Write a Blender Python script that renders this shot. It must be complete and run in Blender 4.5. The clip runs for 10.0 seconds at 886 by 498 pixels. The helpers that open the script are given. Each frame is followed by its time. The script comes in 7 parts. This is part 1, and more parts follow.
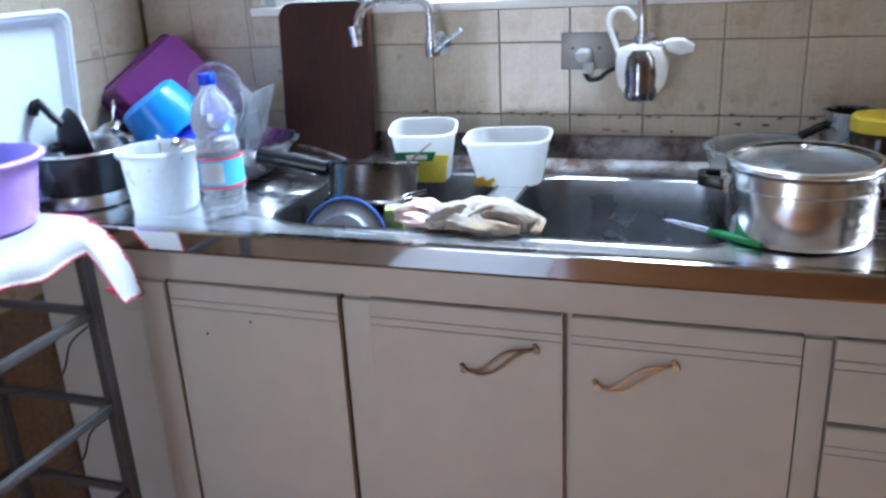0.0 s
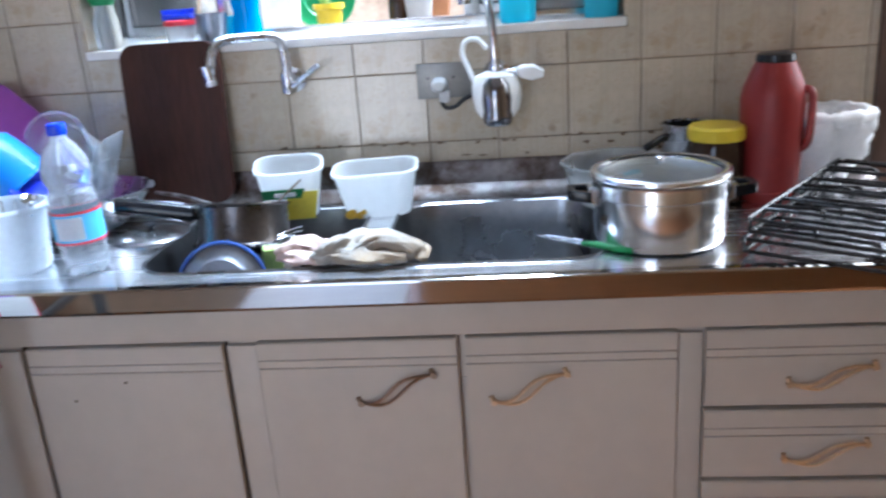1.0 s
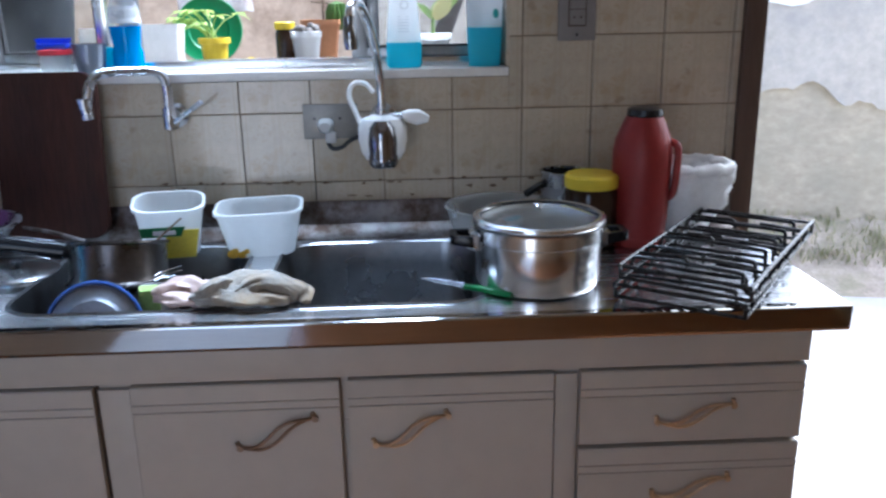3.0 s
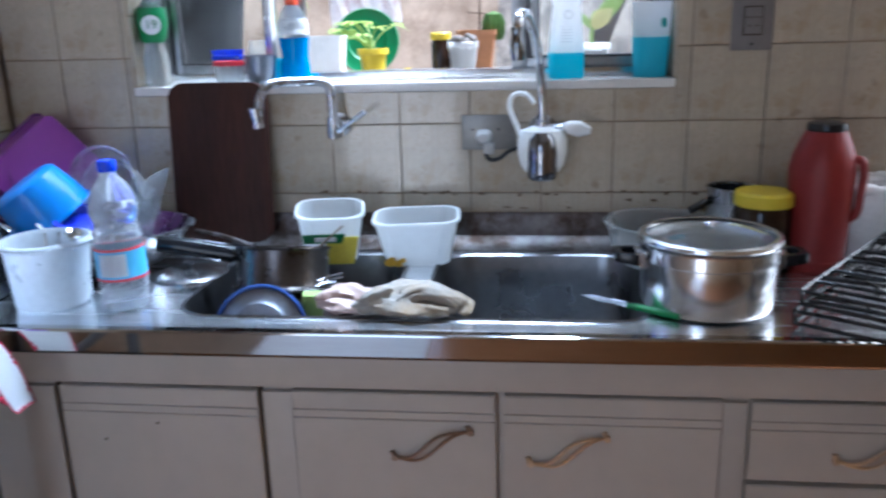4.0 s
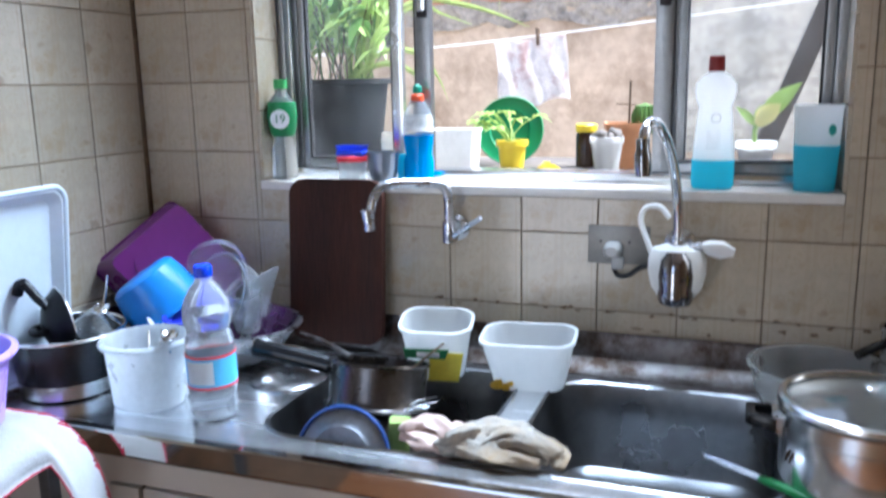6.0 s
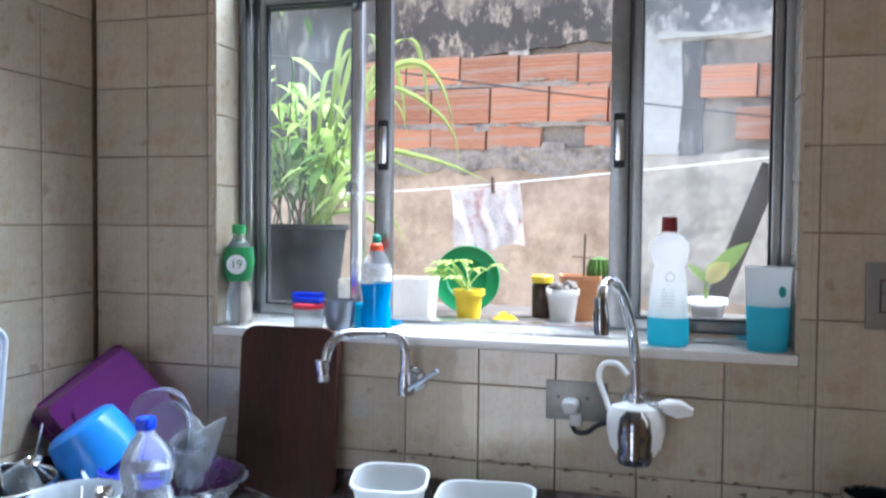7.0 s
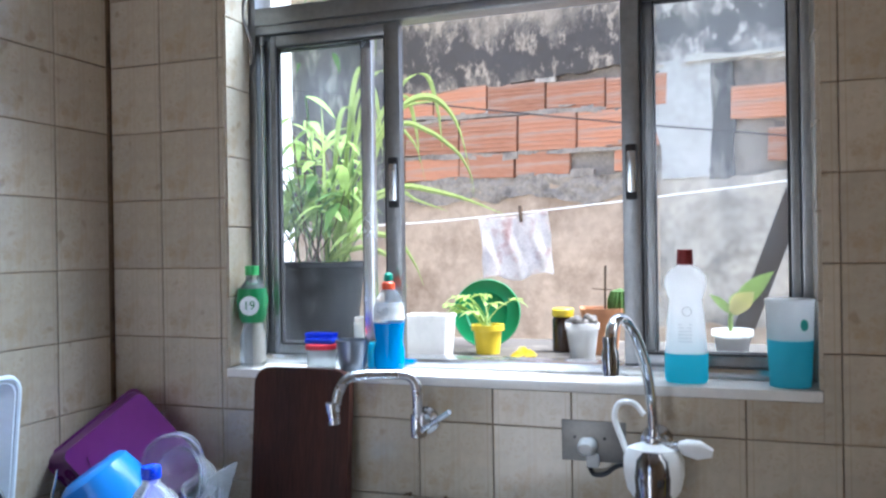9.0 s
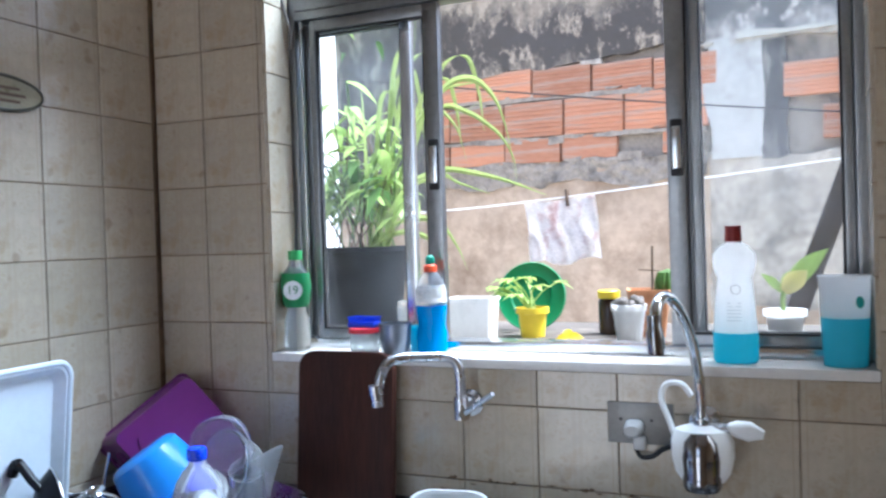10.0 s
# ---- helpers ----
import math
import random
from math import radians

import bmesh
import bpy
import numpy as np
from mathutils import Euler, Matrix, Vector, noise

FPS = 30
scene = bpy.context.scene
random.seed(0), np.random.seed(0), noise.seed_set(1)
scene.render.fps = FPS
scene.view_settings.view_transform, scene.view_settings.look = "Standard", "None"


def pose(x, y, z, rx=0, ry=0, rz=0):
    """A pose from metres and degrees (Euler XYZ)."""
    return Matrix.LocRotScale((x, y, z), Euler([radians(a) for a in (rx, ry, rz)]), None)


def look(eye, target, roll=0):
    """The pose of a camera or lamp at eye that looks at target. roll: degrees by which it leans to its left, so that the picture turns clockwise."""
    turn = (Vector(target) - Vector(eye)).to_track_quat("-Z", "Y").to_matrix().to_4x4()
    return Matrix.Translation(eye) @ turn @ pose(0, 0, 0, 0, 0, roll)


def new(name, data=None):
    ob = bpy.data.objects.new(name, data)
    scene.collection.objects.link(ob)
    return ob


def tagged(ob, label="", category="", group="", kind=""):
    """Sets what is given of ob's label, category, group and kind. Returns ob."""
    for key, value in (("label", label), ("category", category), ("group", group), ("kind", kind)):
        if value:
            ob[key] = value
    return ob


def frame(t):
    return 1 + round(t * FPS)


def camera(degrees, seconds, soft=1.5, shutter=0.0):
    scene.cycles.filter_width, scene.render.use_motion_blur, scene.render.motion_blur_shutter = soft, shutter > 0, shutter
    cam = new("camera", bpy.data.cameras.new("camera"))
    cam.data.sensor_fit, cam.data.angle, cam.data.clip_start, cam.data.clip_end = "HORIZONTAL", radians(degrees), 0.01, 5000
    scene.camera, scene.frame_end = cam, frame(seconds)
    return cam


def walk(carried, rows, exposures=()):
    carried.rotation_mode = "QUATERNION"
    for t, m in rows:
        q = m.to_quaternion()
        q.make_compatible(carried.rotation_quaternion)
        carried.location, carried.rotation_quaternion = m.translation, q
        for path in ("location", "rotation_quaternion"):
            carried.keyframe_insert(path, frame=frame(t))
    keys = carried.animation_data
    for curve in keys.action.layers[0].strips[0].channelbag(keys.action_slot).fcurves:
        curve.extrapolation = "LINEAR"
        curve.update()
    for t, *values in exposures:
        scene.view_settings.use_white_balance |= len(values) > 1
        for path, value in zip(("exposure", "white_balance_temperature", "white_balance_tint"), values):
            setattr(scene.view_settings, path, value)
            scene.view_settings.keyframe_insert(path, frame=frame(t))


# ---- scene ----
cam = camera(57.1, 10.0, soft=2.4, shutter=0.5)

PATH = [
    (0, (1.315, -1.712, 1.286), (0.697, 0.067, 0.612), -3.0),
    (0.5, (1.231, -1.723, 1.294), (0.807, 0.126, 0.66), -5.6),
    (1, (1.216, -1.744, 1.297), (1.016, 0.144, 0.666), -4.2),
    (1.5, (1.219, -1.759, 1.294), (1.231, 0.149, 0.692), -3.3),
    (2, (1.244, -1.772, 1.291), (1.399, 0.139, 0.723), -2.5),
    (2.2, (1.255, -1.776, 1.301), (1.408, 0.137, 0.737), -2.4),
    (3.3, (1.209, -1.747, 1.321), (1.228, 0.17, 0.75), -0.7),
    (3.5, (1.201, -1.746, 1.317), (1.165, 0.188, 0.805), -0.8),
    (4, (1.162, -1.729, 1.324), (0.933, 0.182, 0.781), -1.6),
    (4.5, (1.13, -1.712, 1.321), (0.733, 0.181, 0.812), -2.3),
    (5, (1.142, -1.667, 1.319), (0.713, 0.221, 0.82), -2.3),
    (5.2, (1.163, -1.641, 1.334), (0.668, 0.223, 0.804), -3.0),
    (6.3, (1.28, -1.523, 1.415), (0.59, 0.329, 1.112), -0.3),
    (6.5, (1.25, -1.527, 1.423), (0.613, 0.355, 1.193), -0.2),
    (7, (1.251, -1.525, 1.424), (0.679, 0.39, 1.357), 0.5),
    (7.5, (1.285, -1.5, 1.453), (0.684, 0.407, 1.446), -0.9),
    (8, (1.285, -1.495, 1.459), (0.679, 0.411, 1.49), -0.8),
    (8.5, (1.294, -1.495, 1.451), (0.662, 0.403, 1.478), -0.8),
    (9, (1.3, -1.483, 1.446), (0.633, 0.402, 1.443), -0.9),
    (9.5, (1.303, -1.474, 1.439), (0.616, 0.404, 1.385), -1.2),
    (10, (1.309, -1.464, 1.431), (0.529, 0.377, 1.404), -1.8),
]
walk(cam, [(t, look(eye, target, roll)) for t, eye, target, roll in PATH],
     [(0, 2.2, 5150, 7), (1.0, 2.3, 5200, 8), (2.0, 1.85, 5200, 8), (3.5, 1.53, 5000, 8), (4.5, 1.9, 5050, 8), (6.5, 1.82, 5350, 8), (8.0, 1.68, 5300, 7), (10.0, 1.72, 5250, 7)])

# ---- world and light ----
FLOOR = -0.04
world = bpy.data.worlds.new("world")
scene.world = world
world.use_nodes = True
wn = world.node_tree
sky = wn.nodes.new("ShaderNodeTexSky")
sky.sky_type = "NISHITA"
sky.sun_disc = False
sky.sun_elevation = radians(65)
sky.sun_rotation = radians(72)
sky.air_density, sky.dust_density = 0.7, 6.0
wn.links.new(sky.outputs[0], wn.nodes["Background"].inputs[0])
wn.nodes["Background"].inputs[1].default_value = 0.26


def lamp(name, kind, m, power, color=(1, 1, 1), size=(1, 1), angle=10, spread=180):
    data = bpy.data.lights.new(name, kind)
    data.energy, data.color = power, color
    if kind == "AREA":
        data.shape, data.size, data.size_y = "RECTANGLE", size[0], size[1]
        data.spread = radians(spread)
    else:
        data.angle = radians(angle)
    ob = new(name, data)
    ob.matrix_world = m
    return ob


lamp("sun", "SUN", look((4.2, 1.2, 8.0), (0.6, 0.0, 0.0)), 2.4, (1.0, 0.95, 0.86), angle=12)
lamp("window_daylight", "AREA", look((0.86, 0.02, 2.10), (0.60, -0.62, 0.85)), 5.6, (0.83, 0.92, 1.0), (0.95, 0.22), spread=72)
# daylight that comes in at the side door and the door behind
lamp("side_door_daylight", "AREA", look((2.42, 0.06, 1.25), (1.70, -0.42, 0.66)), 2.6, (1.0, 0.93, 0.83), (0.8, 1.8), spread=88)
lamp("rear_door_daylight", "AREA", look((0.34, -2.96, 1.1), (0.9, 0.0, 0.55)), 0.62, (1.0, 0.95, 0.88), (0.72, 1.9), spread=95)


# ---- materials ----
def mat(name, color, rough=0.5, metal=0.0, var=0.12, scale=6.0, bump=0.0, bscale=60.0, trans=0.0, ior=1.45, alpha=1.0,
        coat=0.0, rand=0.0, dirt=None, dirt_at=0.6, dscale=3.0, sub=0.0, spec=0.5, stretch=(1, 1, 1), through_light=0.0):
    """A surface with fine grain, broad mottling, an optional stain colour and a shade that differs from piece to piece."""
    m = bpy.data.materials.new(name)
    m.use_nodes = True
    t = m.node_tree
    b = t.nodes["Principled BSDF"]

    def node(kind, **kw):
        n = t.nodes.new(kind)
        for k, v in kw.items():
            n.inputs[k].default_value = v
        return n
    co = t.nodes.new("ShaderNodeTexCoord")
    mp = node("ShaderNodeMapping", Scale=stretch)
    t.links.new(co.outputs["Object"], mp.inputs[0])
    n1 = node("ShaderNodeTexNoise", Scale=scale, Detail=6.0, Roughness=0.6)
    n2 = node("ShaderNodeTexNoise", Scale=scale * 9, Detail=4.0, Roughness=0.6)
    for n in (n1, n2):
        t.links.new(mp.outputs[0], n.inputs["Vector"])
    add = t.nodes.new("ShaderNodeMath")
    add.operation = "ADD"
    t.links.new(n1.outputs["Fac"], add.inputs[0])
    t.links.new(n2.outputs["Fac"], add.inputs[1])
    last = add
    if rand:
        info = t.nodes.new("ShaderNodeObjectInfo")
        mul = t.nodes.new("ShaderNodeMath")
        mul.operation = "MULTIPLY_ADD"
        mul.inputs[1].default_value = rand
        t.links.new(info.outputs["Random"], mul.inputs[0])
        t.links.new(last.outputs[0], mul.inputs[2])
        last = mul
    rng = node("ShaderNodeMapRange", **{"From Min": 0.6, "From Max": 1.4 + rand, "To Min": 1 - var, "To Max": 1 + var})
    t.links.new(last.outputs[0], rng.inputs["Value"])
    mix = t.nodes.new("ShaderNodeMix")
    mix.data_type, mix.blend_type = "RGBA", "MULTIPLY"
    mix.inputs["Factor"].default_value = 1
    mix.inputs["A"].default_value = (*color, 1)
    t.links.new(rng.outputs[0], mix.inputs["B"])
    out = mix.outputs["Result"]
    if dirt:
        n3 = node("ShaderNodeTexNoise", Scale=dscale, Detail=8.0, Roughness=0.7)
        t.links.new(mp.outputs[0], n3.inputs["Vector"])
        r3 = node("ShaderNodeMapRange", **{"From Min": dirt_at - 0.08, "From Max": dirt_at + 0.12})
        t.links.new(n3.outputs["Fac"], r3.inputs["Value"])
        mx = t.nodes.new("ShaderNodeMix")
        mx.data_type = "RGBA"
        t.links.new(r3.outputs[0], mx.inputs["Factor"])
        t.links.new(out, mx.inputs["A"])
        mx.inputs["B"].default_value = (*dirt, 1)
        out = mx.outputs["Result"]
    t.links.new(out, b.inputs["Base Color"])
    rr = node("ShaderNodeMapRange", **{"From Min": 0.3, "From Max": 0.7, "To Min": max(0.02, rough * 0.8), "To Max": min(1, rough * 1.2)})
    t.links.new(n1.outputs["Fac"], rr.inputs["Value"])
    t.links.new(rr.outputs[0], b.inputs["Roughness"])
    b.inputs["Metallic"].default_value = metal
    b.inputs["Transmission Weight"].default_value = trans
    b.inputs["IOR"].default_value = ior
    b.inputs["Alpha"].default_value = alpha
    b.inputs["Coat Weight"].default_value = coat
    b.inputs["Specular IOR Level"].default_value = spec
    if sub:
        b.inputs["Subsurface Weight"].default_value = sub
        b.inputs["Subsurface Radius"].default_value = (0.02, 0.02, 0.02)
    if bump:
        nb = node("ShaderNodeTexNoise", Scale=bscale, Detail=5.0)
        t.links.new(mp.outputs[0], nb.inputs["Vector"])
        bp = node("ShaderNodeBump", Strength=bump, Distance=0.004)
        t.links.new(nb.outputs["Fac"], bp.inputs["Height"])
        t.links.new(bp.outputs[0], b.inputs["Normal"])
    if through_light:
        thin = t.nodes.new("ShaderNodeBsdfTranslucent")
        t.links.new(out, thin.inputs["Color"])
        both = t.nodes.new("ShaderNodeMixShader")
        both.inputs[0].default_value = through_light
        t.links.new(b.outputs[0], both.inputs[1])
        t.links.new(thin.outputs[0], both.inputs[2])
        t.links.new(both.outputs[0], t.nodes["Material Output"].inputs["Surface"])
    return m


def tile_material():
    """Glazed beige wall tile: pale ground, brownish rosettes at the corners and the centre, faint upright bands, brown spots."""
    m = mat("glazed_tile", (0.46, 0.40, 0.31), 0.16, var=0.2, scale=7, rand=0.55, bump=0.05, bscale=25, coat=0.25,
            dirt=(0.34, 0.25, 0.14), dirt_at=0.61, dscale=9)
    t = m.node_tree
    b = t.nodes["Principled BSDF"]
    base = b.inputs["Base Color"].links[0].from_socket
    co = t.nodes.new("ShaderNodeTexCoord")
    sep = t.nodes.new("ShaderNodeSeparateXYZ")
    t.links.new(co.outputs["Object"], sep.inputs[0])

    def math_node(op, a, c=None, k=None):
        n = t.nodes.new("ShaderNodeMath")
        n.operation = op
        for i, v in enumerate((a, c, k)):
            if v is None:
                continue
            if isinstance(v, (int, float)):
                n.inputs[i].default_value = v
            else:
                t.links.new(v, n.inputs[i])
        return n.outputs[0]
    u = math_node("ABSOLUTE", sep.outputs[0])
    v = math_node("ABSOLUTE", sep.outputs[2])
    du = math_node("SUBTRACT", u, 0.034)
    dv = math_node("SUBTRACT", v, 0.038)
    r = math_node("SQRT", math_node("ADD", math_node("MULTIPLY", du, du), math_node("MULTIPLY", dv, dv)))
    wob = t.nodes.new("ShaderNodeTexNoise")
    wob.inputs["Scale"].default_value = 95
    t.links.new(co.outputs["Object"], wob.inputs["Vector"])
    rings = math_node("SINE", math_node("ADD", math_node("MULTIPLY", r, 420.0), math_node("MULTIPLY", wob.outputs["Fac"], 9.0)))
    near = math_node("LESS_THAN", r, 0.024)
    turn = math_node("SINE", math_node("MULTIPLY", math_node("ARCTAN2", dv, du), 6.0))
    petal = math_node("MULTIPLY", math_node("MULTIPLY", math_node("GREATER_THAN", rings, 0.1), math_node("GREATER_THAN", turn, 0.0)), near)
    band = math_node("LESS_THAN", math_node("ABSOLUTE", math_node("SUBTRACT", u, 0.064)), 0.0012)
    ns = t.nodes.new("ShaderNodeTexNoise")
    ns.inputs["Scale"].default_value = 55
    t.links.new(co.outputs["Object"], ns.inputs["Vector"])
    half = math_node("LESS_THAN", math_node("ABSOLUTE", math_node("SUBTRACT", u, 0.006)), 0.0035)
    patt = math_node("MULTIPLY", math_node("ADD", math_node("ADD", petal, math_node("MULTIPLY", half, 0.7)), math_node("MULTIPLY", band, 1.6)), math_node("MULTIPLY", ns.outputs["Fac"], 0.36))
    mx = t.nodes.new("ShaderNodeMix")
    mx.data_type = "RGBA"
    t.links.new(patt, mx.inputs["Factor"])
    t.links.new(base, mx.inputs["A"])
    mx.inputs["B"].default_value = (0.33, 0.24, 0.13, 1)
    # small brown pits in the glaze
    pit = t.nodes.new("ShaderNodeTexNoise")
    pit.inputs["Scale"].default_value = 30
    pit.inputs["Detail"].default_value = 1.0
    shift = t.nodes.new("ShaderNodeVectorMath")
    shift.operation = "MULTIPLY_ADD"
    info = t.nodes.new("ShaderNodeObjectInfo")
    t.links.new(info.outputs["Location"], shift.inputs[0])
    shift.inputs[1].default_value = (1, 1, 1)
    t.links.new(co.outputs["Object"], shift.inputs[2])
    t.links.new(shift.outputs[0], pit.inputs["Vector"])
    ramp = t.nodes.new("ShaderNodeMapRange")
    ramp.inputs["From Min"].default_value = 0.68
    ramp.inputs["From Max"].default_value = 0.77
    ramp.inputs["To Max"].default_value = 0.38
    t.links.new(pit.outputs["Fac"], ramp.inputs["Value"])
    spots = t.nodes.new("ShaderNodeMix")
    spots.data_type = "RGBA"
    t.links.new(ramp.outputs[0], spots.inputs["Factor"])
    t.links.new(mx.outputs["Result"], spots.inputs["A"])
    spots.inputs["B"].default_value = (0.17, 0.115, 0.06, 1)
    t.links.new(spots.outputs["Result"], b.inputs["Base Color"])
    return m


TILE = tile_material()
GROUT = mat("dirty_grout", (0.22, 0.155, 0.10), 0.9, var=0.4, scale=9, bump=0.3)
PLASTER = mat("cream_plaster", (0.62, 0.50, 0.33), 0.8, var=0.1, scale=2, bump=0.15)
CEIL = mat("white_ceiling_paint", (0.78, 0.76, 0.70), 0.85, var=0.06, scale=2)
TERRA = mat("terracotta_floor", (0.36, 0.15, 0.055), 0.35, var=0.25, scale=3, coat=0.2)
STEEL = mat("brushed_stainless_steel", (0.78, 0.79, 0.81), 0.25, 1.0, var=0.22, scale=5, bump=0.05, bscale=30, stretch=(0.5, 8, 8))
# sink bowl steel, its colour darkened for the shade inside the bowls
BOWL = mat("shaded_bowl_steel", (0.27, 0.275, 0.285), 0.3, 1.0, var=0.2, scale=6, bump=0.05, bscale=30)
LIDGLASS = mat("lid_glass", (0.66, 0.68, 0.68), 0.10, trans=0.96, ior=1.6, var=0.05, scale=8)
EDGE = mat("polished_stainless_steel", (0.46, 0.45, 0.44), 0.065, 1.0, var=0.08, scale=4, bump=0.008, bscale=12, stretch=(0.4, 1, 6))
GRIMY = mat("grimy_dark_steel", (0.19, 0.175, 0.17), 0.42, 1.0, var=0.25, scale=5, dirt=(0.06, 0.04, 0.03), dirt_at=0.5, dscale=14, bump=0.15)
SATIN = mat("dull_chrome", (0.50, 0.51, 0.53), 0.27, 1.0, var=0.15, scale=20)
POTMETAL = mat("polished_aluminium", (0.74, 0.745, 0.75), 0.2, 1.0, var=0.08, scale=4, stretch=(6, 6, 0.6), bump=0.02)
CHROME = mat("chrome", (0.72, 0.73, 0.75), 0.09, 1.0, var=0.1, scale=20)
CABINET = mat("aged_white_laminate", (0.46, 0.425, 0.365), 0.42, var=0.07, scale=2.2, bump=0.03, bscale=14, dirt=(0.50, 0.42, 0.31), dirt_at=0.68, dscale=3)
# dark brown for painted shade in gaps and recesses, and for small dark marks
SHADEMARK = mat("dark_brown_shade_and_marks", (0.055, 0.035, 0.02), 0.8, var=0.3)
BRONZE = mat("antique_bronze", (0.29, 0.23, 0.17), 0.4, 1.0, var=0.4, scale=40)
BRASS = mat("worn_brass", (0.64, 0.52, 0.36), 0.42, 1.0, var=0.3, scale=40)
BOARDWOOD = mat("dark_stained_wood", (0.038, 0.013, 0.008), 0.6, var=0.7, scale=5, stretch=(6, 6, 0.5), bump=0.15, bscale=25, spec=0.25)
JAMBWOOD = mat("dark_painted_wood", (0.085, 0.052, 0.038), 0.5, var=0.3, scale=4, stretch=(5, 5, 0.4), bump=0.1)
ALU = mat("dull_grey_aluminium", (0.28, 0.29, 0.30), 0.38, 1.0, var=0.18, scale=8)
ALULIGHT = mat("bright_aluminium", (0.66, 0.69, 0.72), 0.25, 1.0, var=0.1, scale=8)
RUBBER = mat("black_rubber_seal", (0.015, 0.015, 0.017), 0.6)
MARBLE = mat("white_marble", (0.74, 0.72, 0.68), 0.25, var=0.1, scale=6, dirt=(0.48, 0.43, 0.36), dirt_at=0.66, dscale=6)
GLASS = mat("window_glass", (0.93, 0.97, 0.97), 0.03, trans=1.0, ior=1.03, var=0.02)
PET = mat("clear_bottle_plastic", (0.97, 0.98, 1.0), 0.06, trans=0.94, ior=1.10, var=0.02, scale=20, bump=0.05, bscale=40, through_light=0.05)
HANDLE = mat("black_bakelite_handle", (0.008, 0.008, 0.009), 0.18, var=0.2, scale=10, spec=0.3)
TINTED = mat("translucent_white_plastic", (0.97, 0.98, 0.98), 0.3, var=0.02, through_light=0.86)
CLEAR = mat("clear_plastic", (0.94, 0.97, 0.99), 0.07, trans=0.93, ior=1.25, var=0.02)
CRYSTAL = mat("textured_clear_plastic", (0.93, 0.96, 1.0), 0.05, trans=0.85, ior=1.5, var=0.02, coat=0.6)
WATER = mat("water", (0.93, 0.96, 0.98), 0.02, trans=1.0, ior=1.05, var=0.01)
MILKY = mat("milky_plastic", (0.74, 0.77, 0.79), 0.3, trans=0.5, ior=1.12, var=0.12, scale=9, through_light=0.36)
WHITEPL = mat("white_plastic", (0.84, 0.84, 0.82), 0.3, var=0.05, scale=10)
WHITETR = mat("white_translucent_tub", (0.80, 0.81, 0.81), 0.35, var=0.04, through_light=0.5)
PALEBLUE = mat("pale_blue_white_plastic", (0.68, 0.76, 0.83), 0.35, var=0.06, scale=7, bump=0.06, bscale=90)
PURPLE = mat("purple_plastic", (0.115, 0.014, 0.125), 0.3, var=0.12, scale=6, sub=0.1)
LILAC = mat("lilac_plastic", (0.40, 0.26, 0.72), 0.3, var=0.08, scale=6, sub=0.1)
BLUEPL = mat("bright_blue_plastic", (0.035, 0.20, 0.58), 0.22, var=0.08, scale=6, sub=0.15)
NAVY = mat("dark_blue_plastic", (0.02, 0.03, 0.42), 0.3, var=0.1)
CAPBLUE = mat("blue_cap_plastic", (0.015, 0.05, 0.62), 0.3, var=0.05)
BLACKPL = mat("black_bakelite", (0.018, 0.018, 0.02), 0.25, var=0.2, scale=10)
DARKPAN = mat("dark_coated_metal", (0.035, 0.037, 0.042), 0.22, 0.6, var=0.25, scale=8)
IRON = mat("black_enamelled_iron", (0.022, 0.021, 0.022), 0.28, 0.3, var=0.3, scale=20, bump=0.1)
RACKMETAL = mat("dark_grey_painted_steel", (0.075, 0.072, 0.072), 0.4, 0.4, var=0.2, scale=12)
RED = mat("red_plastic", (0.23, 0.018, 0.016), 0.52, var=0.12, scale=6)
YELLOW = mat("yellow_plastic", (0.78, 0.60, 0.03), 0.4, var=0.08)
COFFEE = mat("dark_brown_coffee_glass", (0.03, 0.016, 0.010), 0.15, var=0.3)
BAG = mat("white_plastic_bag", (0.90, 0.91, 0.92), 0.3, var=0.06, scale=12, bump=0.4, bscale=45, through_light=0.35)
CLOTH = mat("white_cotton_cloth", (0.62, 0.62, 0.63), 0.9, var=0.05, scale=15, bump=0.4, bscale=250)
REDYARN = mat("dark_red_yarn", (0.36, 0.02, 0.05), 0.9, var=0.2, scale=40)
RAG = mat("beige_damp_rag", (0.24, 0.215, 0.185), 0.9, var=0.25, scale=18, bump=0.5, bscale=160, dirt=(0.24, 0.17, 0.10), dirt_at=0.52, dscale=12)
PINKRUB = mat("pale_pink_rubber", (0.39, 0.28, 0.24), 0.5, var=0.15, scale=14, sub=0.2)
GREENPL = mat("green_plastic", (0.02, 0.20, 0.05), 0.35, var=0.1)
LIME = mat("lime_green_sponge", (0.24, 0.33, 0.09), 0.9, var=0.2, scale=30, bump=0.5, bscale=120)
LABELBLUE = mat("pale_blue_label", (0.12, 0.45, 0.72), 0.4, var=0.1, scale=10)
LABELWHITE = mat("white_label", (0.80, 0.82, 0.84), 0.45, var=0.08, scale=30)
LABELRED = mat("red_label_band", (0.62, 0.04, 0.06), 0.4)
LABELYEL = mat("yellow_label", (0.80, 0.68, 0.06), 0.4, var=0.12, scale=14)
LABELGRN = mat("green_label", (0.02, 0.20, 0.06), 0.4, var=0.1)
SOAPBLUE = mat("blue_detergent", (0.01, 0.34, 0.85), 0.12, trans=0.35, ior=1.33, var=0.03)
SOAPAQUA = mat("aqua_liquid", (0.24, 0.78, 0.92), 0.12, trans=0.3, ior=1.1, var=0.03, through_light=0.7)
FROST = mat("frosted_plastic", (0.93, 0.96, 0.97), 0.3, trans=0.9, ior=1.15, var=0.03)
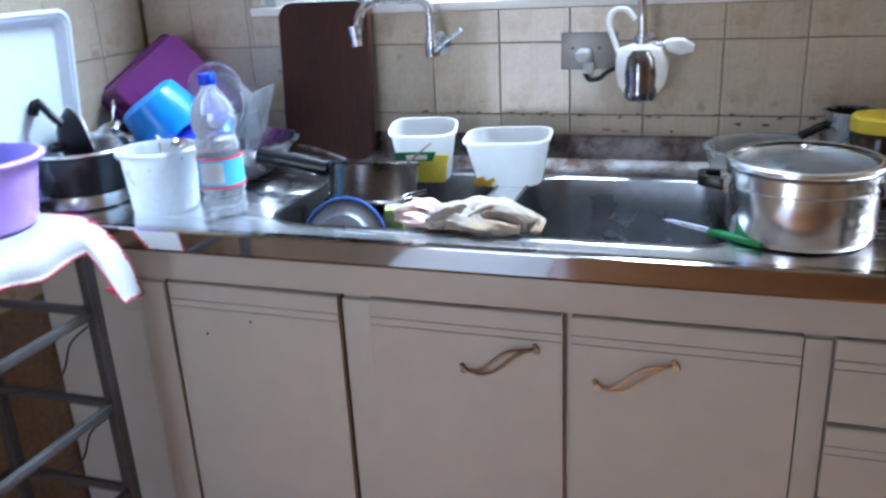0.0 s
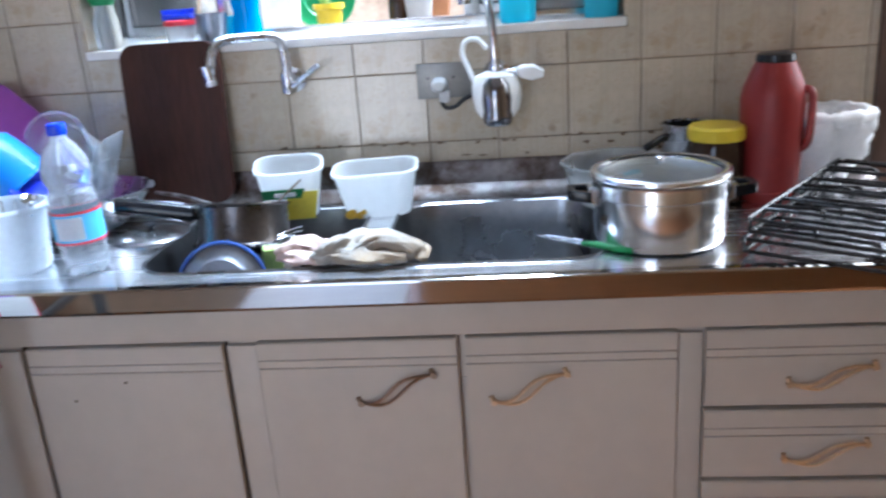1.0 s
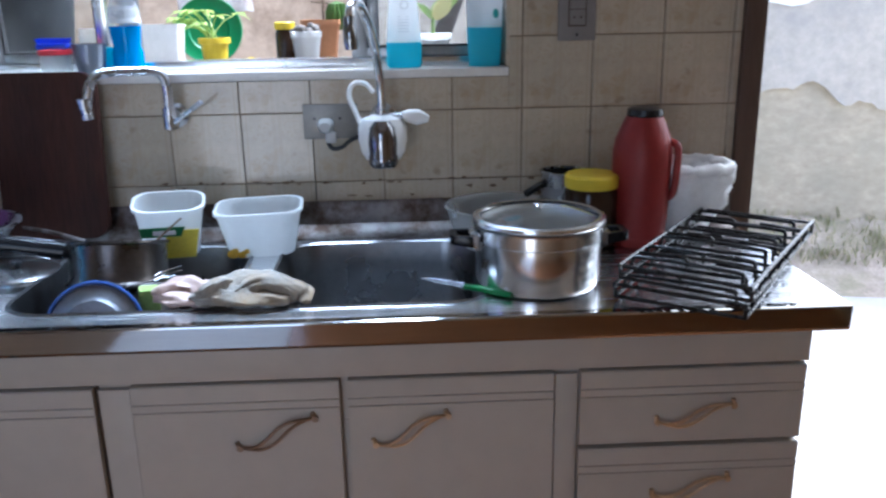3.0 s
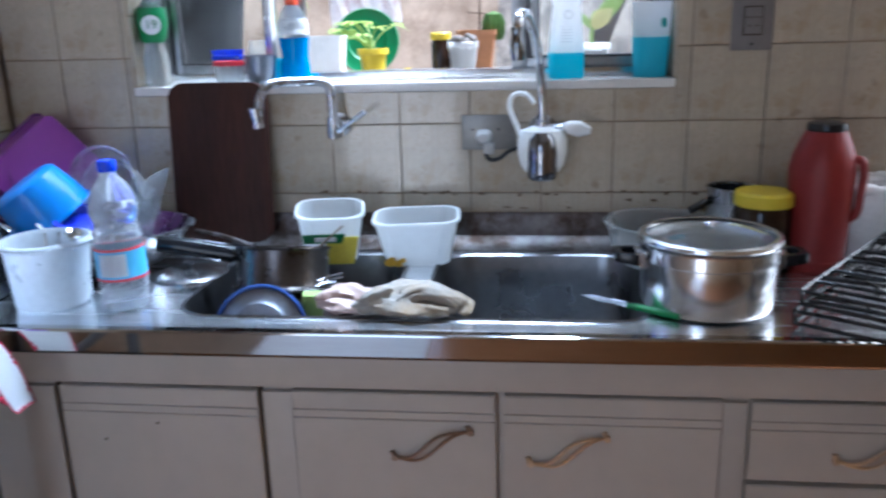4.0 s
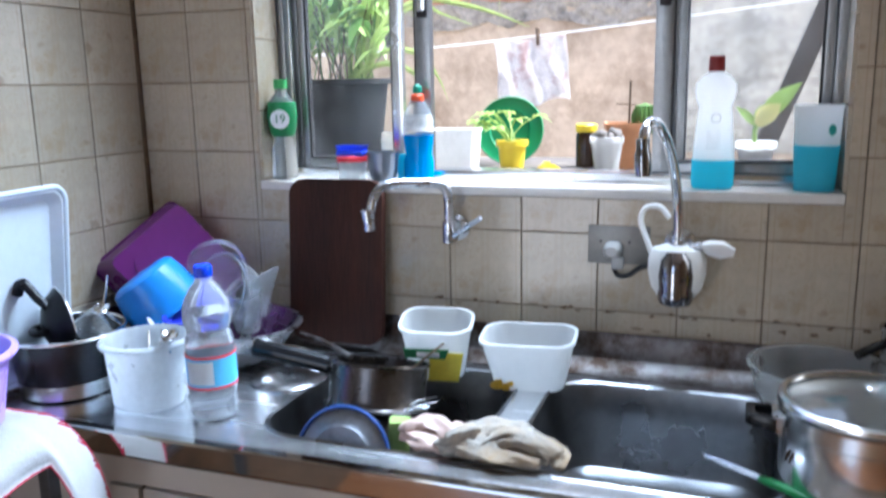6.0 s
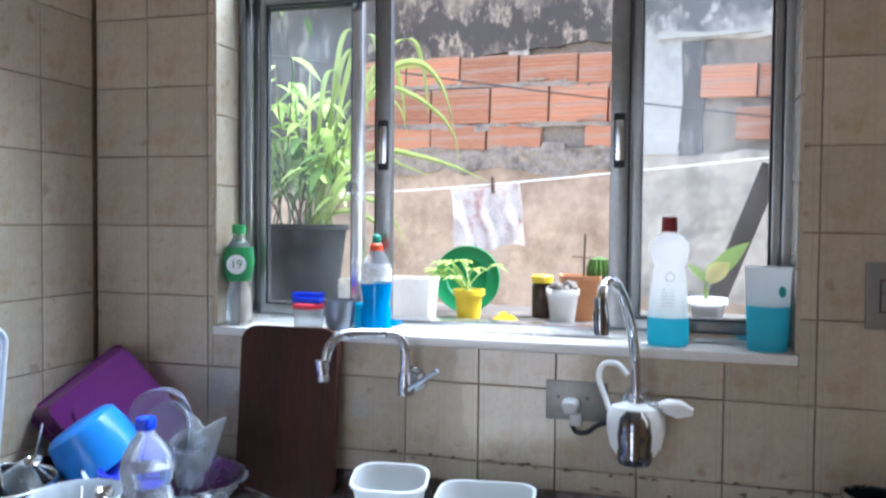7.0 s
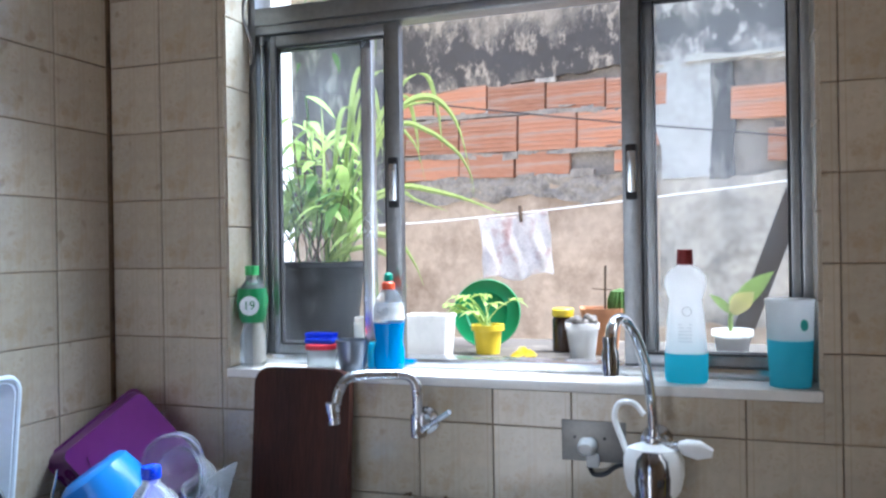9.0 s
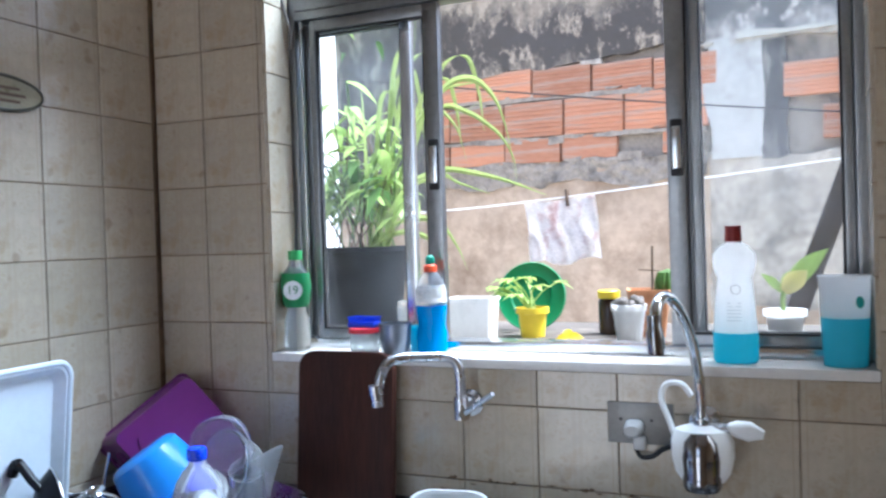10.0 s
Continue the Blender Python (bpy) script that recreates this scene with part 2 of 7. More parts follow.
GREYPLATE = mat("grey_metal_plate", (0.20, 0.195, 0.185), 0.4, 0.7, var=0.15, scale=12)
PLUGGREY = mat("pale_grey_plug_plastic", (0.52, 0.52, 0.51), 0.4, var=0.1, scale=20)
GREYPL = mat("grey_plastic", (0.20, 0.185, 0.175), 0.45, var=0.1, scale=10)
DARKGREY = mat("dark_grey_plastic_pot", (0.016, 0.018, 0.022), 0.6, var=0.15, scale=6)
BRICK = mat("orange_clay_block", (0.47, 0.205, 0.105), 0.9, var=0.5, scale=5, rand=1.0, bump=0.5, bscale=40, dirt=(0.36, 0.28, 0.21), dirt_at=0.54, dscale=5, stretch=(0.4, 1, 6))
MORTAR = mat("rough_grey_mortar", (0.33, 0.275, 0.21), 0.95, var=0.3, scale=5, bump=0.9, bscale=22, dirt=(0.10, 0.085, 0.07), dirt_at=0.55, dscale=5)
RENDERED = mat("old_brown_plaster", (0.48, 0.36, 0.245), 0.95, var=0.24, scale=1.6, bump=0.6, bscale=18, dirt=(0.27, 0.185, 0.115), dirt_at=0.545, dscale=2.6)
MOULDY = mat("mould_blackened_plaster", (0.088, 0.080, 0.070), 0.95, var=0.6, scale=5, bump=0.8, bscale=16, dirt=(0.42, 0.375, 0.30), dirt_at=0.585, dscale=6, stretch=(1, 1, 0.38))
GREYWALL = mat("stained_grey_plaster", (0.47, 0.40, 0.31), 0.95, var=0.3, scale=3, bump=0.6, bscale=14, dirt=(0.14, 0.125, 0.105), dirt_at=0.53, dscale=2.6)
LEDGESTONE = mat("dark_weathered_concrete", (0.085, 0.075, 0.065), 0.9, var=0.4, scale=9, bump=0.6, bscale=40, dirt=(0.24, 0.21, 0.17), dirt_at=0.6, dscale=7)
PALEWALL = mat("peeling_whitewash", (0.45, 0.41, 0.335), 0.95, var=0.2, scale=2.2, bump=0.7, bscale=12, dirt=(0.33, 0.31, 0.28), dirt_at=0.58, dscale=1.7)
LOWWALL = mat("damp_grey_green_plaster", (0.40, 0.345, 0.245), 0.95, var=0.28, scale=2.0, bump=0.6, bscale=14, dirt=(0.31, 0.28, 0.20), dirt_at=0.54, dscale=1.5, stretch=(1, 1, 1.6))
EARTH = mat("pale_dry_rubble", (0.40, 0.33, 0.25), 0.95, var=0.35, scale=7, bump=0.9, bscale=30, dirt=(0.24, 0.22, 0.13), dirt_at=0.54, dscale=3)
WHITEWALL = mat("white_house_paint", (0.82, 0.83, 0.83), 0.8, var=0.07, scale=2.5, bump=0.2, bscale=20)
PETALS = mat("cream_yellow_leaf", (0.78, 0.72, 0.36), 0.5, var=0.15, scale=20, through_light=0.45)
CONCRETE = mat("pale_concrete", (0.50, 0.48, 0.44), 0.9, var=0.12, scale=1.5, bump=0.3, bscale=30)
SOIL = mat("dark_soil", (0.05, 0.035, 0.022), 0.95, var=0.4, scale=30, bump=0.8, bscale=80)
LEAF = mat("leaf_green", (0.13, 0.24, 0.065), 0.5, var=0.3, scale=12, rand=0.4, through_light=0.4)
LEAFPALE = mat("pale_leaf_green", (0.40, 0.54, 0.16), 0.5, var=0.25, scale=12, through_light=0.45)
BLADE = mat("grass_blade_green", (0.42, 0.52, 0.17), 0.5, var=0.25, scale=10, through_light=0.45)
GREENLID = mat("green_plastic_lid", (0.02, 0.22, 0.085), 0.35, var=0.1)
TERRAPOT = mat("terracotta_pot", (0.52, 0.25, 0.12), 0.8, var=0.15, scale=12)
STONE = mat("grey_pebbles", (0.12, 0.11, 0.10), 0.8, var=0.4, scale=20)
LINE = mat("white_cord", (0.75, 0.74, 0.70), 0.8)
WIRE = mat("dark_wire", (0.05, 0.04, 0.035), 0.7)
PRINT = mat("printed_pale_cloth", (0.80, 0.77, 0.74), 0.4, var=0.3, scale=12, dirt=(0.50, 0.30, 0.27), dirt_at=0.60, dscale=9, through_light=0.3)
PLANK = mat("weathered_plank", (0.12, 0.10, 0.085), 0.85, var=0.3, scale=6, stretch=(4, 4, 0.5))
SCALE = mat("brown_bark", (0.12, 0.08, 0.05), 0.9, var=0.3, scale=12)


def dusty_glass(name, least, most):
    """Window glass under a film of pale dust: clear where wiped, streaked and specked where not."""
    m = mat(name, (0.97, 0.97, 0.96), 0.04, trans=1.0, ior=1.03, var=0.02)
    t = m.node_tree
    b, out = t.nodes["Principled BSDF"], t.nodes["Material Output"]
    co = t.nodes.new("ShaderNodeTexCoord")
    n = t.nodes.new("ShaderNodeTexNoise")
    n.inputs["Scale"].default_value = 4.5
    n.inputs["Detail"].default_value = 9
    n.inputs["Roughness"].default_value = 0.7
    t.links.new(co.outputs["Object"], n.inputs["Vector"])
    film = t.nodes.new("ShaderNodeMapRange")
    for k, v in (("From Min", 0.32), ("From Max", 0.70), ("To Min", least), ("To Max", most)):
        film.inputs[k].default_value = v
    t.links.new(n.outputs["Fac"], film.inputs["Value"])
    specks = t.nodes.new("ShaderNodeTexVoronoi")
    specks.inputs["Scale"].default_value = 34
    t.links.new(co.outputs["Object"], specks.inputs["Vector"])
    dot = t.nodes.new("ShaderNodeMapRange")
    for k, v in (("From Min", 0.04), ("From Max", 0.10), ("To Min", 0.12), ("To Max", 0.0)):
        dot.inputs[k].default_value = v
    t.links.new(specks.outputs["Distance"], dot.inputs["Value"])
    add = t.nodes.new("ShaderNodeMath")
    add.operation, add.use_clamp = "ADD", True
    t.links.new(film.outputs[0], add.inputs[0])
    t.links.new(dot.outputs[0], add.inputs[1])
    dust = t.nodes.new("ShaderNodeBsdfTranslucent")
    dust.inputs["Color"].default_value = (0.86, 0.90, 0.95, 1)
    both = t.nodes.new("ShaderNodeMixShader")
    t.links.new(add.outputs[0], both.inputs[0])
    t.links.new(b.outputs[0], both.inputs[1])
    t.links.new(dust.outputs[0], both.inputs[2])
    t.links.new(both.outputs[0], out.inputs["Surface"])
    return m


def mouldy_plaster(name, pale, dark, centre, half, lean):
    """Plaster with a ragged black band of mould that runs down in streaks."""
    m = mat(name, pale, 0.95, var=0.3, scale=3, bump=0.8, bscale=16)
    t = m.node_tree
    b = t.nodes["Principled BSDF"]
    base = b.inputs["Base Color"].links[0].from_socket
    co = t.nodes.new("ShaderNodeTexCoord")
    mp = t.nodes.new("ShaderNodeMapping")
    mp.inputs["Scale"].default_value = (1.0, 1.0, 0.6)
    t.links.new(co.outputs["Object"], mp.inputs[0])
    n = t.nodes.new("ShaderNodeTexNoise")
    n.inputs["Scale"].default_value = 4.6
    n.inputs["Detail"].default_value = 10
    n.inputs["Roughness"].default_value = 0.72
    t.links.new(mp.outputs[0], n.inputs["Vector"])
    sep = t.nodes.new("ShaderNodeSeparateXYZ")
    t.links.new(co.outputs["Object"], sep.inputs[0])

    def op(kind, a, c):
        q = t.nodes.new("ShaderNodeMath")
        q.operation = kind
        for i, v in enumerate((a, c)):
            if isinstance(v, (int, float)):
                q.inputs[i].default_value = v
            else:
                t.links.new(v, q.inputs[i])
        return q.outputs[0]
    mid = op("ADD", op("MULTIPLY", sep.outputs[0], lean), centre)
    off = op("DIVIDE", op("ABSOLUTE", op("SUBTRACT", sep.outputs[2], mid), 0), half)
    val = op("ADD", n.outputs["Fac"], op("MULTIPLY", op("SUBTRACT", 1.0, op("MINIMUM", off, 1.7)), 0.26))
    fine = t.nodes.new("ShaderNodeTexNoise")
    fine.inputs["Scale"].default_value = 13
    fine.inputs["Detail"].default_value = 6
    fine.inputs["Roughness"].default_value = 0.65
    t.links.new(mp.outputs[0], fine.inputs["Vector"])
    val = op("SUBTRACT", val, op("MULTIPLY", op("MAXIMUM", op("SUBTRACT", fine.outputs["Fac"], 0.53), 0.0), 2.2))
    r = t.nodes.new("ShaderNodeMapRange")
    r.inputs["From Min"].default_value, r.inputs["From Max"].default_value = 0.46, 0.68
    r.inputs["To Max"].default_value = 0.96
    t.links.new(val, r.inputs["Value"])
    mx = t.nodes.new("ShaderNodeMix")
    mx.data_type = "RGBA"
    t.links.new(r.outputs[0], mx.inputs["Factor"])
    t.links.new(base, mx.inputs["A"])
    mx.inputs["B"].default_value = (*dark, 1)
    t.links.new(mx.outputs["Result"], b.inputs["Base Color"])
    return m


DUSTY = dusty_glass("dusty_window_glass", 0.0, 0.055)
LESSDUST = dusty_glass("slightly_dusty_window_glass", 0.0, 0.035)
MOULDBAND = mouldy_plaster("plaster_with_mould_band", (0.33, 0.265, 0.19), (0.066, 0.056, 0.046), 2.50, 0.30, -0.06)
MOULDGREY = mouldy_plaster("grey_plaster_with_mould", (0.46, 0.41, 0.34), (0.12, 0.112, 0.10), 2.60, 0.22, 0.0)


# ---- mesh helpers ----
def thing(name, m, label, category, group="", kind=""):
    ob = new(name)
    ob.empty_display_size = 0.05
    ob.matrix_world = m
    return tagged(ob, label, category, group, kind)


def finish(bm, smooth=35):
    bmesh.ops.recalc_face_normals(bm, faces=bm.faces)
    if smooth:
        for f in bm.faces:
            f.smooth = True
        for e in bm.edges:
            e.smooth = len(e.link_faces) == 2 and e.calc_face_angle(0) < radians(smooth)


def mesh_of(name, bm, material, smooth=35):
    finish(bm, smooth)
    me = bpy.data.meshes.new(name)
    bm.to_mesh(me)
    bm.free()
    me.materials.append(material)
    return me


def part(name, bm, material, parent, label="", smooth=35, at=None):
    ob = new(name, mesh_of(name, bm, material, smooth))
    ob.parent = parent
    if at is not None:
        ob.matrix_basis = at
    return tagged(ob, label)


def single(name, bm, material, m, label, category, group="", kind="", smooth=35):
    ob = new(name, mesh_of(name, bm, material, smooth))
    ob.matrix_world = m
    return tagged(ob, label, category, group, kind)


def box(x0, x1, y0, y1, z0, z1, bev=0.0, bm=None, seg=2):
    own = bm is None
    bm = bm or bmesh.new()
    made = bmesh.ops.create_cube(bm, size=1)["verts"]
    for v in made:
        v.co = Vector((x0 + (x1 - x0) * (v.co.x + 0.5), y0 + (y1 - y0) * (v.co.y + 0.5), z0 + (z1 - z0) * (v.co.z + 0.5)))
    if bev:
        edges = list({e for v in made for e in v.link_edges})
        bmesh.ops.bevel(bm, geom=edges, offset=bev, segments=seg, affect="EDGES", profile=0.6)
    return bm


def lathe(profile, n=32, bm=None, squash=1.0):
    """Turns (radius, height) pairs about z; radius 0 closes."""
    bm = bm or bmesh.new()
    rings = []
    for r, z in profile:
        if r < 1e-6:
            rings.append([bm.verts.new((0, 0, z))])
        else:
            rings.append([bm.verts.new((r * math.cos(2 * math.pi * i / n), squash * r * math.sin(2 * math.pi * i / n), z)) for i in range(n)])
    for a, b in zip(rings, rings[1:]):
        for i in range(n):
            j = (i + 1) % n
            if len(a) == 1 and len(b) == 1:
                continue
            if len(a) == 1:
                bm.faces.new((a[0], b[j], b[i]))
            elif len(b) == 1:
                bm.faces.new((a[i], a[j], b[0]))
            else:
                bm.faces.new((a[i], a[j], b[j], b[i]))
    return bm


def smooth_path(points, steps=6):
    """A Catmull-Rom line through the points."""
    p = [Vector(q) for q in points]
    p = [2 * p[0] - p[1], *p, 2 * p[-1] - p[-2]]
    out = []
    for i in range(1, len(p) - 2):
        for k in range(steps):
            t = k / steps
            a, b, c, d = p[i - 1], p[i], p[i + 1], p[i + 2]
            out.append(0.5 * (2 * b + (c - a) * t + (2 * a - 5 * b + 4 * c - d) * t * t + (3 * b - a - 3 * c + d) * t ** 3))
    return out + [p[-2]]


def tube(points, r, n=8, bm=None, closed=False, taper=None):
    """A round bar along the points."""
    bm = bm or bmesh.new()
    p = [Vector(q) for q in points]
    k = len(p)
    rings, side = [], None
    for i in range(k):
        if closed:
            d = p[(i + 1) % k] - p[i - 1]
        else:
            d = p[min(i + 1, k - 1)] - p[max(i - 1, 0)]
        d.normalize()
        if side is None:
            side = d.orthogonal().normalized()
        side = (side - d * side.dot(d)).normalized()
        up = d.cross(side)
        rad = r if taper is None else r * (1 + (taper - 1) * i / (k - 1))
        rings.append([bm.verts.new(p[i] + rad * (math.cos(2 * math.pi * j / n) * side + math.sin(2 * math.pi * j / n) * up)) for j in range(n)])
    for i in range(k if closed else k - 1):
        a, b = rings[i], rings[(i + 1) % k]
        for j in range(n):
            bm.faces.new((a[j], a[(j + 1) % n], b[(j + 1) % n], b[j]))
    if not closed:
        bm.faces.new(rings[0][::-1])
        bm.faces.new(rings[-1])
    return bm


def rounded(w, d, rad, n=5):
    """A rounded rectangle about the origin."""
    rad = min(rad, w / 2 - 1e-4, d / 2 - 1e-4)
    out = []
    for cx, cy, a in ((w / 2 - rad, d / 2 - rad, 0), (-w / 2 + rad, d / 2 - rad, 90), (-w / 2 + rad, -d / 2 + rad, 180), (w / 2 - rad, -d / 2 + rad, 270)):
        for i in range(n + 1):
            t = radians(a + 90 * i / n)
            out.append((cx + rad * math.cos(t), cy + rad * math.sin(t)))
    return out


def loft(sections, bm=None, cap0=True, cap1=True):
    """Sections (width, depth, height, corner radius) joined into a shell."""
    bm = bm or bmesh.new()
    rings = [[bm.verts.new((x, y, z)) for x, y in rounded(w, d, rad)] for w, d, z, rad in sections]
    n = len(rings[0])
    for a, b in zip(rings, rings[1:]):
        for j in range(n):
            bm.faces.new((a[j], a[(j + 1) % n], b[(j + 1) % n], b[j]))
    if cap0:
        bm.faces.new(rings[0][::-1])
    if cap1:
        bm.faces.new(rings[-1])
    return bm


def tub_shell(w0, d0, w1, d1, h, rad, wall=0.0025, lip=0.004):
    """An open tub: foot size, mouth size, height."""
    return loft([(w0, d0, 0, rad), (w1, d1, h - 0.006, rad * 1.1), (w1 + 2 * lip, d1 + 2 * lip, h - 0.006, rad * 1.1), (w1 + 2 * lip, d1 + 2 * lip, h, rad * 1.1),
                 (w1 - wall, d1 - wall, h, rad * 1.1), (w0 - 2 * wall, d0 - 2 * wall, wall, rad)])


def prism(outline, y0, y1, bm=None):
    """An outline in x and z given a thickness along y."""
    bm = bm or bmesh.new()
    a = [bm.verts.new((x, y0, z)) for x, z in outline]
    b = [bm.verts.new((x, y1, z)) for x, z in outline]
    n = len(a)
    bm.faces.new(a)
    bm.faces.new(b[::-1])
    for i in range(n):
        bm.faces.new((a[i], b[i], b[(i + 1) % n], a[(i + 1) % n]))
    return bm


def shell(profile, t=0.0012):
    """A thin-walled copy of a closed outline: down the outside and back up the inside."""
    inner = [(max(0.0, r - t) if r else 0.0, z + (t if i == 0 else -t if i == len(profile) - 1 else 0)) for i, (r, z) in enumerate(profile)]
    return profile + inner[::-1]


def bowl_profile(r0, r1, h, wall=0.003, lip=0.003, curve=0.5):
    """Profile of an open round vessel with a rolled lip."""
    outer, inner = [(0, 0), (r0, 0)], []
    for i in range(1, 7):
        t = i / 6
        outer.append((r0 + (r1 - r0) * t ** curve, h * t))
    for i in range(6, 0, -1):
        t = i / 6
        inner.append((r0 + (r1 - r0) * t ** curve - wall, max(wall, h * t)))
    return outer[:-1] + [(r1, h - 0.004), (r1 + lip, h - 0.003), (r1 + lip, h), (r1 - wall, h)] + inner[1:] + [(r0 - wall, wall), (0, wall)]


# ---- structure ----
WL, WR, WB, WT = 0.283, 1.442, 1.178, 2.28      # window opening
DL, DR, DT = 1.985, 2.86, 2.12                  # side door opening
LEFT, RIGHT, BACK, TOP = -0.012, 3.1, -2.92, 2.65

walls = bmesh.new()
for x0, x1, z0, z1 in ((LEFT - 0.15, WL, FLOOR - 0.1, TOP), (WL, WR, FLOOR - 0.1, WB), (WL, WR, WT, TOP), (WR, DL, FLOOR - 0.1, TOP),
                       (DL, DR, DT, TOP), (DR, RIGHT + 0.15, FLOOR - 0.1, TOP)):
    box(x0, x1, 0.006, 0.19, z0, z1, bm=walls)
wall_back = single("wall_north", walls, GROUT, pose(0, 0, 0), "kitchen wall with brown grout behind beige glazed tiles", "wall", kind="structure", smooth=0)
wall_left = single("wall_west", box(LEFT - 0.15, LEFT - 0.006, BACK, 0.006, FLOOR - 0.1, TOP), GROUT, pose(0, 0, 0),
                   "side wall with brown grout behind beige glazed tiles", "wall", kind="structure", smooth=0)
rear = bmesh.new()
for x0, x1, z0, z1 in ((LEFT - 0.15, -0.005, FLOOR - 0.1, TOP), (-0.005, 0.70, 2.08, TOP), (0.70, RIGHT + 0.15, FLOOR - 0.1, TOP)):
    box(x0, x1, BACK - 0.15, BACK, z0, z1, bm=rear)
single("wall_south", rear, PLASTER, pose(0, 0, 0), "plain cream plastered wall with an open doorway", "wall", kind="structure", smooth=0)
single("wall_east", box(RIGHT, RIGHT + 0.15, BACK, 0.006, FLOOR - 0.1, TOP), PLASTER, pose(0, 0, 0), "plain cream plastered wall", "wall", kind="structure", smooth=0)
single("ceiling", box(LEFT - 0.15, RIGHT + 0.15, BACK - 0.15, 0.19, TOP, TOP + 0.15), CEIL, pose(0, 0, 0), "plain white painted ceiling", "ceiling", kind="structure", smooth=0)
single("floor", box(LEFT - 0.15, RIGHT + 0.15, BACK - 0.15, 0.19, FLOOR - 0.09, FLOOR), TERRA, pose(0, 0, 0), "terracotta coloured kitchen floor", "floor", kind="structure", smooth=0)
ground = bmesh.new()
bmesh.ops.create_grid(ground, x_segments=8, y_segments=8, size=400)
single("ground", ground, CONCRETE, pose(0, 0, FLOOR - 0.12), "pale concrete yard", "ground", kind="structure", smooth=0)

single("doorstep", box(1.99, 2.855, -0.62, 0.195, FLOOR + 0.0005, FLOOR + 0.012, 0.003), MARBLE, pose(0, 0, 0), "pale stone doorstep at the open outside door", "doorstep", kind="structure")

# unseen pale slab, added for the bright floor daylight mirrored in the steel edge
single("threshold", box(0.0, 0.70, BACK + 0.002, -2.05, FLOOR + 0.0005, FLOOR + 0.010, 0.003), WHITEWALL, pose(0, 0, 0), "unseen pale slab standing in for daylight on the doorway floor", "threshold", kind="structure")

# door frame at the wall's end
door_frame = thing("door_1", pose(0, 0, 0), "dark brown painted wooden frame of an open outside door", "door frame", kind="structure")
part("jamb", box(1.938, 1.985, -0.012, 0.20, FLOOR, DT, 0.004), JAMBWOOD, door_frame)
part("jamb", box(DR, DR + 0.047, -0.012, 0.20, FLOOR, DT, 0.004), JAMBWOOD, door_frame)
part("lintel", box(1.938, DR + 0.047, -0.012, 0.20, DT + 0.001, DT + 0.05, 0.004), JAMBWOOD, door_frame)

# ---- window ----
win = thing("window_1", pose(0, 0, 0), "grey aluminium sliding window, open in the middle, with a fixed light above", "window", kind="structure")
F0, F1 = 0.095, 0.165
part("window_sill", box(WL + 0.001, WR - 0.001, -0.004, 0.20, 1.1785, 1.197, 0.003), MARBLE, win, "white marble sill")
part("window_frame", box(WL, WL + 0.022, F0, F1, 1.198, WT, 0.002), ALU, win)
part("window_frame", box(WR - 0.022, WR, F0, F1, 1.198, WT, 0.002), ALU, win)
part("window_frame", box(WL + 0.023, WR - 0.023, F0, F1, 1.198, 1.216, 0.002), ALULIGHT, win, "bright aluminium bottom track")
part("window_frame", box(WL + 0.023, WR - 0.023, F0, F1, WT - 0.03, WT, 0.002), ALU, win)
part("transom", box(WL + 0.023, WR - 0.023, F0 - 0.004, F1, 1.945, 1.985, 0.003), ALU, win)
part("transom", box(WL + 0.023, WR - 0.023, F0 - 0.002, F1 - 0.02, 1.925, 1.944, 0.002), ALU, win)
part("mullion", box(0.555, 0.580, F0, F1 - 0.02, 1.986, WT - 0.031, 0.002), ALU, win)
for i, x in enumerate((WL + 0.030, WL + 0.044)):
    part("track", box(x, x + 0.006, F0 + 0.004 + 0.02 * i, F0 + 0.012 + 0.02 * i, 1.216, 1.924, 0.001), RUBBER if i else ALULIGHT, win)


def sash(x0, x1, y, z0, z1, w0, w1, glass, label, inner=ALU):
    s = part("sash", box(x0, x0 + w0, y, y + 0.022, z0, z1, 0.002), ALU, win, label)
    part("stile", box(x1 - w1, x1, y, y + 0.022, z0, z1, 0.002), inner, s)
    part("rail", box(x0 + w0, x1 - w1, y, y + 0.022, z1 - 0.024, z1, 0.002), ALU, s)
    part("rail", box(x0 + w0, x1 - w1, y, y + 0.022, z0, z0 + 0.020, 0.002), ALU, s)
    seal = bmesh.new()
    for a in ((x0 + w0, x0 + w0 + 0.004, z0 + 0.02, z1 - 0.024), (x1 - w1 - 0.004, x1 - w1, z0 + 0.02, z1 - 0.024),
              (x0 + w0 + 0.004, x1 - w1 - 0.004, z0 + 0.02, z0 + 0.024), (x0 + w0 + 0.004, x1 - w1 - 0.004, z1 - 0.028, z1 - 0.024)):
        box(a[0], a[1], y + 0.004, y + 0.018, a[2], a[3], bm=seal)
    part("seal", seal, RUBBER, s, "black rubber seal", smooth=0)
    pane = part("pane", box(x0 + w0, x1 - w1, y + 0.009, y + 0.013, z0 + 0.02, z1 - 0.024), glass, s, smooth=0)
    pane.visible_shadow = False
    return s


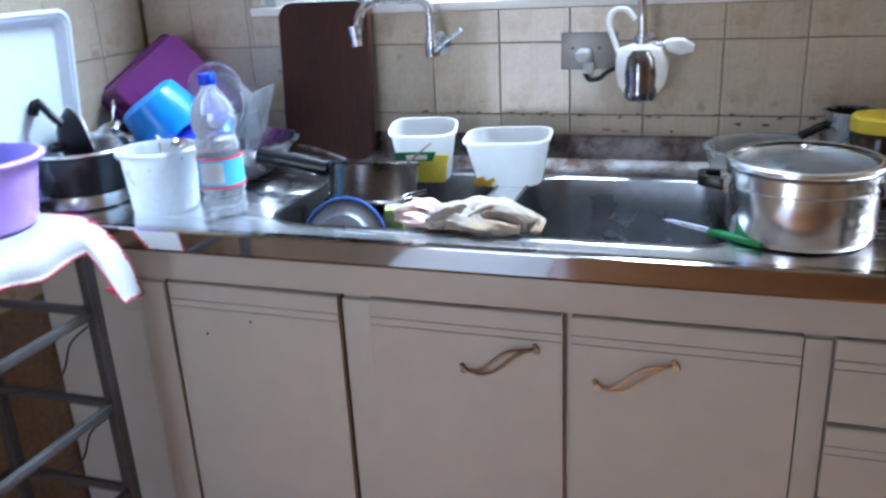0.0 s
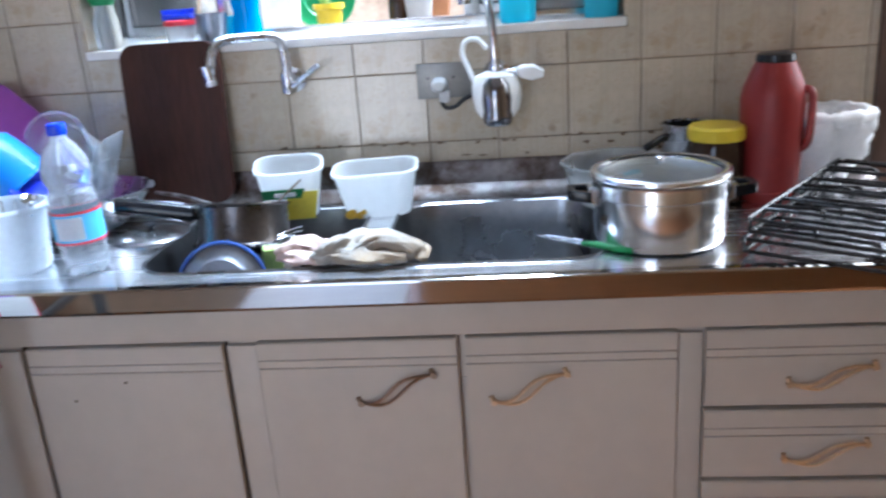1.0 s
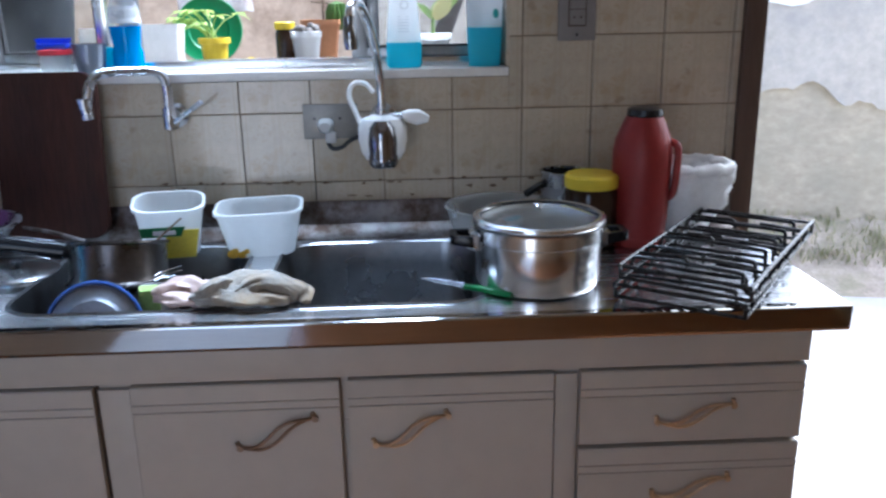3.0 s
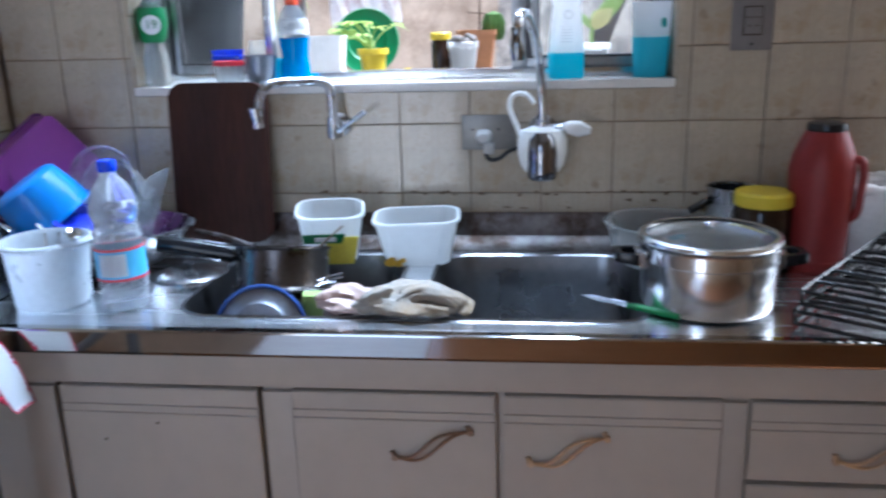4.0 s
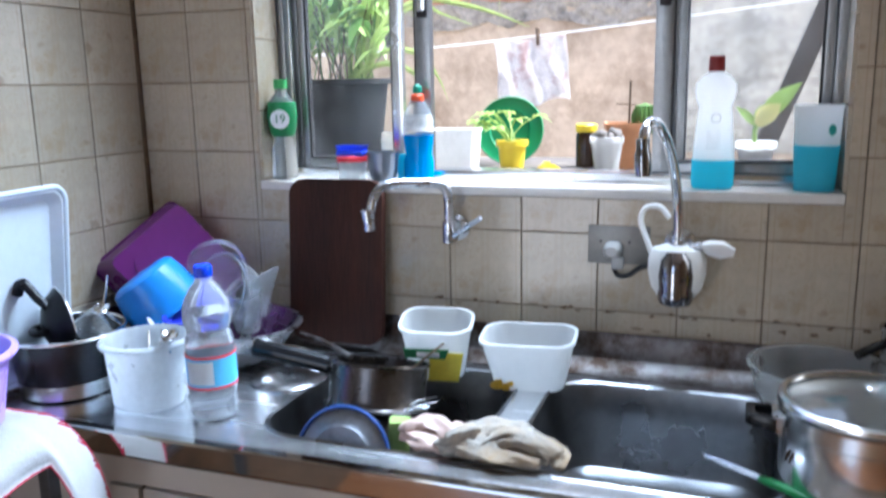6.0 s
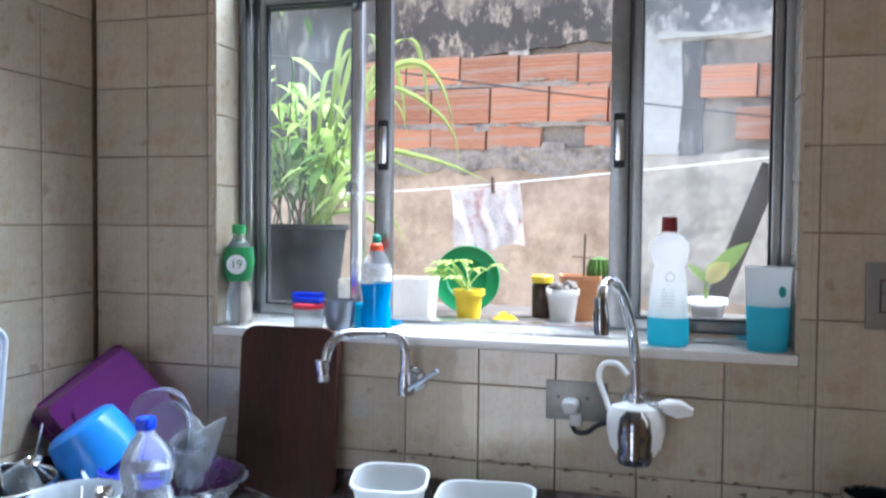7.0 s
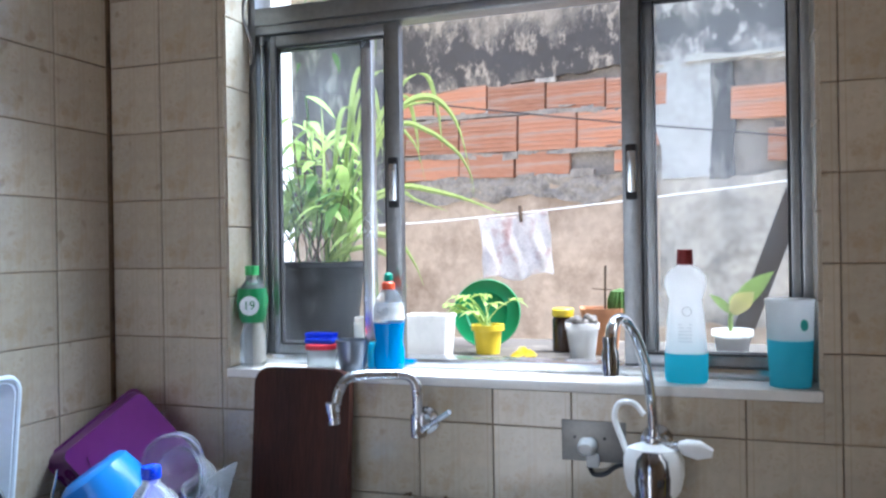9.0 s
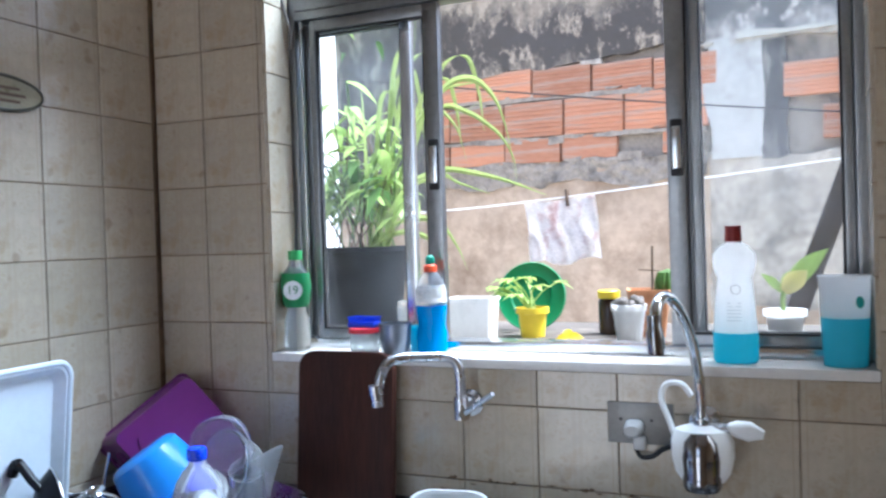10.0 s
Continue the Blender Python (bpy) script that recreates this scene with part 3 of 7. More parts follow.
left_sash = sash(0.338, 0.648, F0 + 0.006, 1.217, 1.923, 0.014, 0.034, LESSDUST, "sliding leaf pushed to the side")
sash(0.306, 0.570, F0 + 0.036, 1.217, 1.923, 0.012, 0.024, GLASS, "fixed leaf behind the sliding one", ALULIGHT)
right_sash = sash(1.105, 1.418, F0 + 0.010, 1.217, 1.940, 0.034, 0.016, DUSTY, "sliding leaf with dusty glass")
sash(1.140, 1.420, F0 + 0.038, 1.217, 1.940, 0.022, 0.014, GLASS, "fixed leaf behind the sliding one")
for x, s in ((0.623, left_sash), (1.114, right_sash)):
    part("latch", box(x, x + 0.018, F0 - 0.004, F0 + 0.012, 1.545, 1.625, 0.004), ALULIGHT, s, "bright metal latch")
    part("latch_cover", box(x - 0.002, x + 0.020, F0 - 0.001, F0 + 0.012, 1.532, 1.638, 0.004), RUBBER, s, "black latch plate")
for x0, x1 in ((WL + 0.023, 0.554), (0.581, WR - 0.023)):
    p = part("pane", box(x0, x1, 0.128, 0.132, 1.986, WT - 0.031), GLASS, win, smooth=0)
    p.visible_shadow = False
cord = smooth_path([(0.292, 0.08, 2.16), (0.300, 0.075, 2.05), (0.290, 0.07, 1.97), (0.304, 0.08, 1.90), (0.296, 0.085, 1.86)])
single("hanging_cord", tube(cord, 0.0035, 6), GREYPL, pose(0, 0, 0), "grey cord hanging beside the window frame", "cord")

# ---- worktop ----
ZC, FRONT, CEND = 0.845, -0.545, 1.937
top = thing("worktop", pose(0, 0, 0), "stained stainless steel worktop with two sink bowls", "worktop")
bm = bmesh.new()
SINKS = ((0.717, -0.283, 0.368, 0.375), (1.162, -0.283, 0.395, 0.375))


def ring(bm, pts, z):
    vs = [bm.verts.new((x, y, z)) for x, y in pts]
    return vs, [bm.edges.new((vs[i], vs[(i + 1) % len(vs)])) for i in range(len(vs))]


_, edges = ring(bm, [(LEFT, -0.055), (LEFT, FRONT + 0.018), (CEND, FRONT + 0.018), (CEND, -0.055)], ZC)
for cx, cy, w, d in SINKS:
    _, es = ring(bm, [(cx + x, cy + y) for x, y in rounded(w, d, 0.075, 8)], ZC)
    edges += es
bmesh.ops.triangle_fill(bm, use_beauty=True, use_dissolve=False, edges=edges)
bmesh.ops.recalc_face_normals(bm, faces=bm.faces)
for f in bm.faces:
    if f.normal.z < 0:
        f.normal_flip()
part("top_sheet", bm, STEEL, top, smooth=0)
for cx, cy, w, d in SINKS:
    b = loft([(w + 0.012, d + 0.012, 0.0005, 0.08), (w + 0.006, d + 0.006, 0.004, 0.078), (w - 0.002, d - 0.002, 0.001, 0.075), (w - 0.012, d - 0.012, -0.02, 0.07),
              (w - 0.020, d - 0.020, -0.06, 0.07), (w - 0.032, d - 0.032, -0.140, 0.068), (w - 0.045, d - 0.045, -0.155, 0.062), (w - 0.075, d - 0.075, -0.163, 0.055), (0.08, 0.08, -0.168, 0.039)], cap0=False)
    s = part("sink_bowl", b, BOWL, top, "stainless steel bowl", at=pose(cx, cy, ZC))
    part("drain", lathe([(0, 0), (0.040, 0), (0.042, 0.003), (0.034, 0.004), (0.030, 0.001), (0, 0.001)], 24), CHROME, s, "chrome drain", at=pose(0, 0, -0.167))
# raised rolled rim along the front, then the polished face
rim = [(FRONT + 0.020, ZC - 0.002), (FRONT + 0.020, ZC + 0.0008), (FRONT + 0.004, ZC + 0.001), (FRONT + 0.001, ZC - 0.0005), (FRONT, ZC - 0.003), (FRONT + 0.0005, ZC - 0.038), (FRONT + 0.003, ZC - 0.043), (FRONT + 0.02, ZC - 0.043)]


def extrude_x(profile, x0, x1, n=1, wob=0.0):
    bm = bmesh.new()
    rings = []
    for i in range(n + 1):
        x = x0 + (x1 - x0) * i / n
        d = wob * math.sin(9.0 * x + 1.0) + 0.6 * wob * math.sin(23.0 * x)
        rings.append([bm.verts.new((x, y + d, z)) for y, z in profile])
    k = len(profile)
    for a, b in zip(rings, rings[1:]):
        for j in range(k):
            bm.faces.new((a[j], a[(j + 1) % k], b[(j + 1) % k], b[j]))
    bm.faces.new(rings[0][::-1])
    bm.faces.new(rings[-1])
    return bm


part("front_edge", extrude_x(rim, LEFT, CEND, 60, 0.0003), EDGE, top, "polished steel front edge mirroring the floor", smooth=15)
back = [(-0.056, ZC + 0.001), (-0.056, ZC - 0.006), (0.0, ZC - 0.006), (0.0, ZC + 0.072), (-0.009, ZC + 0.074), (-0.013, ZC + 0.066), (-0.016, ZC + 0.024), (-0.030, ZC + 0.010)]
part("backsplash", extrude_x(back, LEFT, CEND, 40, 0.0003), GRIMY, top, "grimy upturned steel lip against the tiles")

# ---- cabinet ----
cab = thing("sink_cabinet", pose(0, 0, FLOOR), "aged white laminate sink cabinet with doors and drawers", "cabinet")
H = -FLOOR
part("body", box(LEFT + 0.004, 1.900, -0.480, -0.004, 0.08, 0.64 + H, 0.002), CABINET, cab)
part("front_board", box(LEFT + 0.004, 1.900, -0.480, -0.476, 0.6405 + H, 0.7265 + H), CABINET, cab)
for x in (LEFT + 0.004, 1.882):
    part("side_board", box(x, x + 0.018, -0.4755, -0.004, 0.6405 + H, ZC - 0.010 + H), CABINET, cab)
# the recessed plinth takes the same shade brown as the door gaps
part("plinth", box(LEFT + 0.004, 1.890, -0.44, -0.02, 0.0, 0.079), SHADEMARK, cab, "dark recessed plinth", smooth=0)
part("apron", box(LEFT + 0.004, 1.902, -0.496, -0.4765, 0.727 + H, ZC - 0.044 + H, 0.002), CABINET, cab)
# dark strips that paint the shade beside the first door
for x0, x1 in ((0.311, 0.322), (0.684, 0.692)):
    part("gap", box(x0, x1, -0.4835, -0.4795, 0.05 + H, 0.722 + H), SHADEMARK, cab, "dark strip coloured as the shade between the doors", smooth=0)


def panel(parent, x0, x1, z0, z1, name, lean=0.0):
    """A flat laminate front with two grooves near its top."""
    h = z1 - z0
    f, g, k = -0.018, -0.0145, 0.0022
    prof = [(0, 0), (0, h), (f + k, h), (f, h - k), (f, h - 0.032), (g, h - 0.0335), (f, h - 0.035), (f, h - 0.047), (g, h - 0.0485), (f, h - 0.050), (f, k), (f + k, 0)]
    b = extrude_x(prof, 0, x1 - x0)
    return part(name, b, CABINET, parent, at=pose(x0, -0.481, z0 + H) @ pose(0, 0, 0, 0, lean, 0))


def pull(parent, x0, z0, x1, z1, metal, label):
    """A wavy twin-bar pull with feet at both ends."""
    d = Vector((x1 - x0, 0, z1 - z0))
    b = bmesh.new()
    up = Vector((-d.z, 0, d.x)).normalized()
    for s in (1, -1):
        pts = []
        for i in range(21):
            t = i / 20
            wave = 0.009 * math.sin(2 * math.pi * t) + s * 0.0085 * math.sin(math.pi * t) ** 2
            pts.append(Vector((x0, -0.020 - 0.012 * math.sin(math.pi * min(1, t * 3) / 2) * math.sin(math.pi * min(1, (1 - t) * 3) / 2), z0)) + d * t - up * wave)
        tube(pts, 0.0030, 6, bm=b)
    for e in (Vector((x0, 0, z0)), Vector((x1, 0, z1))):
        tube([e + Vector((0, -0.0185, 0)), e + Vector((0, -0.026, 0))], 0.0055, 8, bm=b)
        tube([e + up * 0.012 + Vector((0, -0.022, 0)), e - up * 0.006 + Vector((0, -0.022, 0))], 0.0042, 8, bm=b)
    return part("handle", b, metal, parent, label)


d1 = panel(cab, 0.323, 0.683, 0.03, 0.722, "door", 0.25)
d2 = panel(cab, 0.748, 1.0945, 0.03, 0.722, "door")
d3 = panel(cab, 1.1095, 1.460, 0.03, 0.722, "door")
part("stile", box(0.693, 0.745, -0.492, -0.4805, 0.03 + H, 0.716 + H, 0.0015), CABINET, cab)
part("stile", box(1.463, 1.502, -0.490, -0.4805, 0.03 + H, 0.716 + H, 0.0015), CABINET, cab)
part("stile", box(0.245, 0.310, -0.492, -0.4805, 0.03 + H, 0.716 + H, 0.0015), CABINET, cab)
for x, z in ((0.075, 0.59), (0.175, 0.625)):
    part("screw_hole", lathe([(0, -0.0188), (0.0026, -0.0188), (0.0026, -0.0178), (0, -0.0178)], 10), SHADEMARK, d1, "small dark screw hole",
         at=pose(x, -0.0375, z, 90))
pull(d2, 0.922 - 0.748, 0.605 - 0.03, 1.052 - 0.748, 0.656 - 0.03, BRONZE, "antique bronze wavy handle")
pull(d3, 1.153 - 1.1095, 0.602 - 0.03, 1.278 - 1.1095, 0.652 - 0.03, BRASS, "worn brass wavy handle")
for i, (z0, z1) in enumerate(((0.582, 0.722), (0.443, 0.573), (0.303, 0.434), (0.03, 0.294))):
    dr = panel(cab, 1.506, 1.898, z0, z1, "drawer")
    zz = (z1 - z0) / 2 - 0.016 if z1 - z0 < 0.2 else 0.18
    pull(dr, 0.135, zz - 0.012, 0.268, zz + 0.016, BRASS, "worn brass wavy handle")

# ---- fittings on the wall ----
def wall_tap():
    t = thing("wall_tap", pose(0.737, 0, 1.112), "chrome wall tap with a swan spout turned aside", "tap")
    part("flange", lathe([(0, 0), (0.026, 0), (0.026, 0.006), (0.016, 0.012), (0, 0.012)], 24), SATIN, t, at=pose(0, 0.0, 0, 90))
    b = tube([(0, -0.010, 0), (0, -0.055, 0)], 0.0125, 14)
    tube([(0, -0.050, -0.022), (0, -0.050, 0.020)], 0.014, 14, bm=b)
    part("body", b, SATIN, t)
    s = smooth_path([(0, -0.050, 0.020), (-0.001, -0.052, 0.070), (-0.010, -0.056, 0.090), (-0.028, -0.062, 0.096), (-0.060, -0.075, 0.097), (-0.096, -0.092, 0.097), (-0.119, -0.108, 0.090), (-0.130, -0.118, 0.070), (-0.134, -0.124, 0.045)], 5)
    sp = part("spout", tube(s, 0.0095, 12), SATIN, t)
    part("nozzle", lathe([(0, 0), (0.011, 0), (0.011, 0.020), (0.0125, 0.021), (0.0125, 0.040), (0, 0.040)], 16), SATIN, sp, at=pose(-0.136, -0.126, 0.010, 3, -6, 0))
    lv = tube([(0.006, -0.056, -0.012), (0.032, -0.066, 0.006), (0.074, -0.080, 0.034)], 0.0062, 10, taper=0.75)
    tube([(0, -0.046, -0.016), (0.012, -0.062, -0.010)], 0.011, 12, bm=lv)
    part("lever", lv, SATIN, t)
    return t


def filter_tap():
    t = thing("filter_tap", pose(1.172, 0, 1.10), "chrome and white water filter tap with a tall gooseneck", "tap")
    part("flange", lathe([(0, 0), (0.028, 0), (0.028, 0.006), (0.016, 0.014), (0, 0.014)], 24), SATIN, t, at=pose(0, 0, 0, 90))
    part("inlet", tube([(0, -0.012, 0), (0, -0.065, 0)], 0.013, 12), SATIN, t)
    cart = part("filter_housing", lathe([(0, -0.080), (0.034, -0.080), (0.044, -0.066), (0.050, -0.040), (0.050, -0.014), (0.042, 0.004), (0.020, 0.012), (0, 0.012)], 32, squash=0.72), WHITEPL, t, "white plastic filter housing", at=pose(0, -0.075, 0))
    front = lathe([(0, -0.090), (0.027, -0.090), (0.030, -0.084), (0.030, -0.070), (0.0285, -0.066), (0.031, -0.040), (0.028, -0.012), (0.018, 0.002), (0, 0.004)], 32)
    part("window", front, mat("smoked_chrome", (0.26, 0.26, 0.28), 0.14, 1.0, var=0.12, scale=10), cart, "dark chrome barrel", at=pose(0, -0.019, 0))
    part("foot", lathe([(0, -0.096), (0.026, -0.096), (0.031, -0.086), (0, -0.086)], 24), SATIN, cart, "chrome foot")
    part("collar", lathe([(0, 0.010), (0.014, 0.010), (0.014, 0.022), (0.010, 0.024), (0.010, 0.036), (0, 0.036)], 18), SATIN, t, at=pose(0, -0.075, 0))
    g = smooth_path([(0, -0.075, 0.030), (-0.002, -0.082, 0.085), (-0.008, -0.105, 0.145), (-0.018, -0.140, 0.195), (-0.030, -0.180, 0.226), (-0.038, -0.212, 0.232), (-0.044, -0.236, 0.219), (-0.045, -0.243, 0.196)], 6)
    part("gooseneck", tube(g, 0.0088, 14), CHROME, t)
    part("nozzle", lathe([(0, 0), (0.009, 0), (0.0105, 0.012), (0.0105, 0.034), (0.0085, 0.040), (0.0085, 0.058), (0, 0.058)], 16), mat("dark_chrome", (0.30, 0.31, 0.33), 0.12, 1.0, var=0.1), t, "dark chrome nozzle", at=pose(-0.045, -0.244, 0.150, 0, -2, 0) @ Matrix.Diagonal((1.25, 1.25, 1.0, 1)))
    part("valve", tube([(0.014, -0.075, 0.006), (0.046, -0.082, 0.010)], 0.009, 10), SATIN, t)
    lever = loft([(0.012, 0.014, 0, 0.005), (0.026, 0.024, 0.012, 0.010), (0.032, 0.018, 0.034, 0.008), (0.014, 0.008, 0.056, 0.0035)])
    part("lever", lever, WHITEPL, t, "white plastic lever", at=pose(0.040, -0.082, 0.012, 0, 100, 0))
    hose = smooth_path([(-0.038, -0.082, -0.020), (-0.052, -0.070, 0.012), (-0.066, -0.060, 0.048), (-0.058, -0.056, 0.072), (-0.034, -0.056, 0.074), (-0.016, -0.062, 0.056)], 6)
    part("hose", tube(hose, 0.0052, 10), WHITEPL, t, "white plastic hose")
    return t


def switch_box():
    t = thing("outlet_plate", pose(1.060, 0, 1.091), "grey metal outlet plate with a pale grey plug and flex", "outlet")
    part("plate", box(-0.058, 0.058, -0.004, 0, -0.037, 0.037, 0.002), GREYPLATE, t)
    for x in (-0.034, 0.020):
        part("screw", lathe([(0, 0), (0.003, 0), (0.0025, 0.0015), (0, 0.0018)], 10), RUBBER, t, at=pose(x, -0.004, 0.006, 90))
    plug = loft([(0.034, 0.030, 0, 0.012), (0.032, 0.028, 0.020, 0.012), (0.022, 0.018, 0.030, 0.009)])
    p = part("plug", plug, PLUGGREY, t, "pale grey plug", at=pose(-0.010, -0.004, -0.008, 90))
    part("plug_tail", box(-0.011, 0.011, -0.020, -0.004, -0.045, -0.02, 0.006), PLUGGREY, t, "pale grey plug")
    part("flex", tube(smooth_path([(-0.008, -0.012, -0.042), (0.002, -0.016, -0.056), (0.022, -0.016, -0.054), (0.040, -0.018, -0.040), (0.060, -0.03, -0.03)]), 0.0042, 8), RUBBER, t, "short dark flex")


def socket_plate():
    t = thing("socket_plate", pose(1.583, 0, 1.305), "grey plastic wall socket plate with a triple outlet", "socket")
    part("plate", box(-0.040, 0.040, -0.007, 0, -0.057, 0.057, 0.004), GREYPL, t)
    o = part("outlet", box(-0.019, 0.019, -0.009, -0.007, -0.028, 0.028, 0.001), SHADEMARK, t, "dark outlined outlet")
    for z, h in ((0.0165, 0.009), (-0.0095, 0.0155)):
        part("face", box(-0.0165, 0.0165, -0.0102, -0.009, z - h, z + h, 0.0005), GREYPL, o)
    for x in (-0.007, 0.007):
        part("slot", box(x - 0.0018, x + 0.0018, -0.0112, -0.0102, -0.0115, -0.0075), SHADEMARK, o, smooth=0)
    for z in (-0.045, 0.045):
        part("screw", lathe([(0, 0), (0.003, 0), (0.0025, 0.0015), (0, 0.0018)], 10), RUBBER, t, at=pose(0, -0.007, z, 90))


def oval_plaque():
    t = thing("oval_plaque", pose(LEFT + 0.001, -0.405, 1.722, 0, 0, 90), "oval ceramic plaque with a dark rim on the tiles", "plaque")
    rim = lathe([(0, 0), (0.088, 0), (0.092, 0.004), (0.088, 0.010), (0.080, 0.009), (0, 0.008)], 40, squash=0.36)
    part("plate", rim, mat("olive_ceramic", (0.24, 0.21, 0.12), 0.3, var=0.3, scale=25), t, at=pose(0, 0, 0, 90))
    part("rim", tube([(0.088 * math.cos(a), -0.008, 0.0317 * math.sin(a)) for a in np.linspace(0, 2 * math.pi, 48)[:-1]], 0.0038, 6, closed=True), mat("dark_olive_glaze", (0.05, 0.045, 0.02), 0.3), t, "dark rim")
    for i, z in enumerate((0.010, -0.002, -0.014)):
        w = 0.05 - 0.012 * abs(i - 1)
        part("text_bar", box(-w, w, -0.0095, -0.0085, z - 0.0025, z + 0.0025), SCALE, t, "faded line of writing", smooth=0)


wall_tap()
filter_tap()
switch_box()
socket_plate()
oval_plaque()

# ---- on the worktop, by the wall ----
board = prism([(x, z) for x, z in rounded(0.215, 0.345, 0.035, 6)], -0.010, 0.010)
single("cutting_board", board, BOARDWOOD, pose(0.480, -0.038, ZC + 0.190, -5, 0, 0), "dark-stained wooden cutting board leaning on the tiles", "cutting board")


def margarine_tub():
    t = thing("margarine_tub", pose(0.738, -0.132, ZC + 0.010, 9, 1, 12), "empty white margarine tub with a green and yellow label", "tub")
    shell = tub_shell(0.104, 0.086, 0.132, 0.108, 0.106, 0.034)
    body = part("body", shell, WHITETR, t)
    part("label", prism([(-0.012, 0.010), (0.046, 0.010), (0.056, 0.072), (-0.006, 0.072)], -0.0545, -0.0515), LABELYEL, body, "yellow label", at=pose(0, 0.003, 0, 6), smooth=0)
    part("label_band", prism([(-0.052, 0.060), (0.022, 0.060), (0.030, 0.080), (-0.055, 0.080)], -0.0560, -0.0535), LABELGRN, body, "green label band", at=pose(0, 0.003, 0, 6), smooth=0)
    part("label_oval", lathe([(0, 0), (0.022, 0), (0.022, 0.001), (0, 0.001)], 24, squash=0.6), LABELWHITE, body, "pale oval on the label", at=pose(-0.012, -0.0545, 0.038, 96))
    part("text_bar", box(-0.030, 0.012, -0.0595, -0.0555, 0.066, 0.074), LABELWHITE, body, at=pose(0, 0.003, 0, 6), smooth=0)


def white_tub():
    t = thing("ice_cream_tub", pose(0.920, -0.130, ZC + 0.003, 5, -1, 5), "empty white plastic tub with yellow food smears", "tub")
    body = part("body", tub_shell(0.130, 0.080, 0.168, 0.110, 0.096, 0.032), WHITETR, t)
    smear = mat("yellow_food_smear", (0.72, 0.46, 0.05), 0.4, var=0.3, scale=40)
    for x, z, r in ((-0.052, 0.012, 0.016), (-0.036, 0.008, 0.012), (-0.028, 0.015, 0.008)):
        part("smear", lathe([(0, 0.0012), (r * 0.8, 0.0008), (r, 0), (0, -0.001)], 14, squash=0.7), smear, body, "yellow smear", at=pose(x, -0.0405 - z * 0.16, z, 99, 0, 20))


margarine_tub()
white_tub()


def clear_bowl(name, x, y, z, r0, r1, h, label, tilt=(0, 0, 0), material=None):
    t = thing(name, pose(x, y, z, *tilt), label, "bowl")
    part("body", lathe(bowl_profile(r0, r1, h, 0.002, 0.004), 36), material or CLEAR, t)
    return t


clear_bowl("plastic_bowl", 1.408, -0.135, ZC + 0.002, 0.075, 0.110, 0.085, "translucent milky plastic bowl behind the cooking pot", material=FROST)


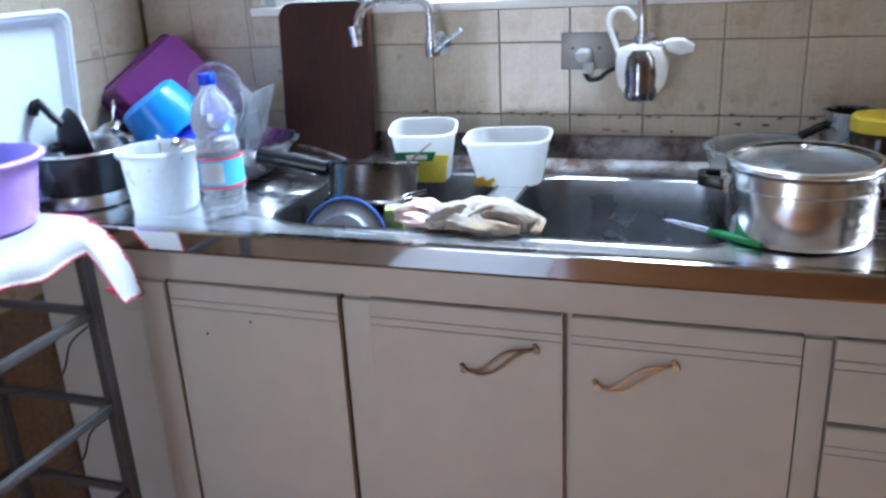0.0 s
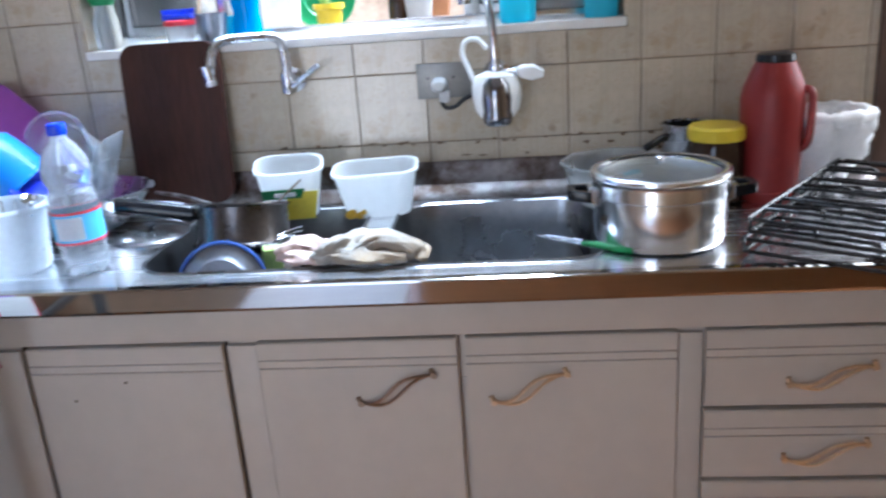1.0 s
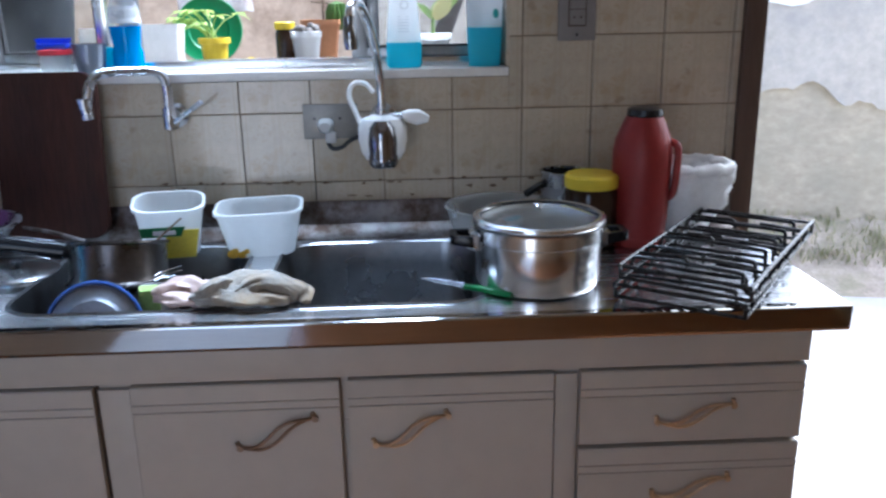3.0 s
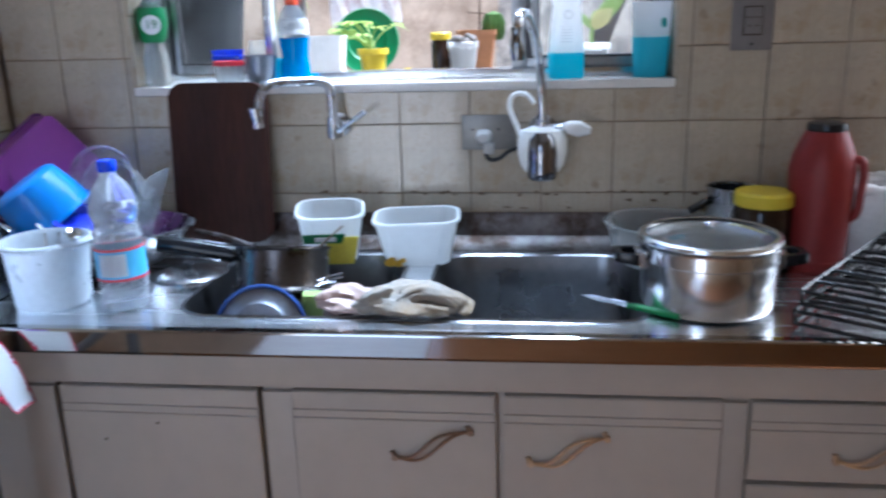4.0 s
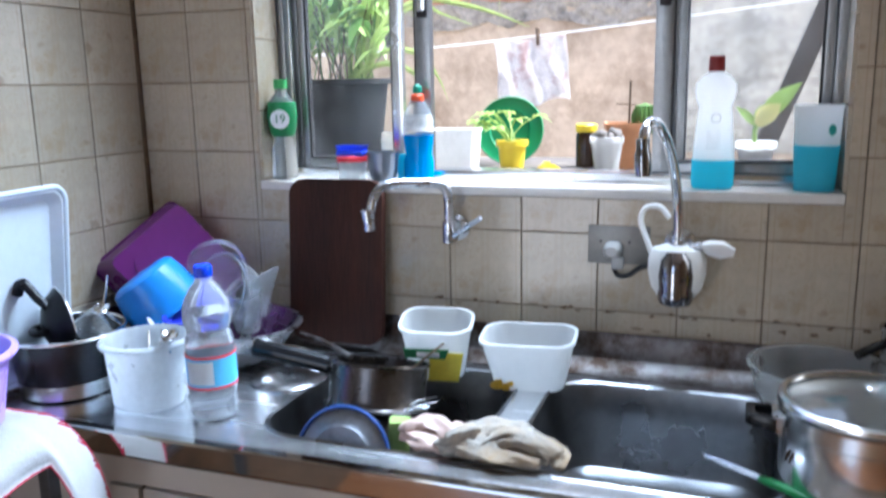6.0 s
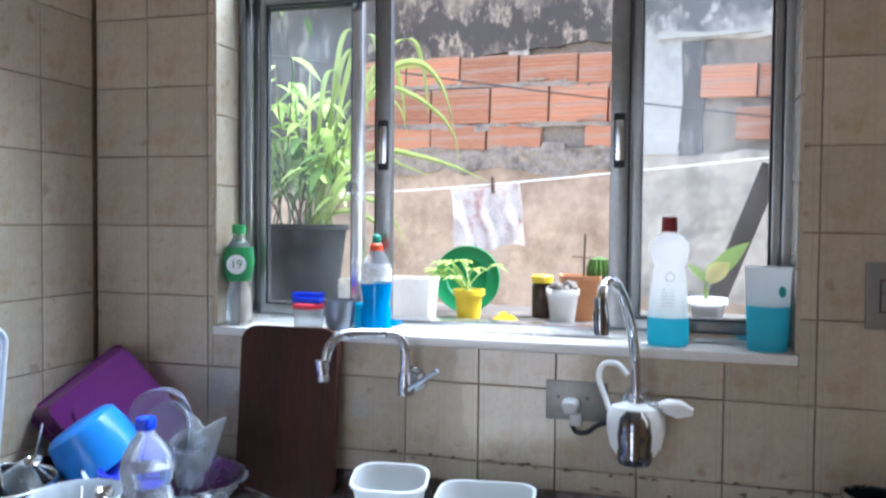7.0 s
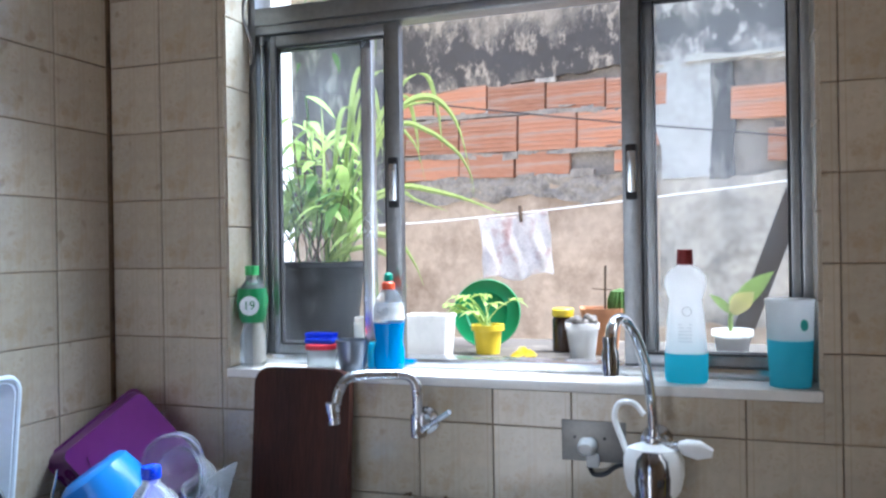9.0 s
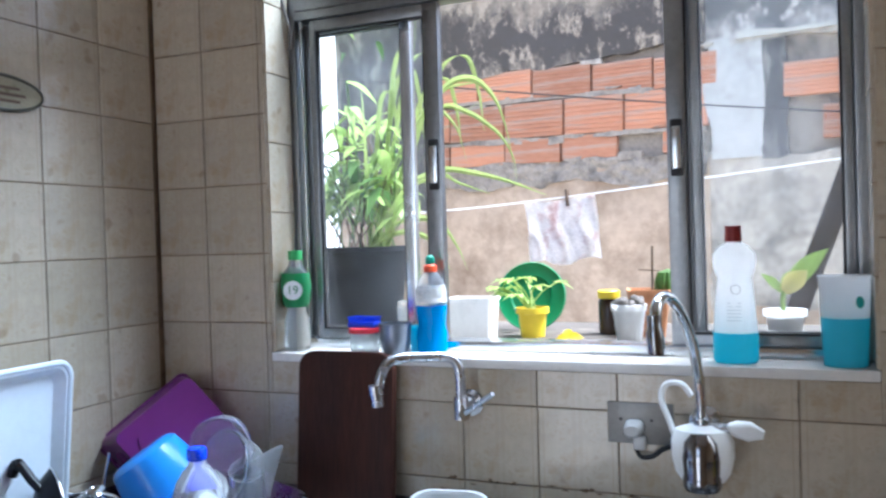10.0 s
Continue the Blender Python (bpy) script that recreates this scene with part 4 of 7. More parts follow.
def cooking_pot():
    t = thing("cooking_pot", pose(1.449, -0.372, ZC + 0.001), "polished aluminium cooking pot with a glass lid", "pot")
    r, h = 0.111, 0.112
    body = part("body", lathe([(0, 0), (r - 0.012, 0), (r - 0.004, 0.003), (r, 0.012), (r, h - 0.028), (r + 0.0035, h - 0.025), (r + 0.0035, h - 0.004), (r + 0.001, h - 0.002), (r + 0.006, h), (r - 0.003, h), (r - 0.004, 0.006), (0, 0.005)], 64), POTMETAL, t)
    for s in (-1, 1):
        loop = bmesh.new()
        pts = ((r + 0.006, -0.034), (r + 0.040, -0.026), (r + 0.046, -0.018), (r + 0.046, 0.018), (r + 0.040, 0.026), (r + 0.006, 0.034))
        inn = ((r + 0.006, -0.020), (r + 0.030, -0.015), (r + 0.033, -0.012), (r + 0.033, 0.012), (r + 0.030, 0.015), (r + 0.006, 0.020))
        ring_v = []
        for k, drop in enumerate((0.0, -0.019)):
            ring_v.append([[loop.verts.new((s * x, y, h - 0.020 + drop + 0.35 * (x - r - 0.006) * (0.35 if k else 0.15))) for x, y in o] for o in (pts, inn)])
        for i in range(5):
            for a, b in ((ring_v[0][0], ring_v[0][1]), (ring_v[1][0], ring_v[1][1]), (ring_v[0][0], ring_v[1][0]), (ring_v[0][1], ring_v[1][1])):
                loop.faces.new((a[i], a[i + 1], b[i + 1], b[i]))
        for i in (0, 5):
            loop.faces.new((ring_v[0][0][i], ring_v[0][1][i], ring_v[1][1][i], ring_v[1][0][i]))
        bmesh.ops.recalc_face_normals(loop, faces=loop.faces)
        bmesh.ops.bevel(loop, geom=loop.edges[:], offset=0.0018, segments=2, affect="EDGES", profile=0.6)
        hd = part("handle", loop, HANDLE, body, "black bakelite loop handle")
        part("bracket", prism([(s * (r - 0.002), h - 0.046), (s * (r - 0.002), h - 0.018), (s * (r + 0.011), h - 0.018), (s * (r + 0.011), h - 0.036)], -0.030, 0.030), SATIN, hd, "folded steel bracket", smooth=0)
    marks = bmesh.new()
    for k in range(4):
        a = radians(-158 + 2.4 * k)
        tube([((r + 0.0006) * math.cos(a), (r + 0.0006) * math.sin(a), 0.040 + 0.008 * (k % 2)), ((r + 0.0006) * math.cos(a + 0.03), (r + 0.0006) * math.sin(a + 0.03), 0.052 + 0.006 * (k % 2))], 0.0012, 5, bm=marks)
    part("scratch", marks, SHADEMARK, body, "dark scratched marks")
    lid = part("lid", lathe([(r + 0.001, 0), (r - 0.02, 0.007), (0.06, 0.015), (0.02, 0.0195), (0, 0.020), (0, 0.0170), (0.02, 0.0165), (0.06, 0.012), (r - 0.02, 0.004), (r - 0.003, 0)], 56), LIDGLASS, t, "clear glass lid", at=pose(0, 0, h + 0.003))
    part("lid_rim", lathe([(r - 0.005, -0.001), (r + 0.0045, -0.001), (r + 0.006, 0.002), (r + 0.005, 0.007), (r - 0.001, 0.0095), (r - 0.006, 0.008)], 64), POTMETAL, lid, "steel lid rim")
    part("knob", lathe([(0, 0.023), (0.006, 0.023), (0.005, 0.025), (0.009, 0.027), (0.009, 0.030), (0.006, 0.032), (0, 0.032)], 18), POTMETAL, lid, "small steel knob", at=pose(0, 0, -0.004))


cooking_pot()


def rear_saucepan():
    t = thing("saucepan", pose(1.553, -0.062, ZC), "small dented steel saucepan behind the coffee jar", "saucepan")
    body = part("body", lathe(bowl_profile(0.040, 0.048, 0.140, 0.0025, 0.004, 0.3), 36), SATIN, t)
    part("lining", lathe([(0.0455, 0.136), (0.0445, 0.060), (0.038, 0.006), (0, 0.006), (0, 0.0075), (0.037, 0.0075), (0.0435, 0.060), (0.0448, 0.136)], 32), DARKPAN, body, "dark inside surface")
    part("handle", tube([(-0.042, -0.016, 0.116), (-0.058, -0.026, 0.112), (-0.088, -0.044, 0.100)], 0.0080, 10), BLACKPL, body, "black handle")


rear_saucepan()


def coffee_jar():
    t = thing("coffee_jar", pose(1.592, -0.150, ZC) @ Matrix.Diagonal((1, 1, 1.09, 1)), "dark brown coffee jar with a yellow lid", "jar")
    part("body", lathe([(0, 0), (0.048, 0), (0.054, 0.005), (0.054, 0.104), (0.047, 0.115), (0, 0.115)], 32), COFFEE, t)
    part("lid", lathe([(0, 0.112), (0.053, 0.112), (0.0545, 0.115), (0.0545, 0.133), (0.050, 0.137), (0, 0.138)], 40), YELLOW, t, "yellow plastic lid")


coffee_jar()


def thermos():
    t = thing("thermos_flask", pose(1.692, -0.150, ZC, 0, 0.5, 0), "red plastic thermos flask with a black cap", "thermos")
    body = part("body", lathe([(0, 0), (0.052, 0), (0.056, 0.006), (0.056, 0.020), (0.0545, 0.022), (0.0585, 0.150), (0.0595, 0.190), (0.0555, 0.215), (0.046, 0.240), (0.036, 0.262), (0, 0.262)], 40), RED, t)
    part("cap", lathe([(0, 0.261), (0.034, 0.261), (0.036, 0.265), (0.034, 0.276), (0.026, 0.279), (0, 0.279)], 32), BLACKPL, t, "black cap")
    hd = smooth_path([(0.046, -0.018, 0.212), (0.056, -0.030, 0.210), (0.061, -0.033, 0.196), (0.060, -0.033, 0.150), (0.057, -0.031, 0.112), (0.046, -0.024, 0.098)], 5)
    part("handle", tube(hd, 0.0075, 10), RED, body, "red loop handle")


thermos()


def plastic_bag():
    t = thing("bag_lined_bin", pose(1.803, -0.100, ZC), "small bin lined with a crumpled white plastic bag", "bin")
    b = bmesh.new()
    n, rings = 40, []
    prof = [(0.0, 0.0), (0.046, 0.0), (0.070, 0.045), (0.090, 0.080), (0.104, 0.110), (0.110, 0.135), (0.106, 0.156), (0.092, 0.166), (0.074, 0.158), (0.060, 0.120), (0.045, 0.04), (0, 0.03)]
    for k, (r, z) in enumerate(prof):
        rings.append([b.verts.new((0, 0, z))] if r == 0 else [b.verts.new((
            (r + (0.034 if 2 < k < 10 else 0.010) * noise.noise((math.cos(a) * 3, math.sin(a) * 3, z * 26 + 4))) * math.cos(a),
            0.85 * (r + (0.034 if 2 < k < 10 else 0.010) * noise.noise((math.cos(a) * 3, math.sin(a) * 3, z * 26 + 4))) * math.sin(a),
            z + (0.009 * noise.noise((math.cos(a) * 2, math.sin(a) * 2, 7)) + 0.007 * noise.noise((math.cos(a) * 6, math.sin(a) * 6, 3)) if k > 3 else 0))) for a in [2 * math.pi * i / n for i in range(n)]])
    for p, q in zip(rings, rings[1:]):
        for i in range(n):
            j = (i + 1) % n
            if len(p) == 1:
                b.faces.new((p[0], q[j], q[i]))
            elif len(q) == 1:
                b.faces.new((p[i], p[j], q[0]))
            else:
                b.faces.new((p[i], p[j], q[j], q[i]))
    bmesh.ops.scale(b, vec=(0.86, 0.86, 0.95), verts=b.verts[:])
    part("bag", b, BAG, t, smooth=80)
    rim = [(0.084 * (1 + 0.10 * noise.noise((math.cos(a) * 2.5, math.sin(a) * 2.5, 5))) * math.cos(a), 0.074 * (1 + 0.10 * noise.noise((math.cos(a) * 2.5, math.sin(a) * 2.5, 5))) * math.sin(a),
            0.150 + 0.010 * noise.noise((math.cos(a) * 4, math.sin(a) * 4, 9))) for a in np.linspace(0, 2 * math.pi, 48)[:-1]]
    fold = tube(rim, 0.013, 10, closed=True)
    for v in fold.verts:
        v.co += 0.006 * Vector((noise.noise(v.co * 45), noise.noise(v.co * 45 + Vector((7, 0, 0))), noise.noise(v.co * 45 + Vector((0, 7, 0)))))
    part("folded_rim", fold, BAG, t, "bag edge folded over the rim", smooth=80)


plastic_bag()


def stove_grate(m, label):
    """A long stove grate: doubled rails on legs, cross bars that bend down inside the rail, and loose fingers."""
    t = thing("stove_grate", m, label, "stove grate", "stove grates")
    W, L, R, ZU, ZL = 0.21, 0.43, 0.0034, 0.028, 0.005
    for u in (0.0, W):
        part("side_rail", tube(smooth_path([(u, 0.0, ZL), (u, 0.0, ZU - 0.006), (u, 0.010, ZU), (u, L / 2, ZU), (u, L - 0.010, ZU), (u, L, ZU - 0.006), (u, L, ZL)], 4), R, 8), IRON, t)
        part("lower_rail", tube([(u, 0.0, ZL), (u, L, ZL)], R, 8), IRON, t)
    for v in (0.0, L):
        part("end_rail", tube([(0.004, v, ZU - 0.003), (W - 0.004, v, ZU - 0.003)], R, 8), IRON, t)
        part("lower_rail", tube([(0.0, v, ZL), (W, v, ZL)], R, 8), IRON, t)
    for k in range(1, 7):
        v = L * k / 7
        part("foot", tube(smooth_path([(W, v, ZU), (W + 0.002, v - 0.004, 0.020), (W - 0.001, v - 0.010, 0.012), (W, v - 0.010, ZL)], 3), R, 6), IRON, t)
    for k in range(6):
        v = 0.040 + k * 0.070
        part("cross_bar", tube(smooth_path([(0.0, v, ZL + 0.002), (0.006, v, ZU - 0.002), (0.018, v, ZU + 0.004), (W / 2, v + 0.003 * (-1) ** k, ZU + 0.004), (W - 0.034, v, ZU + 0.004), (W - 0.025, v, ZU - 0.001), (W - 0.024, v, ZL + 0.002)], 3), R, 8), IRON, t)
        part("brace", tube([(W - 0.025, v, ZL + 0.002), (W, v, ZL)], R, 6), IRON, t)
        if k % 2 == 0:
            part("finger", tube(smooth_path([(W, v + 0.034, ZU), (W - 0.05, v + 0.034, ZU + 0.002), (W - 0.078, v + 0.034, ZU + 0.003)], 3), R, 8), IRON, t)
            part("finger", tube(smooth_path([(0.0, v + 0.034, ZU), (0.05, v + 0.034, ZU + 0.002), (0.082, v + 0.034, ZU + 0.003), (0.086, v + 0.034, ZU - 0.012)], 3), R, 8), IRON, t)


stove_grate(pose(1.561, -0.487, ZC + 0.004, 0, 0, -35), "black enamelled stove grate lying on the worktop")
stove_grate(pose(1.567, -0.492, ZC + 0.038, 0.6, 0.4, -37), "black enamelled stove grate stacked on another one")

# ---- in and round the sinks ----
SINKZ = ZC - 0.165


def stacked_bowl():
    t = thing("steel_bowl", pose(0.690, -0.275, SINKZ + 0.002), "upturned stainless steel bowl in the sink", "bowl")
    part("body", lathe([(0.098, 0), (0.100, 0.003), (0.092, 0.050), (0.078, 0.126), (0.060, 0.148), (0, 0.151), (0, 0.147), (0.057, 0.144), (0.075, 0.124), (0.090, 0.050), (0.096, 0)], 36), GRIMY, t)


def saucepan():
    t = thing("saucepan", pose(0.682, -0.300, SINKZ + 0.1535, -15, 0, 0) @ Matrix.Scale(1.12, 4), "stainless steel saucepan with a long black handle", "saucepan")
    body = part("body", lathe([(0, 0), (0.070, 0), (0.082, 0.004), (0.085, 0.008), (0.080, 0.011), (0.077, 0.020), (0.077, 0.070), (0.081, 0.073), (0.080, 0.076), (0.075, 0.074), (0.074, 0.012), (0.064, 0.004), (0, 0.004)], 48), mat("used_saucepan_steel", (0.11, 0.10, 0.095), 0.28, 1.0, var=0.3, scale=12, bump=0.05), t)
    hd = bmesh.new()
    tube(smooth_path([(-0.082, -0.012, 0.062), (-0.120, -0.020, 0.068), (-0.165, -0.030, 0.075), (-0.206, -0.038, 0.080)], 4), 0.0150, 12, bm=hd)
    part("handle", hd, HANDLE, body, "long black bakelite handle")
    part("ferrule", tube([(-0.068, -0.010, 0.060), (-0.090, -0.014, 0.064)], 0.0125, 10), HANDLE, body)


def pan_lid():
    t = thing("pan_lid", pose(0.679, -0.430, ZC - 0.046, 70, 2, 0), "steel pan lid with a dark blue rim in the sink", "lid")
    part("dome", lathe([(0.082, 0), (0.074, 0.005), (0.060, 0.007), (0.052, 0.014), (0.015, 0.017), (0, 0.017), (0, 0.015), (0.015, 0.015), (0.050, 0.012), (0.058, 0.005), (0.072, 0.003), (0.080, 0)], 40), mat("pan_lid_steel", (0.22, 0.23, 0.26), 0.42, 1.0, var=0.2, scale=12), t)
    part("rim", tube([(0.083 * math.cos(a), 0.083 * math.sin(a), 0.003) for a in np.linspace(0, 2 * math.pi, 56)[:-1]], 0.0036, 8, closed=True), mat("dark_blue_enamel", (0.035, 0.065, 0.20), 0.2), t, "dark blue rim")


def flat_lid():
    t = thing("pan_lid", pose(0.470, -0.235, ZC + 0.001), "flat steel pan lid lying on the worktop", "lid")
    part("disc", lathe([(0, 0), (0.074, 0), (0.076, 0.003), (0.070, 0.006), (0.05, 0.008), (0.012, 0.011), (0, 0.011)], 40), POTMETAL, t)
    part("knob", lathe([(0, 0.010), (0.006, 0.010), (0.005, 0.016), (0.012, 0.020), (0.011, 0.025), (0, 0.026)], 16), BLACKPL, t, "black knob")


stacked_bowl()
saucepan()
pan_lid()
flat_lid()


def cutlery(name, a, b, label, r=0.0035, bowl=False, material=CHROME):
    a, b = Vector(a), Vector(b)
    t = thing(name, pose(*a), label, name.split("_")[-1])
    d = b - a
    mid = d * 0.5 + Vector((0, 0, 0.004))
    part("handle", tube(smooth_path([(0, 0, 0), mid, d], 6), r, 8, taper=0.6), material, t)
    if bowl:
        part("bowl", lathe([(0, -0.004), (0.010, -0.002), (0.015, 0.003), (0.014, 0.004), (0.009, 0, ), (0, -0.002)], 18, squash=1.5), material, t, at=pose(*d, 10, 0, 30))
    return t


cutlery("table_knife", (0.616, -0.26, 0.91), (0.473, -0.19, 0.924), "dark table knife lying across the saucepan", 0.0055, material=GRIMY)
cutlery("steel_spatula", (0.571, -0.29, 0.918), (0.436, -0.3, 0.935), "bright steel spatula lying over the saucepan handle", 0.0062, material=CHROME)
cutlery("steel_spoon", (0.700, -0.300, 0.862), (0.792, -0.245, 0.948), "steel spoon standing in the saucepan", 0.0032, material=BRONZE)
for i, (p, q) in enumerate((((0.745, -0.34, 0.855), (0.800, -0.305, 0.872)), ((0.752, -0.345, 0.853), (0.805, -0.318, 0.868)), ((0.740, -0.35, 0.852), (0.795, -0.333, 0.864)))):
    tine = cutlery("steel_fork", p, q, "steel fork handle sticking out of the sink", 0.0022)
spo = box(-0.018, 0.018, -0.013, 0.013, 0, 0.060, 0.005)
single("sponge", spo, LIME, pose(0.757, -0.378, ZC - 0.045, 8, 4, 20), "lime green sponge in the sink", "sponge")


def wrung(name, strands, material, label, cat, seed, m):
    """Damp cloth pushed together: thick soft folds that lie over one another."""
    b = bmesh.new()
    n = 22
    for q, (pts, r) in enumerate(strands):
        line = smooth_path(pts, 8)
        k, rings = len(line), []
        for i, c in enumerate(line):
            f = i / (k - 1)
            d = (line[min(i + 1, k - 1)] - line[max(i - 1, 0)]).normalized()
            side = Vector((-d.y, d.x, 0)).normalized()
            up = d.cross(side) * (1 if d.cross(side).z > 0 else -1)
            env = math.sin(math.pi * (0.06 + 0.88 * f)) ** 0.5
            row = []
            for j in range(n):
                a = 2 * math.pi * j / n
                crease = 0.16 * math.sin(3 * a + 4 * f + q * 2.1 + seed) + 0.10 * math.sin(7 * a - 5 * f + seed) + 0.30 * noise.noise((math.cos(a) * 3 + q, math.sin(a) * 3 + seed, f * 9))
                w = r * env * (1 + crease + 0.45 * noise.noise((math.cos(a) * 1.3 + seed, math.sin(a) * 1.3, f * 4 + q * 3)))
                p = c + side * (math.cos(a) * w * 1.15) + up * (math.sin(a) * w * 0.85)
                row.append(b.verts.new((p.x, p.y, max(0.0006 * (1 + j % 3), p.z))))
            rings.append(row)
        for a, c in zip(rings, rings[1:]):
            for j in range(n):
                b.faces.new((a[j], a[(j + 1) % n], c[(j + 1) % n], c[j]))
        b.faces.new(rings[0][::-1])
        b.faces.new(rings[-1])
    return single(name, b, material, m, label, cat, smooth=75)


wrung("dish_rag", ((((-0.085, 0.010, 0.010), (-0.04, -0.008, 0.018), (0.02, -0.016, 0.016), (0.085, -0.018, 0.012)), 0.019),
                   (((-0.060, 0.020, 0.016), (-0.01, 0.022, 0.030), (0.045, 0.016, 0.030), (0.098, -0.004, 0.014)), 0.021),
                   (((-0.080, -0.012, 0.012), (-0.055, -0.024, 0.020), (-0.030, -0.006, 0.034), (-0.012, 0.020, 0.026)), 0.016),
                   (((-0.02, -0.026, 0.008), (0.02, -0.004, 0.034), (0.06, 0.000, 0.036), (0.105, 0.006, 0.018), (0.112, -0.012, 0.006)), 0.015)),
      RAG, "crumpled beige dish rag on the sink's front rim", "rag", 2.0, pose(0.935, -0.448, ZC + 0.002, 0, 0, -4))
wrung("rubber_glove", ((((-0.062, 0.000, 0.014), (-0.02, 0.010, 0.022), (0.03, 0.006, 0.020), (0.066, -0.004, 0.012)), 0.021),
                       (((-0.050, -0.018, 0.010), (0.0, -0.022, 0.012), (0.050, -0.024, 0.010)), 0.013),
                       (((0.000, 0.020, 0.014), (0.03, 0.022, 0.022), (0.056, 0.010, 0.024)), 0.013)),
      PINKRUB, "pale pink rubber glove crumpled beside the rag", "glove", 6.3, pose(0.842, -0.434, ZC + 0.002, 0, 0, -12))


def kitchen_knife():
    t = thing("kitchen_knife", pose(1.238, -0.362, ZC + 0.006, 0, 0, -33), "small kitchen knife with a green plastic handle", "knife")
    blade = prism([(0, 0.0), (0.02, 0.004), (0.095, 0.006), (0.095, -0.006), (0.03, -0.005)], -0.0006, 0.0006)
    part("blade", blade, CHROME, t, "bright steel blade", at=pose(0, 0, 0.003, 25), smooth=0)
    part("handle", loft([(0.008, 0.012, 0, 0.003), (0.011, 0.015, 0.02, 0.005), (0.011, 0.016, 0.065, 0.005), (0.012, 0.014, 0.092, 0.005)]), GREENPL, t, "green plastic handle", at=pose(0.092, 0, 0.002, 0, 90, 0))


kitchen_knife()

# ---- heap of washed dishes in the corner ----
def dish_basin():
    t = thing("dish_basin", pose(0.225, -0.192, ZC), "wide steel basin heaped with washed dishes", "basin")
    part("body", lathe(bowl_profile(0.130, 0.232, 0.090, 0.002, 0.006, 0.6), 56, squash=0.66), SATIN, t)


dish_basin()


def open_box(name, m, w, d, h, rad, material, label, cat="basin"):
    t = thing(name, m, label, cat)
    part("body", tub_shell(w * 0.86, d * 0.86, w, d, h, rad, 0.003, 0.005), material, t)
    return t


def lean_pose(p, across, along):
    """A pose at p whose x runs along across, y along along; z faces away from the room."""
    x, y = Vector(across).normalized(), Vector(along)
    y = (y - x * y.dot(x)).normalized()
    z = x.cross(y)
    return Matrix.Translation(p) @ Matrix((x, y, z)).transposed().to_4x4()


t = open_box("purple_basin", lean_pose((0.152, -0.128, 1.022), (0.36, 0.76, 0.54), (0.585, 0.263, -0.759)), 0.225, 0.245, 0.085, 0.016, PURPLE, "purple plastic basin upturned in the tiled corner")
part("foot_ring", loft([(0.14, 0.15, -0.003, 0.02), (0.14, 0.15, 0.0005, 0.02)]), PURPLE, t)
t = thing("blue_bowl", Matrix.Translation((0.156, -0.260, 1.038)) @ Vector((0.50, 0.28, -0.83)).to_track_quat("Z", "Y").to_matrix().to_4x4(), "bright blue round plastic bowl upturned on the heap", "bowl")
part("body", lathe([(0, 0), (0.050, 0), (0.060, 0.003), (0.068, 0.010), (0.076, 0.050), (0.080, 0.090), (0.083, 0.091), (0.083, 0.095), (0.078, 0.095), (0.073, 0.050), (0.064, 0.012), (0.056, 0.005), (0, 0.004)], 48), BLUEPL, t)
clear_bowl("white_dish", 0.255, -0.250, ZC + 0.092, 0.040, 0.072, 0.040, "white plastic dish under the blue bowl", (18, 14, 0), WHITETR)
open_box("blue_dish", pose(0.272, -0.262, ZC + 0.112, 25, 10, 20), 0.085, 0.070, 0.018, 0.015, NAVY, "dark blue plastic dish among the washed things", "dish")
clear_bowl("clear_bowl", 0.318, -0.140, ZC + 0.135, 0.045, 0.072, 0.070, "clear plastic bowl tipped over on the heap", (65, -38, 0))
clear_bowl("clear_bowl", 0.262, -0.135, ZC + 0.205, 0.038, 0.056, 0.060, "small clear plastic bowl lying on its side", (100, -30, 20))


def crystal_tray():
    t = thing("cut_glass_tray", lean_pose((0.398, -0.212, ZC + 0.150), (0.10, 0.93, 0.10), (0.40, -0.06, 0.91)), "clear tray with a diamond-cut pattern standing among dishes", "tray")
    b = loft([(0.080, 0.122, 0, 0.010), (0.081, 0.123, 0.0022, 0.010)])
    body = part("body", b, CRYSTAL, t)
    stud = lathe([(0.0060, 0), (0.0030, -0.004), (0, -0.005)], 4)
    me = mesh_of("stud", stud, CRYSTAL, 0)
    for i in range(-3, 4):
        for j in range(-5, 6):
            ob = new("stud", me)
            ob.parent, ob.matrix_basis = body, pose(i * 0.0108 + 0.0054 * (j % 2), j * 0.0104, -0.0003)


crystal_tray()
t = thing("glass_jug", pose(0.362, -0.205, ZC + 0.085, 20, 14, 0), "clear glass tumbler standing in the basin", "glass")
part("body", lathe(bowl_profile(0.026, 0.032, 0.095, 0.002, 0.001, 0.5), 28), CLEAR, t)


